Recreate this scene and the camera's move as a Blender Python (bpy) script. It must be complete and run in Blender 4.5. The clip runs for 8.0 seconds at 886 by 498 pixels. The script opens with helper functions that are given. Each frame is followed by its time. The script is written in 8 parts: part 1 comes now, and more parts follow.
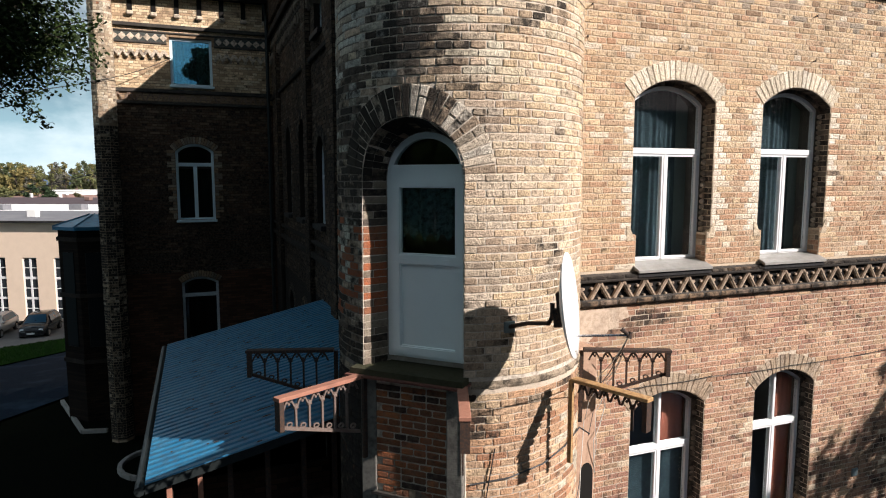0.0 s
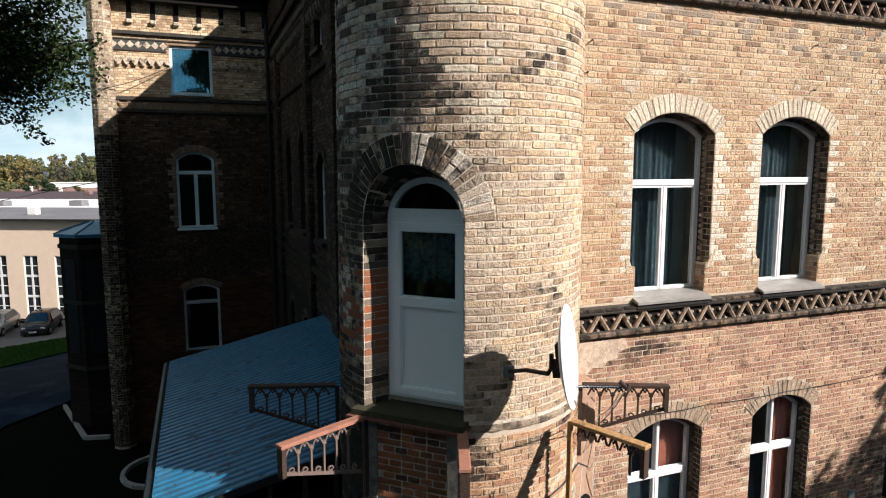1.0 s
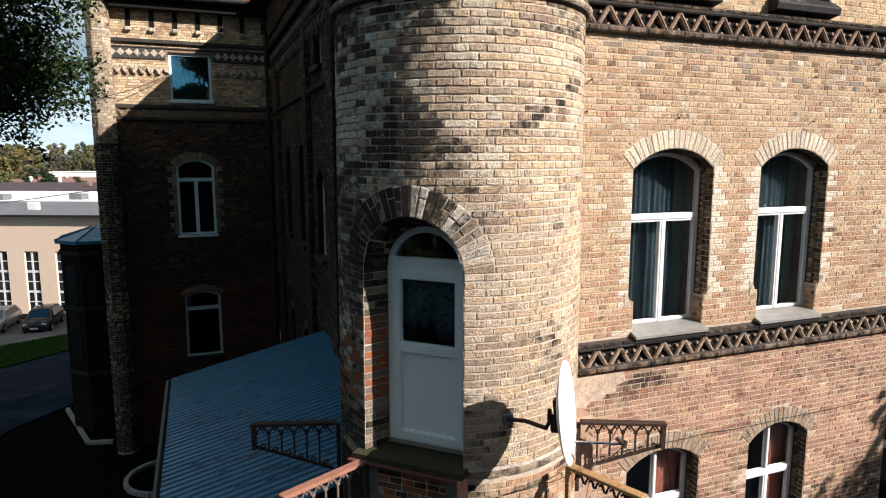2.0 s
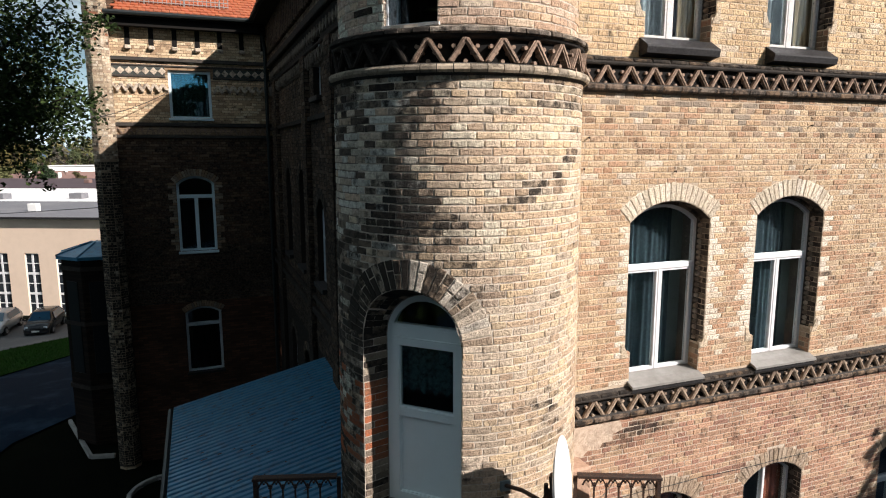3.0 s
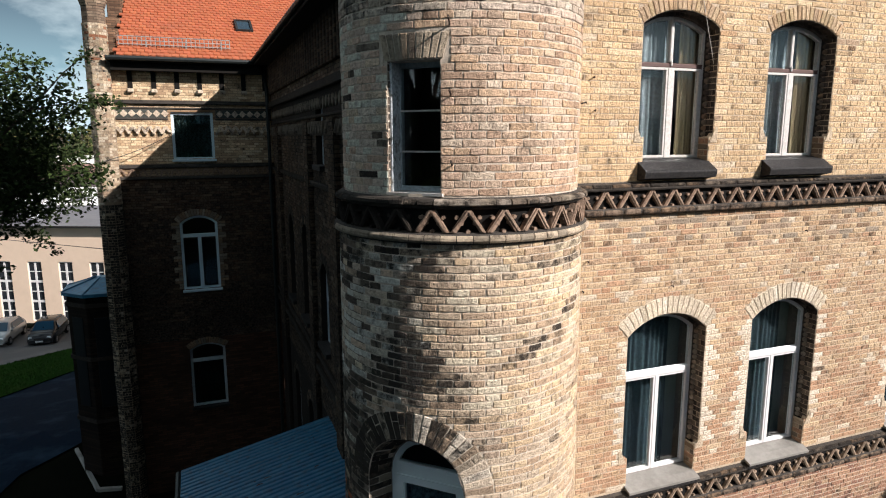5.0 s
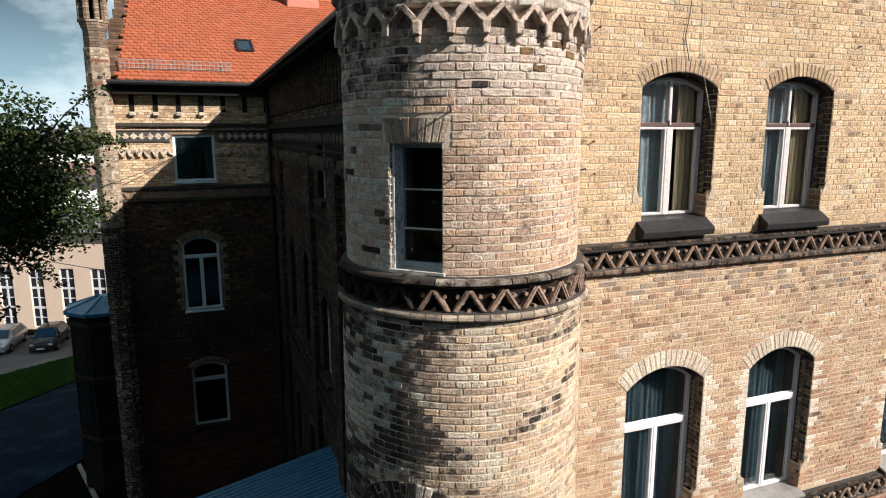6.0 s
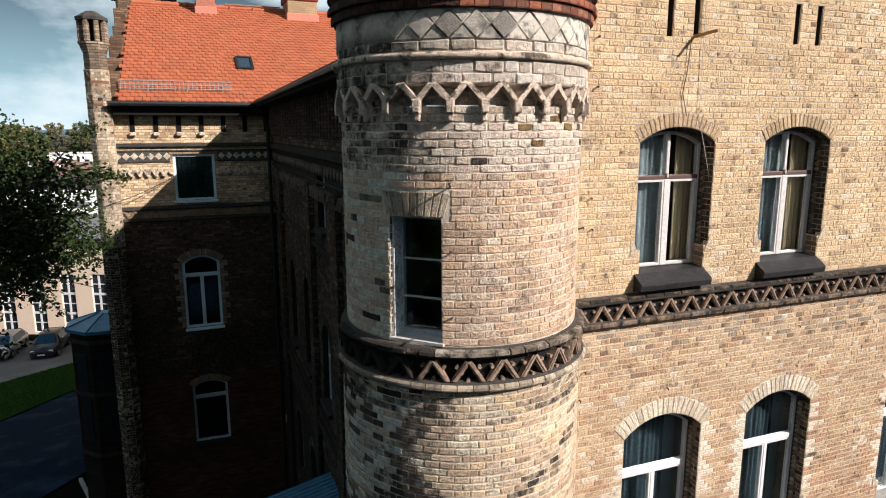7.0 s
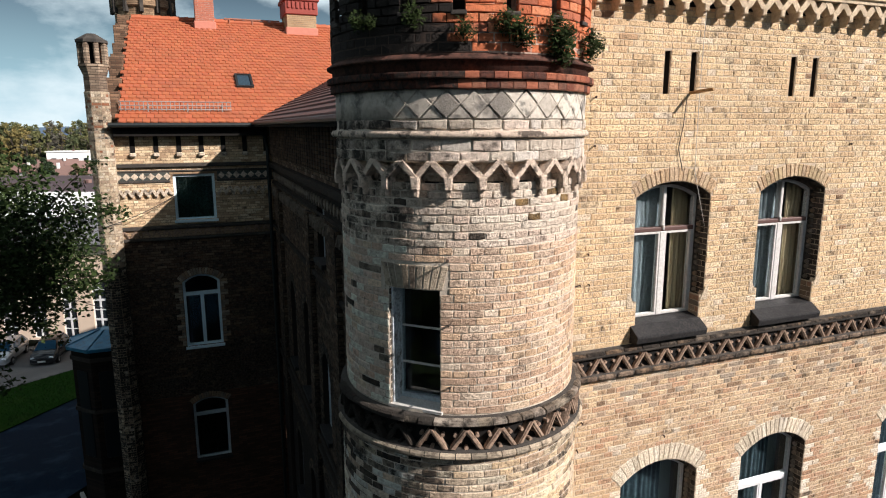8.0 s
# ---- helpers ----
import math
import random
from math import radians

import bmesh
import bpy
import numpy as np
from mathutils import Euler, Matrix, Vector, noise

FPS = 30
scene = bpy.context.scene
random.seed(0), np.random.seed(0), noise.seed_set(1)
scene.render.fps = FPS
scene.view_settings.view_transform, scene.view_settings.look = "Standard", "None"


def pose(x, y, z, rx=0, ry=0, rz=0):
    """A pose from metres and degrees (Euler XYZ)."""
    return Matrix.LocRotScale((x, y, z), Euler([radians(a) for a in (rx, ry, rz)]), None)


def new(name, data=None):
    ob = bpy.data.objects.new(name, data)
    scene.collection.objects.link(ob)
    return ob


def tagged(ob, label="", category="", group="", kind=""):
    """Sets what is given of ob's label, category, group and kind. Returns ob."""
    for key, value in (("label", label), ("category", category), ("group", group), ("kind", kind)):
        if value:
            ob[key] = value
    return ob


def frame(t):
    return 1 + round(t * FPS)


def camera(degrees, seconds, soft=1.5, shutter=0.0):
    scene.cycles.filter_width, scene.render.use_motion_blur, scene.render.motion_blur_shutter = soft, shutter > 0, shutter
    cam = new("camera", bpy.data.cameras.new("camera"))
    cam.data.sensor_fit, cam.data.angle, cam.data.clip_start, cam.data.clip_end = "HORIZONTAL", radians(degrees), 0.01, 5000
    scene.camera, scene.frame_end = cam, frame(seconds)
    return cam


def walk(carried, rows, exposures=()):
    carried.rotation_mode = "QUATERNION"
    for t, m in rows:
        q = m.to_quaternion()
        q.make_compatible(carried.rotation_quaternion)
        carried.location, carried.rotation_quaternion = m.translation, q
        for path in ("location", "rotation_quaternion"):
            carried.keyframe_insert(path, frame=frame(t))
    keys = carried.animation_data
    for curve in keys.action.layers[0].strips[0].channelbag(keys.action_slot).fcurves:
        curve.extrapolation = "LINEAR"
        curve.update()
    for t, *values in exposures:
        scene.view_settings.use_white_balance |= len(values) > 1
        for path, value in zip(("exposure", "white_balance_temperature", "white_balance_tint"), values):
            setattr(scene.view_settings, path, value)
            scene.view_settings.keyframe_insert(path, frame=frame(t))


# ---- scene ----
# The plan is drawn in units of 0.9 m, the round tower's axis at its origin: x along the street front, y into the block, z up.
UNIT = 0.9
cam = camera(69.7, 8.0, soft=1.1)
METRES, EYE, TILT, LEAN, TURN = 6.2 * UNIT, 8.8 * UNIT, -6.3, 0.0, -21.2
ROWS = [
    (0.0, 0.0, 0.0, 0.0, 0.0, -0.0, -0.0),
    (0.5, 0.0017, -0.0034, 0.0468, 0.01, -0.17, 0.0),
    (1.0, 0.0002, -0.008, 0.0906, 0.03, -0.78, 0.02),
    (1.5, -0.0002, -0.0113, 0.1389, 0.04, -1.4, 0.03),
    (3.0, 0.0037, -0.026, 0.3296, 0.04, -2.57, 0.07),
    (3.5, 0.0027, -0.0302, 0.4022, 0.05, -2.93, 0.08),
    (4.0, 0.0018, -0.0348, 0.4735, 0.04, -3.26, 0.1),
    (4.5, 0.0003, -0.0404, 0.545, 0.05, -3.51, 0.1),
    (6.0, -0.0031, -0.0558, 0.75, 0.06, -3.97, 0.11),
    (6.5, -0.0042, -0.0576, 0.8125, 0.04, -4.11, 0.11),
    (7.0, -0.0022, -0.0607, 0.8733, 0.04, -4.28, 0.12),
    (7.5, 0.0007, -0.063, 0.9347, 0.02, -4.43, 0.13),
    (8.0, -0.0001, -0.0679, 0.9972, -0.01, -4.57, 0.15),
]
FIRST = pose(0, 0, 0, 0, 0, TURN) @ pose(-0.196 * UNIT, -7.84 * UNIT, EYE, TILT, LEAN, 0)
EXPOSURE = 0.80
walk(cam, [(t, FIRST @ pose(METRES * x, METRES * y, METRES * z, 90 + pitch, roll, yaw)) for t, x, y, z, yaw, pitch, roll in ROWS], [(0.0, EXPOSURE), (4.0, EXPOSURE - 0.05), (8.0, EXPOSURE - 0.13)])

# ---- light ----
SUN_WAY = Vector((-1.0, 1.1, -0.94)).normalized()  # the way the sunlight goes
sun_data = bpy.data.lights.new("sun", "SUN")
sun_data.energy, sun_data.angle, sun_data.color = 4.95, radians(0.53), (1.0, 0.915, 0.88)
sun = new("sun", sun_data)
sun.matrix_world = Matrix.Translation((20, -25, 30)) @ SUN_WAY.to_track_quat("-Z", "Y").to_matrix().to_4x4()

world = bpy.data.worlds.new("sky")
scene.world = world
world.use_nodes = True
wn, wl = world.node_tree.nodes, world.node_tree.links
sky = wn.new("ShaderNodeTexSky")
sky.sky_type, sky.sun_disc = "NISHITA", False
sky.sun_elevation = math.asin(-SUN_WAY.z)
sky.sun_rotation = math.atan2(-SUN_WAY.x, -SUN_WAY.y)
sky.air_density, sky.dust_density, sky.ozone_density = 1.0, 0.3, 1.6
# thin cumulus over the blue, by the direction of the sky
geo = wn.new("ShaderNodeTexCoord")
squash = wn.new("ShaderNodeMapping")
squash.inputs["Scale"].default_value = (2.4, 2.4, 5.0)
squash.inputs["Location"].default_value = (0.4, 0.9, 0.35)
wl.new(geo.outputs["Generated"], squash.inputs["Vector"])
puffs = wn.new("ShaderNodeTexNoise")
puffs.inputs["Scale"].default_value, puffs.inputs["Detail"].default_value, puffs.inputs["Roughness"].default_value = 1.5, 7, 0.55
wl.new(squash.outputs["Vector"], puffs.inputs["Vector"])
ramp = wn.new("ShaderNodeValToRGB")
ramp.color_ramp.elements[0].position, ramp.color_ramp.elements[1].position = 0.47, 0.62
wl.new(puffs.outputs["Fac"], ramp.inputs["Fac"])
clouds = wn.new("ShaderNodeMixRGB")
clouds.inputs["Color2"].default_value = (23.0, 27.2, 29.2, 1)
wl.new(ramp.outputs["Color"], clouds.inputs["Fac"])
# haze that whitens the lowest part of the sky all round
low, haze = wn.new("ShaderNodeSeparateXYZ"), wn.new("ShaderNodeMapRange")
wl.new(geo.outputs["Generated"], low.inputs[0])
haze.interpolation_type = "SMOOTHSTEP"
haze.inputs["From Min"].default_value, haze.inputs["From Max"].default_value = 0.22, -0.02
haze.inputs["To Max"].default_value = 0.9
wl.new(low.outputs["Z"], haze.inputs["Value"])
veil = wn.new("ShaderNodeMixRGB")
veil.inputs["Color2"].default_value = (13.0, 21.6, 26.5, 1)
wl.new(haze.outputs["Result"], veil.inputs["Fac"])
wl.new(sky.outputs["Color"], veil.inputs["Color1"])
wl.new(veil.outputs["Color"], clouds.inputs["Color1"])
wl.new(clouds.outputs["Color"], wn["Background"].inputs["Color"])
wn["Background"].inputs["Strength"].default_value = 0.0214

# ---- materials ----
def material(name, base, rough=0.85, metal=0.0, grain=None, stain=None, bump=None, tint=False, spec=None, jitter=0.0, soot=None, edge=(0.5, 0.72), pits=None):
    """base: colour, or None with tint. grain, stain: (size in metres, dark colour, amount); bump: (size, depth in metres)."""
    m = bpy.data.materials.new(name)
    m.use_nodes = True
    n, l = m.node_tree.nodes, m.node_tree.links
    b = n["Principled BSDF"]
    b.inputs["Roughness"].default_value, b.inputs["Metallic"].default_value = rough, metal
    b.inputs["Specular IOR Level"].default_value = spec if spec is not None else (0.15 if rough >= 0.84 else 0.5)
    where = n.new("ShaderNodeNewGeometry")
    if tint:
        a = n.new("ShaderNodeAttribute")
        a.attribute_name = "tint"
        col = a.outputs["Color"]
    else:
        c = n.new("ShaderNodeRGB")
        c.outputs[0].default_value = (*base, 1)
        col = c.outputs[0]
    if jitter:
        info, hsv, add = n.new("ShaderNodeObjectInfo"), n.new("ShaderNodeHueSaturation"), n.new("ShaderNodeMath")
        add.operation = "MULTIPLY_ADD"
        add.inputs[1].default_value, add.inputs[2].default_value = 2 * jitter, 1 - jitter
        l.new(info.outputs["Random"], add.inputs[0])
        l.new(add.outputs[0], hsv.inputs["Value"])
        l.new(col, hsv.inputs["Color"])
        col = hsv.outputs["Color"]
    for k, layer in enumerate((grain, stain)):
        if not layer:
            continue
        size, dark, amount = layer
        t = n.new("ShaderNodeTexNoise")
        t.inputs["Scale"].default_value, t.inputs["Detail"].default_value = 1 / size, 6
        t.inputs["Roughness"].default_value = 0.62
        l.new(where.outputs["Position"], t.inputs["Vector"])
        r = n.new("ShaderNodeMapRange")
        r.inputs["From Min"].default_value, r.inputs["From Max"].default_value = (0.42, 0.68) if k == 0 else edge
        r.inputs["To Max"].default_value = amount
        l.new(t.outputs["Fac"], r.inputs["Value"])
        x = n.new("ShaderNodeMixRGB")
        x.inputs["Color2"].default_value = (*dark, 1)
        l.new(r.outputs["Result"], x.inputs["Fac"])
        l.new(col, x.inputs["Color1"])
        col = x.outputs["Color"]
    if soot:
        # dark blotches, for soot and for painted shade, that grow with the piece's own share of them
        t, u, r, x = n.new("ShaderNodeTexNoise"), n.new("ShaderNodeMath"), n.new("ShaderNodeMapRange"), n.new("ShaderNodeMixRGB")
        t.inputs["Scale"].default_value, t.inputs["Detail"].default_value, t.inputs["Roughness"].default_value = 1 / soot[0], 8, 0.7
        l.new(where.outputs["Position"], t.inputs["Vector"])
        u.operation = "MULTIPLY_ADD"
        u.inputs[1].default_value = 0.55
        l.new(a.outputs["Alpha"], u.inputs[0])
        l.new(t.outputs["Fac"], u.inputs[2])
        r.inputs["From Min"].default_value, r.inputs["From Max"].default_value, r.inputs["To Max"].default_value = 0.66, 0.86, soot[1]
        l.new(u.outputs[0], r.inputs["Value"])
        x.inputs["Color2"].default_value = (0.026, 0.023, 0.020, 1)
        l.new(r.outputs["Result"], x.inputs["Fac"])
        l.new(col, x.inputs["Color1"])
        col = x.outputs["Color"]
    if pits:
        # small dark holes and scars in the face
        t, r, x = n.new("ShaderNodeTexNoise"), n.new("ShaderNodeMapRange"), n.new("ShaderNodeMixRGB")
        t.inputs["Scale"].default_value, t.inputs["Detail"].default_value, t.inputs["Roughness"].default_value = 1 / pits[0], 4, 0.6
        l.new(where.outputs["Position"], t.inputs["Vector"])
        r.inputs["From Min"].default_value, r.inputs["From Max"].default_value, r.inputs["To Max"].default_value = 0.60, 0.68, pits[1]
        l.new(t.outputs["Fac"], r.inputs["Value"])
        x.inputs["Color2"].default_value = (0.06, 0.045, 0.035, 1)
        l.new(r.outputs["Result"], x.inputs["Fac"])
        l.new(col, x.inputs["Color1"])
        col = x.outputs["Color"]
    l.new(col, b.inputs["Base Color"])
    if bump:
        t, u = n.new("ShaderNodeTexNoise"), n.new("ShaderNodeBump")
        t.inputs["Scale"].default_value, t.inputs["Detail"].default_value = 1 / bump[0], 8
        t.inputs["Roughness"].default_value = 0.7
        l.new(where.outputs["Position"], t.inputs["Vector"])
        u.inputs["Strength"].default_value, u.inputs["Distance"].default_value = 1.0, bump[1]
        l.new(t.outputs["Fac"], u.inputs["Height"])
        l.new(u.outputs["Normal"], b.inputs["Normal"])
    return m


SOOT = (0.035, 0.030, 0.026)
brick_m = material("weathered_brick", None, 0.9, tint=True, grain=(0.05, (0.20, 0.15, 0.11), 0.5), stain=(0.40, (0.10, 0.08, 0.062), 0.30), bump=(0.022, 0.030), jitter=0.10, soot=(0.13, 0.95), pits=(0.035, 0.5))
brick_clean_m = material("facing_brick", None, 0.9, tint=True, grain=(0.045, (0.30, 0.21, 0.135), 0.42), stain=(0.6, (0.20, 0.135, 0.095), 0.26), bump=(0.020, 0.024), jitter=0.08, soot=(0.15, 0.9), pits=(0.03, 0.55))
redbrick_m = material("red_facing_brick", None, 0.85, tint=True, grain=(0.045, (0.26, 0.08, 0.045), 0.45), stain=(0.3, (0.10, 0.04, 0.028), 0.25), bump=(0.020, 0.024), jitter=0.1, soot=(0.2, 0.95))
low_mortar_m = material("whitish_lime_mortar", (0.56, 0.47, 0.37), 0.95, grain=(0.03, (0.34, 0.27, 0.20), 0.5), stain=(0.5, (0.18, 0.14, 0.11), 0.5), bump=(0.01, 0.006))
front_mortar_m = material("pale_lime_mortar", (0.56, 0.455, 0.335), 0.95, grain=(0.03, (0.32, 0.25, 0.18), 0.5), stain=(0.5, (0.20, 0.15, 0.11), 0.45), bump=(0.01, 0.006))
mortar_m = material("lime_mortar", (0.64, 0.56, 0.46), 0.95, grain=(0.04, (0.42, 0.35, 0.27), 0.5), stain=(0.16, (0.10, 0.085, 0.07), 0.75), bump=(0.01, 0.006))
terracotta_m = material("sooty_terracotta", (0.36, 0.255, 0.185), 0.85, grain=(0.03, (0.06, 0.045, 0.035), 0.7), stain=(0.2, SOOT, 0.75), bump=(0.012, 0.006))
cream_terracotta_m = material("worn_cream_terracotta", (0.42, 0.32, 0.235), 0.85, grain=(0.03, (0.12, 0.09, 0.065), 0.65), stain=(0.16, SOOT, 0.75), bump=(0.012, 0.008), edge=(0.52, 0.64))
# moulding painted near black for parts that lie in shade
shade_moulding_m = material("shade_dark_moulding", (0.032, 0.027, 0.023), 0.9, grain=(0.05, (0.015, 0.013, 0.012), 0.6), stain=(0.4, (0.07, 0.055, 0.042), 0.5), bump=(0.012, 0.008))
sooty_shade_stone_m = material("sooty_shade_stone", (0.060, 0.053, 0.046), 0.9, spec=0.2, grain=(0.04, (0.025, 0.024, 0.022), 0.6), stain=(0.3, (0.18, 0.15, 0.12), 0.35), bump=(0.012, 0.008))
pale_stone_m = material("pale_worn_stone", (0.74, 0.60, 0.48), 0.9, grain=(0.045, (0.36, 0.27, 0.20), 0.65), stain=(0.13, (0.06, 0.05, 0.042), 0.85), edge=(0.54, 0.62), bump=(0.02, 0.03))
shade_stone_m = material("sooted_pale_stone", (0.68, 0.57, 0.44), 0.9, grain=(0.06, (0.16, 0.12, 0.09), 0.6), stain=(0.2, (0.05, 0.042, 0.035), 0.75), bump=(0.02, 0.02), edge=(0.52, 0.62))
grime_plaster_m = material("grimy_plaster", (0.21, 0.20, 0.175), 0.95, grain=(0.05, (0.10, 0.095, 0.085), 0.6), stain=(0.2, (0.04, 0.038, 0.034), 0.7), bump=(0.015, 0.012))
mottled_m = material("mottled_plaster", (0.52, 0.47, 0.40), 0.95, grain=(0.05, (0.30, 0.26, 0.21), 0.6), stain=(0.3, (0.07, 0.07, 0.068), 0.8), bump=(0.02, 0.015), edge=(0.5, 0.62))
band_pale_m = material("pale_band_tile", (0.66, 0.60, 0.51), 0.92, grain=(0.05, (0.38, 0.33, 0.27), 0.6), stain=(0.12, (0.10, 0.10, 0.09), 0.7), bump=(0.02, 0.015), edge=(0.53, 0.63))
pebble_m = material("pebbled_tile", (0.34, 0.31, 0.27), 0.95, grain=(0.012, (0.14, 0.12, 0.10), 0.8), stain=(0.2, (0.06, 0.06, 0.055), 0.6), bump=(0.01, 0.02))
plaster_m = material("old_plaster", (0.36, 0.34, 0.30), 0.95, grain=(0.05, (0.22, 0.20, 0.17), 0.6), stain=(0.35, (0.12, 0.115, 0.105), 0.55), bump=(0.01, 0.008))
pink_plaster_m = material("pink_plaster", (0.46, 0.31, 0.22), 0.95, grain=(0.05, (0.30, 0.18, 0.12), 0.6), stain=(0.3, (0.20, 0.13, 0.09), 0.5), bump=(0.01, 0.006))
slate_m = material("dark_sill_slate", (0.014, 0.014, 0.015), 0.65, spec=0.2, grain=(0.03, (0.06, 0.055, 0.05), 0.5), stain=(0.15, (0.009, 0.008, 0.008), 0.7), bump=(0.01, 0.003))
sill_m = material("grey_sheet_sill", (0.23, 0.22, 0.20), 0.6, grain=(0.06, (0.15, 0.145, 0.13), 0.5), stain=(0.3, (0.11, 0.10, 0.085), 0.5))
pvc_m = material("white_plastic_frame", (0.70, 0.70, 0.70), 0.35, grain=(0.3, (0.56, 0.56, 0.55), 0.3))
# white plastic; the blue of the shade is mixed into its colour
wingframe_m = material("sky_tinted_white_plastic", (0.62, 0.78, 0.84), 0.35, grain=(0.3, (0.52, 0.66, 0.72), 0.3))
# white door with the sky fill's bluish cast put into the base
door_m = material("white_plastic_door", (0.74, 0.84, 0.85), 0.3, grain=(0.3, (0.68, 0.76, 0.77), 0.3))
oldwhite_m = material("flaking_white_paint", (0.60, 0.59, 0.56), 0.6, grain=(0.02, (0.34, 0.31, 0.28), 0.6), stain=(0.1, (0.30, 0.26, 0.21), 0.4), bump=(0.008, 0.002))
redbrown_m = material("red_brown_painted_wood", (0.085, 0.038, 0.030), 0.6, grain=(0.03, (0.05, 0.028, 0.022), 0.5))
blueframe_m = material("blue_grey_painted_wood", (0.46, 0.53, 0.57), 0.6, grain=(0.03, (0.22, 0.25, 0.27), 0.6), bump=(0.01, 0.003))
iron_m = material("rusted_black_iron", (0.030, 0.022, 0.018), 0.75, metal=0.2, grain=(0.02, (0.13, 0.055, 0.025), 0.6), bump=(0.008, 0.002))
rust_m = material("rust_red_sheet", (0.30, 0.13, 0.085), 0.75, grain=(0.03, (0.42, 0.22, 0.14), 0.5), stain=(0.12, (0.14, 0.06, 0.04), 0.5), bump=(0.008, 0.002))
rustyellow_m = material("ochre_rusted_steel", (0.40, 0.24, 0.10), 0.7, grain=(0.03, (0.16, 0.07, 0.03), 0.7), bump=(0.008, 0.002))
# mortar and stone copies dimmed to carry the court's shade
court_mortar_m = material("shade_dark_mortar_bed", (0.022, 0.018, 0.015), 0.95, grain=(0.05, (0.025, 0.02, 0.017), 0.6), bump=(0.01, 0.006))
court_stone_m = material("shade_dim_court_stone", (0.20, 0.165, 0.13), 0.9, grain=(0.06, (0.09, 0.07, 0.055), 0.6), stain=(0.3, (0.03, 0.026, 0.022), 0.75), bump=(0.02, 0.02))
darkgutter_m = material("dark_zinc", (0.014, 0.019, 0.019), 0.5, metal=0.3, grain=(0.1, (0.03, 0.035, 0.036), 0.5))
galvanised_m = material("galvanised_steel", (0.30, 0.28, 0.265), 0.5, metal=0.4, grain=(0.05, (0.40, 0.38, 0.36), 0.5))
# near-black colour that stands in for shade in slots and recesses
dark_m = material("painted_void_shade", (0.012, 0.011, 0.010), 0.95)
room_m = material("dim_room_plaster", (0.09, 0.09, 0.09), 0.9, grain=(0.5, (0.10, 0.10, 0.09), 0.5))
curtain_m = material("net_curtain", (0.007, 0.014, 0.017), 0.9, grain=(0.05, (0.018, 0.032, 0.037), 0.8))
door_net_m = material("figured_blue_net", (0.10, 0.17, 0.17), 0.9, grain=(0.045, (0.016, 0.026, 0.028), 0.95))
drape_m = material("ochre_drape", (0.27, 0.21, 0.13), 0.9, grain=(0.08, (0.30, 0.23, 0.13), 0.5))
reddrape_m = material("red_brown_drape", (0.17, 0.050, 0.030), 0.9, grain=(0.08, (0.13, 0.05, 0.03), 0.5))
lace_m = material("grey_lace", (0.12, 0.14, 0.145), 0.9, grain=(0.04, (0.05, 0.06, 0.065), 0.7))
blind_m = material("grey_green_blind", (0.10, 0.12, 0.112), 0.9, grain=(0.2, (0.08, 0.095, 0.09), 0.5))
dish_m = material("white_dish_lacquer", (0.80, 0.78, 0.74), 0.4, grain=(0.15, (0.66, 0.64, 0.58), 0.3))
wire_m = material("black_cable", (0.02, 0.02, 0.02), 0.6)
paleware_m = material("pale_cable", (0.5, 0.48, 0.44), 0.6)
zinc_m = material("zinc_gutter", (0.20, 0.26, 0.27), 0.45, metal=0.5, grain=(0.1, (0.10, 0.13, 0.13), 0.5))
# pale sheet; the blue of sky and shade is put into the base
bluesteel_m = material("blue_tinted_corrugated_sheet", (0.015, 0.135, 0.255), 0.40, metal=0.2, grain=(0.25, (0.05, 0.21, 0.33), 0.6), stain=(0.14, (0.05, 0.045, 0.04), 0.6), bump=(0.02, 0.001))
tile_m = material("orange_clay_tile", None, 0.75, tint=True, grain=(0.08, (0.34, 0.10, 0.045), 0.4), stain=(1.4, (0.26, 0.09, 0.05), 0.35), bump=(0.03, 0.004))
oldtile_m = material("dark_old_clay_tile", (0.13, 0.055, 0.045), 0.8, grain=(0.1, (0.05, 0.04, 0.035), 0.6), bump=(0.03, 0.006))
# base nearly black: the court's shade and sky blue are put into it
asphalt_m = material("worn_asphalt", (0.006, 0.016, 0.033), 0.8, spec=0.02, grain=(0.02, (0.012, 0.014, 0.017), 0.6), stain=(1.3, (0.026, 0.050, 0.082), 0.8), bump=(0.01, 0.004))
grass_m = material("mown_grass", (0.022, 0.062, 0.010), 0.95, spec=0.0, grain=(0.12, (0.014, 0.035, 0.008), 0.7), stain=(2.5, (0.05, 0.07, 0.02), 0.5), bump=(0.04, 0.02))
# ground colour set near black to carry the shade beside the wing
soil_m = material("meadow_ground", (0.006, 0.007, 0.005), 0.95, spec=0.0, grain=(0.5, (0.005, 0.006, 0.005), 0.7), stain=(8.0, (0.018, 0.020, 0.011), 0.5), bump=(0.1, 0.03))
kerb_m = material("granite_kerb", (0.33, 0.32, 0.30), 0.85, grain=(0.01, (0.2, 0.2, 0.19), 0.6), stain=(0.3, (0.16, 0.15, 0.14), 0.5), bump=(0.01, 0.004))
render_m = material("cream_render", (0.72, 0.57, 0.44), 0.9, grain=(0.4, (0.66, 0.52, 0.40), 0.5), stain=(2.0, (0.60, 0.47, 0.36), 0.4))
felt_m = material("grey_roof_felt", (0.17, 0.17, 0.18), 0.85, grain=(0.4, (0.12, 0.12, 0.13), 0.6), stain=(3.0, (0.24, 0.23, 0.23), 0.5))
white_m = material("white_sheet_wall", (0.78, 0.77, 0.74), 0.6, grain=(1.0, (0.70, 0.69, 0.66), 0.4))
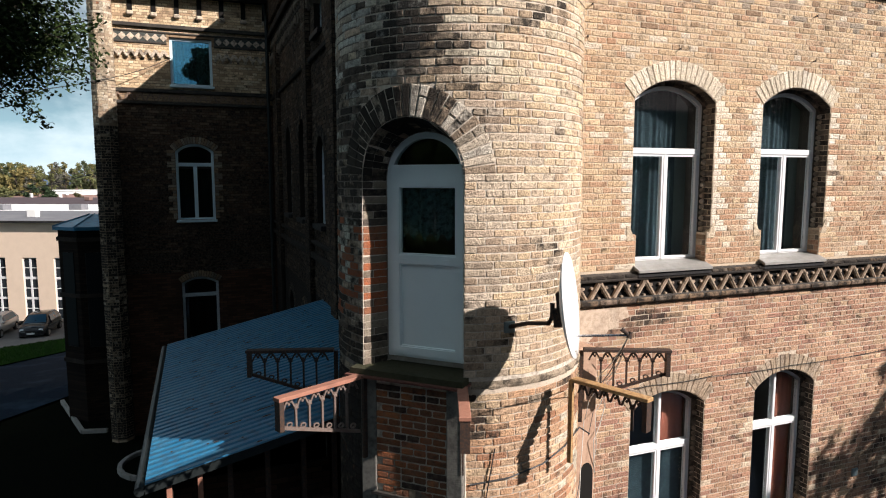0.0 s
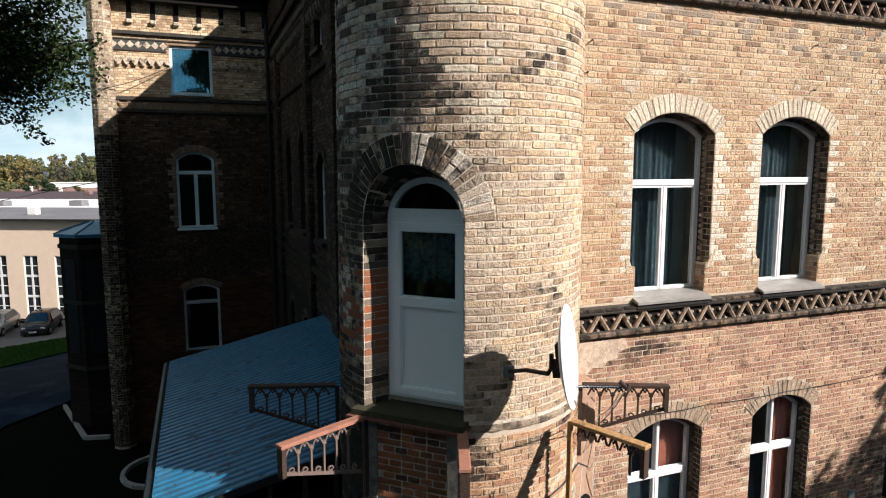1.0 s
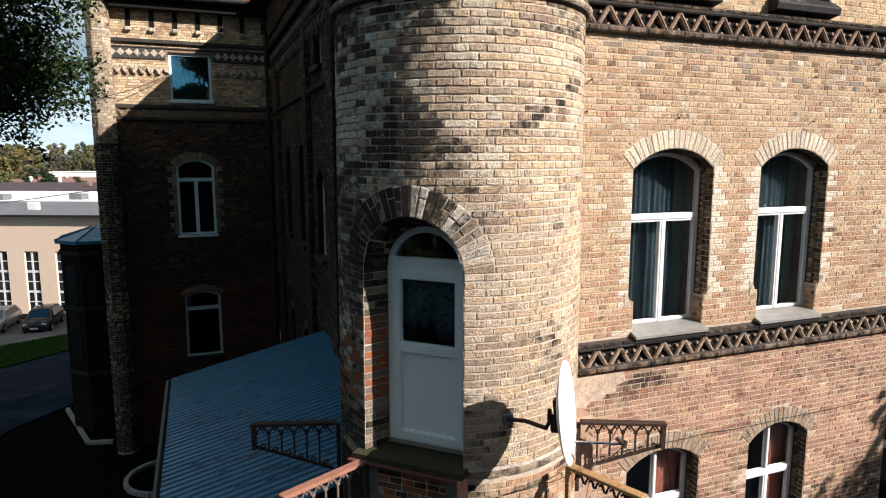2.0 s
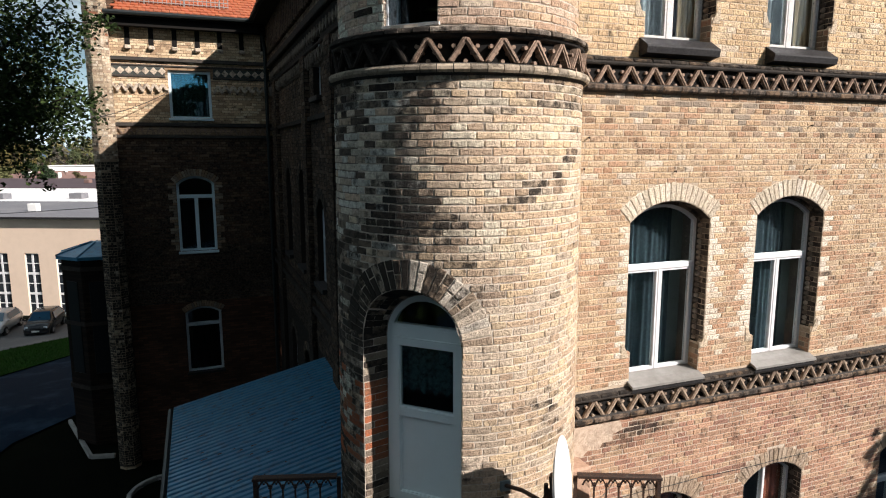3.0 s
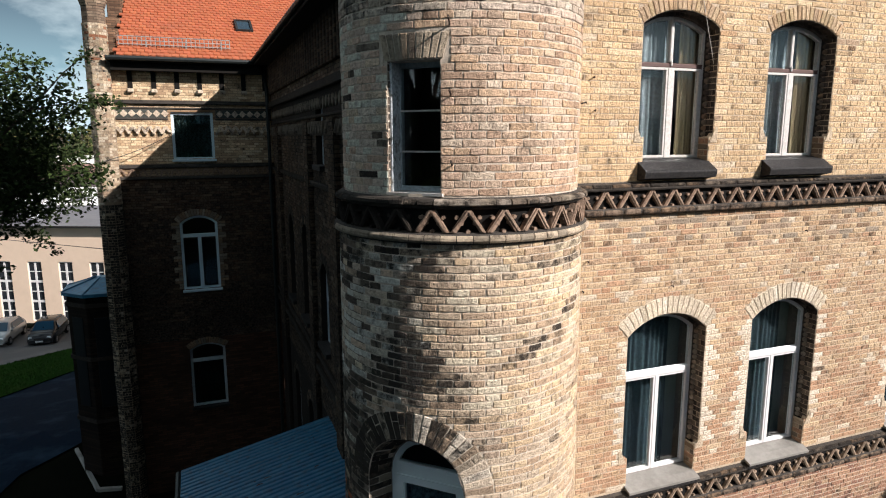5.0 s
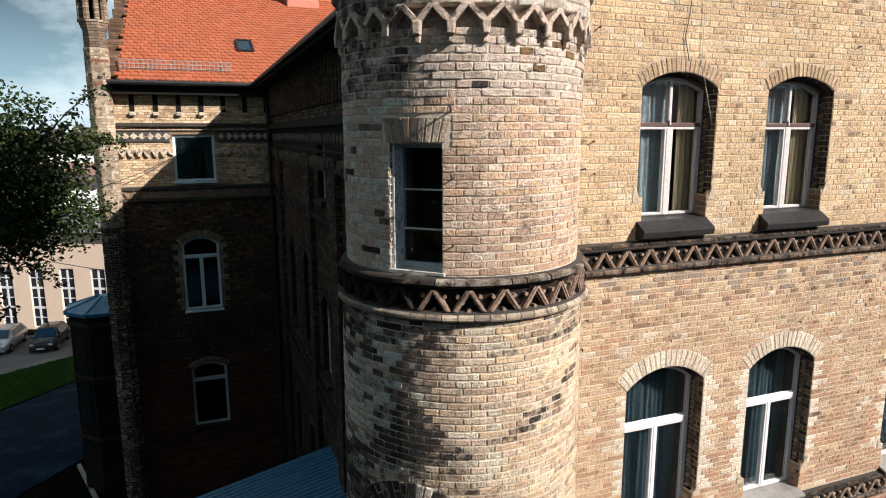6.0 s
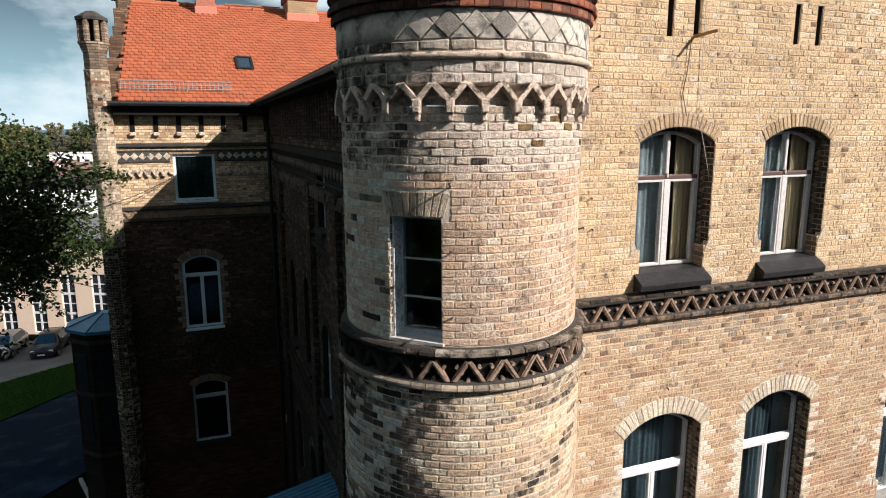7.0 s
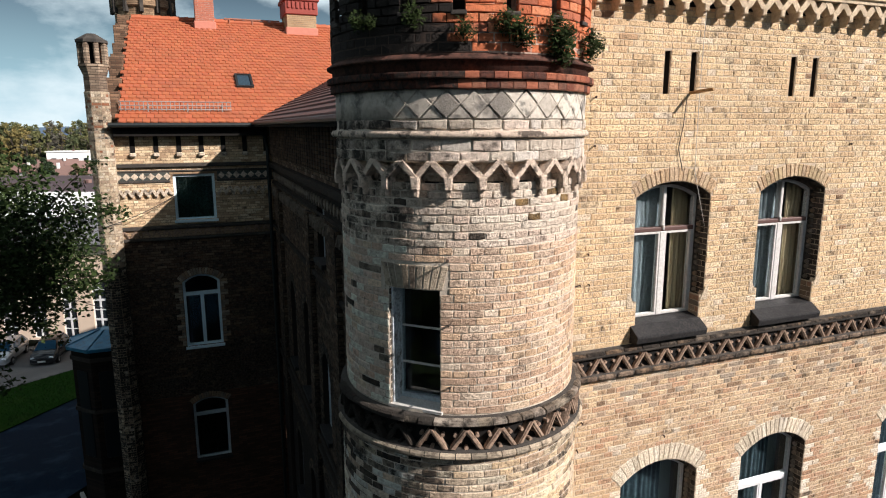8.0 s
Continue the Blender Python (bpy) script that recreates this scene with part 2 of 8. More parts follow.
bark_m = material("bark", (0.07, 0.055, 0.042), 0.95, grain=(0.05, (0.03, 0.025, 0.02), 0.6), bump=(0.03, 0.02))
leaf_m = material("leaf", None, 0.65, tint=True, spec=0.1, grain=(0.3, (0.03, 0.05, 0.012), 0.3))
car_black_m = material("dark_car_lacquer", (0.012, 0.013, 0.016), 0.15)
car_silver_m = material("silver_car_lacquer", (0.55, 0.56, 0.57), 0.25, metal=0.5)
tyre_m = material("tyre_rubber", (0.02, 0.02, 0.02), 0.9)
chrome_m = material("bright_metal", (0.7, 0.7, 0.7), 0.25, metal=1.0)
lens_m = material("headlight_lens", (0.75, 0.77, 0.8), 0.1)
plate_m = material("plate_white", (0.75, 0.75, 0.73), 0.5)


def far_brick(name, colours, course=0.0725, length=0.27):
    """Brickwork too far off for single bricks: joints in colour and relief."""
    m = bpy.data.materials.new(name)
    m.use_nodes = True
    n, l = m.node_tree.nodes, m.node_tree.links
    b = n["Principled BSDF"]
    b.inputs["Roughness"].default_value, b.inputs["Specular IOR Level"].default_value = 0.92, 0.1
    g, sep, add, com = n.new("ShaderNodeNewGeometry"), n.new("ShaderNodeSeparateXYZ"), n.new("ShaderNodeMath"), n.new("ShaderNodeCombineXYZ")
    l.new(g.outputs["Position"], sep.inputs[0])
    l.new(sep.outputs["X"], add.inputs[0])
    l.new(sep.outputs["Y"], add.inputs[1])
    l.new(add.outputs[0], com.inputs["X"])
    l.new(sep.outputs["Z"], com.inputs["Y"])
    t = n.new("ShaderNodeTexBrick")
    t.inputs["Scale"].default_value = 1.0
    t.inputs["Brick Width"].default_value, t.inputs["Row Height"].default_value = length, course
    t.inputs["Mortar Size"].default_value, t.inputs["Mortar Smooth"].default_value = 0.007, 0.2
    t.inputs["Color1"].default_value, t.inputs["Color2"].default_value = (*colours[0], 1), (*colours[1], 1)
    t.inputs["Mortar"].default_value = (*colours[2], 1)
    l.new(com.outputs[0], t.inputs["Vector"])
    s = n.new("ShaderNodeTexNoise")
    s.inputs["Scale"].default_value, s.inputs["Detail"].default_value = 0.9, 7
    l.new(g.outputs["Position"], s.inputs["Vector"])
    r = n.new("ShaderNodeMapRange")
    r.inputs["From Min"].default_value, r.inputs["From Max"].default_value, r.inputs["To Max"].default_value = 0.45, 0.7, 0.6
    l.new(s.outputs["Fac"], r.inputs["Value"])
    x = n.new("ShaderNodeMixRGB")
    x.inputs["Color2"].default_value = (*colours[3], 1)
    l.new(r.outputs["Result"], x.inputs["Fac"])
    l.new(t.outputs["Color"], x.inputs["Color1"])
    l.new(x.outputs["Color"], b.inputs["Base Color"])
    u = n.new("ShaderNodeBump")
    u.invert = True
    u.inputs["Strength"].default_value, u.inputs["Distance"].default_value = 1.0, 0.012
    l.new(t.outputs["Fac"], u.inputs["Height"])
    l.new(u.outputs["Normal"], b.inputs["Normal"])
    return m


wingbrick_m = far_brick("wing_brickwork", ((0.46, 0.33, 0.20), (0.24, 0.155, 0.095), (0.16, 0.12, 0.085), (0.10, 0.062, 0.042)))
# red-brown lower wing; the court's shade is darkened into these colours
lowbrick_m = far_brick("shade_dark_red_brickwork", ((0.11, 0.055, 0.034), (0.05, 0.025, 0.017), (0.04, 0.03, 0.024), (0.022, 0.015, 0.012)))
# court brick colours set near black, with the court's shade in them
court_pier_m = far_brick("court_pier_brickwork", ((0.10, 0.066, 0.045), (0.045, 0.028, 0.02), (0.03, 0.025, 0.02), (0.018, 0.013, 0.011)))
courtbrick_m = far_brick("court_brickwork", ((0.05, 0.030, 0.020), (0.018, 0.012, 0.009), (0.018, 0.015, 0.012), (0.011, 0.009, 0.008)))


def glass(name, colour, rough=0.0):
    m = bpy.data.materials.new(name)
    m.use_nodes = True
    b = m.node_tree.nodes["Principled BSDF"]
    b.inputs["Base Color"].default_value = (*colour, 1)
    b.inputs["Roughness"].default_value, b.inputs["Transmission Weight"].default_value, b.inputs["IOR"].default_value = rough, 1.0, 1.45
    return m


glass_m = glass("window_glass", (0.80, 0.88, 0.90))
# raised IOR and blue specular tint paint a stronger sky reflection
sky_tint_glass_m = glass("coated_window_glass", (0.75, 0.86, 0.92))
sky_tint_glass_m.node_tree.nodes["Principled BSDF"].inputs["IOR"].default_value = 2.3
sky_tint_glass_m.node_tree.nodes["Principled BSDF"].inputs["Specular Tint"].default_value = (0.22, 0.68, 1.0, 1)
carglass_m = material("tinted_car_glass", (0.02, 0.025, 0.03), 0.05)
# opaque blue base stands for sky reflected in the car windows
sky_glass_m = material("painted_sky_windscreen", (0.02, 0.07, 0.12), 0.05)

# ---- building helpers ----
ORIGIN = {}


class Geo:
    """Points, faces and a colour for each point, in units of the plan."""

    def __init__(self):
        self.v, self.f, self.t = [], [], []

    def add(self, points, faces, tint=(0.4, 0.3, 0.2)):
        k = len(self.v)
        self.v += points
        self.f += [[i + k for i in f] for f in faces]
        self.t += [tint] * len(points)

    def box(self, x0, x1, y0, y1, z0, z1, m=None, tint=(0.4, 0.3, 0.2), cut=0.0):
        p = [(x, y, z) for z in (z0, z1) for y in (y0, y1) for x in (x0, x1)]
        f = [(0, 2, 3, 1), (4, 5, 7, 6), (0, 1, 5, 4), (2, 6, 7, 3), (0, 4, 6, 2), (1, 3, 7, 5)]
        if cut:
            p, f = bevelled(x0, x1, y0, y1, z0, z1, cut)
        if m is not None:
            p = [tuple(m @ Vector(q)) for q in p]
        self.add(p, f, tint)

    def block(self, place, outline, back, front, cut, tint):
        """A bevelled block over a flat outline of (s, z), laid on a surface."""
        n = len(outline)
        cs, cz = sum(p[0] for p in outline) / n, sum(p[1] for p in outline) / n
        inner = []
        for s, z in outline:
            ds, dz = cs - s, cz - z
            inner.append((s + max(-cut, min(cut, ds)), z + max(-cut, min(cut, dz))))
        pts = [place(s, z, back) for s, z in outline] + [place(s, z, front - cut * 0.8) for s, z in outline] + [place(s, z, front) for s, z in inner]
        fs = [list(range(2 * n, 3 * n))]
        if n == 10:
            # a worn brick's face folds along its middle to follow a curved wall
            fs = [[2 * n + k for k in half] for half in ((0, 1, 6, 7, 8, 9), (1, 2, 3, 4, 5, 6))]
        for i in range(n):
            j = (i + 1) % n
            fs += [(i, j, n + j, n + i), (n + i, n + j, 2 * n + j, 2 * n + i)]
        self.add(pts, fs, tint)

    def prism(self, place, outline, d0, d1, tint=(0.4, 0.3, 0.2)):
        n = len(outline)
        pts = [place(s, z, d0) for s, z in outline] + [place(s, z, d1) for s, z in outline]
        fs = [list(range(n - 1, -1, -1)), list(range(n, 2 * n))]
        fs += [(i, (i + 1) % n, n + (i + 1) % n, n + i) for i in range(n)]
        self.add(pts, fs, tint)

    def ring(self, place, outer, inner, d0, d1, tint=(0.4, 0.3, 0.2)):
        """A closed frame between two outlines of as many points."""
        n = len(outer)
        pts = [place(*p, d) for d in (d0, d1) for loop in (outer, inner) for p in loop]
        fs = []
        for i in range(n):
            j = (i + 1) % n
            fs += [(2 * n + i, 2 * n + j, 3 * n + j, 3 * n + i), (i, n + i, n + j, j), (i, j, 2 * n + j, 2 * n + i), (n + j, n + i, 3 * n + i, 3 * n + j)]
        self.add(pts, fs, tint)

    def lathe(self, profile, a0, a1, n, closed=False, centre=(0, 0)):
        """A profile of (r, z) turned round an upright axis, degrees a0 to a1."""
        k, pts, fs = len(profile), [], []
        for i in range(n + 1):
            a = radians(a0 + (a1 - a0) * i / n)
            pts += [(centre[0] + r * math.cos(a), centre[1] + r * math.sin(a), z) for r, z in profile]
        for i in range(n):
            for j in range(k if closed else k - 1):
                q = (j + 1) % k
                fs.append((i * k + j, (i + 1) * k + j, (i + 1) * k + q, i * k + q))
        if closed:
            fs += [list(range(k - 1, -1, -1)), [n * k + j for j in range(k)]]
        self.add(pts, fs)

    def tube(self, path, r, n=6, tint=(0.4, 0.3, 0.2)):
        path = [Vector(p) for p in path]
        radii = r if isinstance(r, (list, tuple)) else [r] * len(path)
        pts, fs = [], []
        for i, p in enumerate(path):
            way = (path[min(i + 1, len(path) - 1)] - path[max(i - 1, 0)]).normalized()
            a = way.orthogonal().normalized() if i == 0 else (a - way * a.dot(way)).normalized()
            b = way.cross(a)
            pts += [tuple(p + radii[i] * (math.cos(6.2832 * k / n) * a + math.sin(6.2832 * k / n) * b)) for k in range(n)]
        for i in range(len(path) - 1):
            fs += [(i * n + k, i * n + (k + 1) % n, (i + 1) * n + (k + 1) % n, (i + 1) * n + k) for k in range(n)]
        fs += [list(range(n - 1, -1, -1)), [(len(path) - 1) * n + k for k in range(n)]]
        self.add(pts, fs, tint)


def bevelled(x0, x1, y0, y1, z0, z1, c):
    bm = bmesh.new()
    bmesh.ops.create_cube(bm, size=1)
    for v in bm.verts:
        v.co = Vector(((x0, x1)[v.co.x > 0], (y0, y1)[v.co.y > 0], (z0, z1)[v.co.z > 0]))
    bmesh.ops.bevel(bm, geom=bm.edges[:], offset=c, segments=1, affect="EDGES", clamp_overlap=True)
    bm.verts.index_update()
    out = [tuple(v.co) for v in bm.verts], [[v.index for v in f.verts] for f in bm.faces]
    bm.free()
    return out


def mesh_of(name, g, mat, origin=(0, 0, 0), smooth=False):
    me = bpy.data.meshes.new(name)
    o = origin
    me.from_pydata([(x * UNIT - o[0], y * UNIT - o[1], z * UNIT - o[2]) for x, y, z in g.v], [], g.f)
    me.materials.append(mat)
    a = me.attributes.new("tint", "FLOAT_COLOR", "POINT")
    a.data.foreach_set("color", np.array([(*c[:3], c[3] if len(c) > 3 else 0.25) for c in g.t], dtype=np.float32).ravel())
    if smooth:
        me.polygons.foreach_set("use_smooth", [True] * len(me.polygons))
    return me


def thing(name, at, label, category, group="", kind=""):
    """An Empty at the base of a thing, at a place of the plan."""
    ob = new(name)
    ob.empty_display_size = 0.2
    ob.location = [c * UNIT for c in at]
    ORIGIN[ob] = tuple(ob.location)
    return tagged(ob, label, category, group, kind)


def part(name, g, mat, parent=None, label="", smooth=False, kind="", category="", group=""):
    o = ORIGIN[parent] if parent else (0, 0, 0)
    ob = new(name, mesh_of(name, g, mat, o, smooth))
    ob.parent = parent
    ORIGIN[ob] = o
    return tagged(ob, label, category, group, kind)


def structure(name, g, mat, label, category, smooth=False):
    return part(name, g, mat, None, label, smooth, "structure", category)


# openings: s0, s1, z0 (sill), zs (springing), rise of the arch (0: flat)
def opening(s0, s1, z0, zs, rise, ring=0.27):
    w = (s1 - s0) / 2
    radius = (w * w + rise * rise) / (2 * rise) if rise else 0
    return dict(s0=s0, s1=s1, z0=z0, zs=zs, rise=rise, ring=ring, w=w, sc=(s0 + s1) / 2, radius=radius, zc=zs + rise - radius)


def top_at(o, s):
    if not o["rise"]:
        return o["zs"]
    x = min(abs(s - o["sc"]), o["w"])
    return o["zc"] + math.sqrt(max(o["radius"] ** 2 - x * x, 0))


def outline(o, inset, n=14, foot=None):
    """The opening's outline, drawn in by inset."""
    a, b, z0 = o["s0"] + inset, o["s1"] - inset, o["z0"] + (inset if foot is None else foot)
    pts = [(a, z0), (b, z0)]
    if not o["rise"]:
        return pts + [(b, o["zs"] - inset), (a, o["zs"] - inset)]
    r, half = o["radius"] - inset, (b - a) / 2
    e = math.asin(min(half / r, 1.0))
    return pts + [(o["sc"] + r * math.sin(e - 2 * e * i / n), o["zc"] + r * math.cos(e - 2 * e * i / n)) for i in range(n + 1)]


def blocked(openings, z, ring=True):
    out = []
    for o in openings:
        if o["z0"] <= z < o["zs"] or (not o["rise"] and o["z0"] <= z < o["zs"] + (o["ring"] if ring else 0)):
            extra = o.get("wide", 0) if z >= o["zs"] else 0
            out.append((o["s0"] - extra, o["s1"] + extra))
        elif o["rise"] and z >= o["zs"]:
            r = o["radius"] + (o["ring"] if ring else 0)
            h = r * r - (z - o["zc"]) ** 2
            if h > 0:
                rise = o["zs"] - o["zc"]
                half = min(math.sqrt(h), (z - o["zc"]) * o["w"] / rise + 0.012 if ring and rise > 0.05 else o["w"] * r / o["radius"])
                out.append((o["sc"] - half, o["sc"] + half))
    return out


def weld(g):
    """Joins points that lie in one place, so that a wall is one connected sheet."""
    seen, to, v, t = {}, [], [], []
    for p, c in zip(g.v, g.t):
        key = (round(p[0], 4), round(p[1], 4), round(p[2], 4))
        if key not in seen:
            seen[key] = len(v)
            v.append(p)
            t.append(c)
        to.append(seen[key])
    g.f = [q for q in ([to[i] for i in f] for f in g.f) if len(set(q)) == len(q)]
    g.v, g.t = v, t


def sheet(g, place, s0, s1, z0, z1, openings, depth, step=0.4, d=0.0, inward=None):
    """A wall's face with its openings cut through, and their reveals going in by depth."""
    cuts = {s0, s1}
    for o in openings:
        k = 14 if o["rise"] else 1
        cuts |= {o["s0"] + (o["s1"] - o["s0"]) * i / k for i in range(k + 1)}
    cuts |= {s0 + (s1 - s0) * i / max(1, int((s1 - s0) / step)) for i in range(max(1, int((s1 - s0) / step)))}
    cuts = sorted(c for c in cuts if s0 <= c <= s1)
    cuts = [c for i, c in enumerate(cuts) if i == 0 or c - cuts[i - 1] > 1e-4]
    for a, b in zip(cuts, cuts[1:]):
        m = (a + b) / 2
        hole = sorted([o for o in openings if o["s0"] < m < o["s1"]], key=lambda o: o["z0"])
        lo = (z0, z0)
        for o in hole + [None]:
            hi = (o["z0"], o["z0"]) if o else (z1, z1)
            if hi[0] > lo[0] + 1e-5:
                g.add([place(a, lo[0], d), place(b, lo[1], d), place(b, hi[1], d), place(a, hi[0], d)], [(0, 1, 2, 3)])
            if o:
                lo = (top_at(o, a), top_at(o, b))
    for o in openings:
        loop = outline(o, 0)
        k = len(loop)
        pts = [place(*p, d) for p in loop] + [(inward(*p, depth) if inward else place(*p, d - depth)) for p in loop]
        g.add(pts, [(i, k + i, k + (i + 1) % k, (i + 1) % k) for i in range(k) if i not in o.get("open", ())])
    weld(g)


PIECES = {}


def piece_mesh(kind, length, height, cut, tint, mat, bend=0.0):
    """One brick's mesh, shared by all bricks alike: along x, its face to -y."""
    key = (kind, round(length, 3), tint, mat.name)
    if key not in PIECES:
        g = Geo()
        h, q = length / 2, height / 2

        def lay_at(s, z, d):
            return (s, -d + (bend - math.sqrt(bend * bend - s * s) if bend else 0), z)
        line = worn_outline(-h, h, -q, q, random.Random(len(PIECES)), 0.004)
        g.block(lay_at, line, -0.05, 0.0, cut, tint)
        PIECES[key] = mesh_of(kind, g, mat)
    return PIECES[key]


def worn_outline(e, u, l, t, r, wear):
    """A brick's face with chipped corners and an uneven edge."""
    c = min(0.011, (u - e) * 0.2)
    k = lambda: r.uniform(0.35, 1.0) * c
    v = lambda: r.uniform(-wear, wear)
    m = (e + u) / 2 + r.uniform(-0.08, 0.08) * (u - e)
    return [(e + k(), l + v()), (m, l + v()), (u - k(), l + v()), (u + v() * 0.5, l + k()), (u + v() * 0.5, t - k()), (u - k(), t + v()), (m, t + v()), (e + k(), t + v()), (e + v() * 0.5, t - k()), (e + v() * 0.5, l + k())]


def lay(g, place, s0, s1, z0, z1, shut, tone, rng, course=0.0805, stretch=0.335, joint=0.011, cut=0.005, rough=0.004, bend=False, keep=None, split=True, worn=0.0):
    """Courses of bricks in turn of stretchers and headers, over s0..s1 and z0..z1 of a surface; shut(z): spans left free.
    keep(s, z): bricks that become pieces of their own; they are returned as (s, z, length, tint)."""
    kept = []
    rows = int(round((z1 - z0) / course))
    for i in range(rows):
        z = z0 + i * course
        zm = z + course / 2
        spans, at = [], s0
        for a, b in sorted(shut(zm)):
            if a > at:
                spans.append((at, min(a, s1)))
            at = max(at, b)
        if at < s1:
            spans.append((at, s1))
        size = stretch if i % 2 == 0 or not split else stretch / 2
        phase = (0.25 if i % 2 else (0.5 if i % 4 == 0 else 0.0)) * stretch
        for a, b in spans:
            if b - a < 0.02:
                continue
            k0 = math.ceil((a + 0.07 - phase) / size)
            edges = [a]
            x = phase + k0 * size
            while x < b - 0.07:
                edges.append(x + rng.uniform(-0.008, 0.008))
                x += size
            edges.append(b)
            for p, q in zip(edges, edges[1:]):
                c = tone((p + q) / 2, zm, rng)
                if c is None:
                    continue
                if len(c) == 3:
                    c = (*c, rng.choice((0.05, 0.10, 0.15, 0.20, 0.30)))
                if keep and keep((p + q) / 2, zm) and abs(q - p - size) < 0.02:
                    kept.append(((p + q) / 2, zm, size - joint, c))
                    continue
                w = rng.uniform(0.94, 1.06) * (1 + 0.22 * noise.noise((p * 1.9, zm * 2.3, 4.4)))
                j = [rng.uniform(-rough, rough) for _ in range(4)] + [rng.uniform(-min(rough, 0.003), rough)]
                e, u = p + joint / 2, q - joint / 2
                l, t = z + joint / 2, z + course - joint / 2
                if worn:
                    line = worn_outline(e, u, l, t, rng, worn)
                elif bend and q - p > 0.2:
                    line = [(e, l + j[0]), ((e + u) / 2, l), (u, l + j[1]), (u, t + j[2]), ((e + u) / 2, t), (e, t + j[3])]
                else:
                    line = [(e, l + j[0]), (u, l + j[1]), (u, t + j[2]), (e, t + j[3])]
                g.block(place, line, -0.05, j[4], cut, (c[0] * w, c[1] * w, c[2] * w, *c[3:]))
    return kept


def voussoirs(name, wall, place, o, count, tone, rng, mat, proud=0.004, thick=None, halves=0.0, gap=0.013):
    """The bricks on edge of an arch, each a piece of its own."""
    thick = thick or o["ring"]
    e = math.asin(min(o["w"] / o["radius"], 1.0)) if o["rise"] else 0
    for i in range(count):
        a0, a1 = -e + 2 * e * i / count, -e + 2 * e * (i + 1) / count
        k = gap / (o["radius"] + thick / 2) / 2
        r0, r1 = o["radius"] + 0.004, o["radius"] + thick - 0.008 + rng.uniform(-0.012, 0.006)
        c, spans = tone(rng), [(r0, r1)]
        if rng.random() < halves:
            m = r0 + (r1 - r0) * rng.choice((0.36, 0.5, 0.64))
            spans = [(r0, m - 0.007), (m + 0.007, r1)]
        for p0, p1 in spans:
            g, w = Geo(), rng.uniform(0.86, 1.14)
            e0, e1 = (rng.uniform(-0.3, 0.3) * k for _ in range(2))
            quad = [(o["sc"] + r * math.sin(a), o["zc"] + r * math.cos(a)) for r, a in ((p0, a0 + k + e0), (p0, a1 - k), ((p0 + p1) / 2, a1 - k + e1), (p1, a1 - k), (p1, a0 + k), ((p0 + p1) / 2, a0 + k - e1))]
            g.block(place, quad, -0.10, proud + rng.uniform(-0.003, 0.004), 0.007, (*(x * w for x in c[:3]), *c[3:]))
            part(name, g, mat, wall)

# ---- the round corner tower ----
CREAM, CREAM2, TAN, BUFF, GREY, DUN, SOOT_SHADE, BLACKED = (0.69, 0.58, 0.445), (0.60, 0.495, 0.365), (0.42, 0.32, 0.225), (0.49, 0.37, 0.22), (0.34, 0.29, 0.22), (0.21, 0.17, 0.13), (0.085, 0.072, 0.06), (0.035, 0.030, 0.026)
RED, RED2, MAROON, PINK, PINK2 = (0.37, 0.115, 0.05), (0.31, 0.125, 0.065), (0.19, 0.075, 0.045), (0.44, 0.255, 0.16), (0.50, 0.32, 0.20)
YELLOW, YELLOW2, OCHRE, BROWN, PALE, PALE2 = (0.63, 0.475, 0.30), (0.58, 0.425, 0.26), (0.51, 0.355, 0.215), (0.28, 0.19, 0.12), (0.69, 0.60, 0.46), (0.62, 0.51, 0.37)
WHITISH = (0.70, 0.63, 0.52)
R0 = 1.47
rng = random.Random(7)


def tower_radius(z):
    if z < 6.66:
        return 1.49
    if z < 11.8:
        return 1.488 - 0.0065 * (z - 6.66)
    if 14.455 < z < 14.75:
        return 1.325
    if z < 15.2:
        return 1.39
    return 1.425


def on_tower(s, z, d):
    a, r = s / R0, tower_radius(z) + d
    return (r * math.cos(a), r * math.sin(a), z)


def arc(deg):
    return radians(deg) * R0


DOOR_A, DOOR_B = arc(202.6), arc(249.4)
door_hole = opening(DOOR_A, DOOR_B, 6.76, 8.84, 0.58, 0.33)
lancet_hole = opening(arc(215.3), arc(239.2), 12.06, 13.365, 0, 0.26)
lancet_hole["wide"] = 0.10
tower_holes = [door_hole, lancet_hole]


def mixed(a, b, k):
    k = round(max(0.0, min(1.0, k)) * 6) / 6
    return tuple(round(p + (q - p) * k, 4) for p, q in zip(a, b))


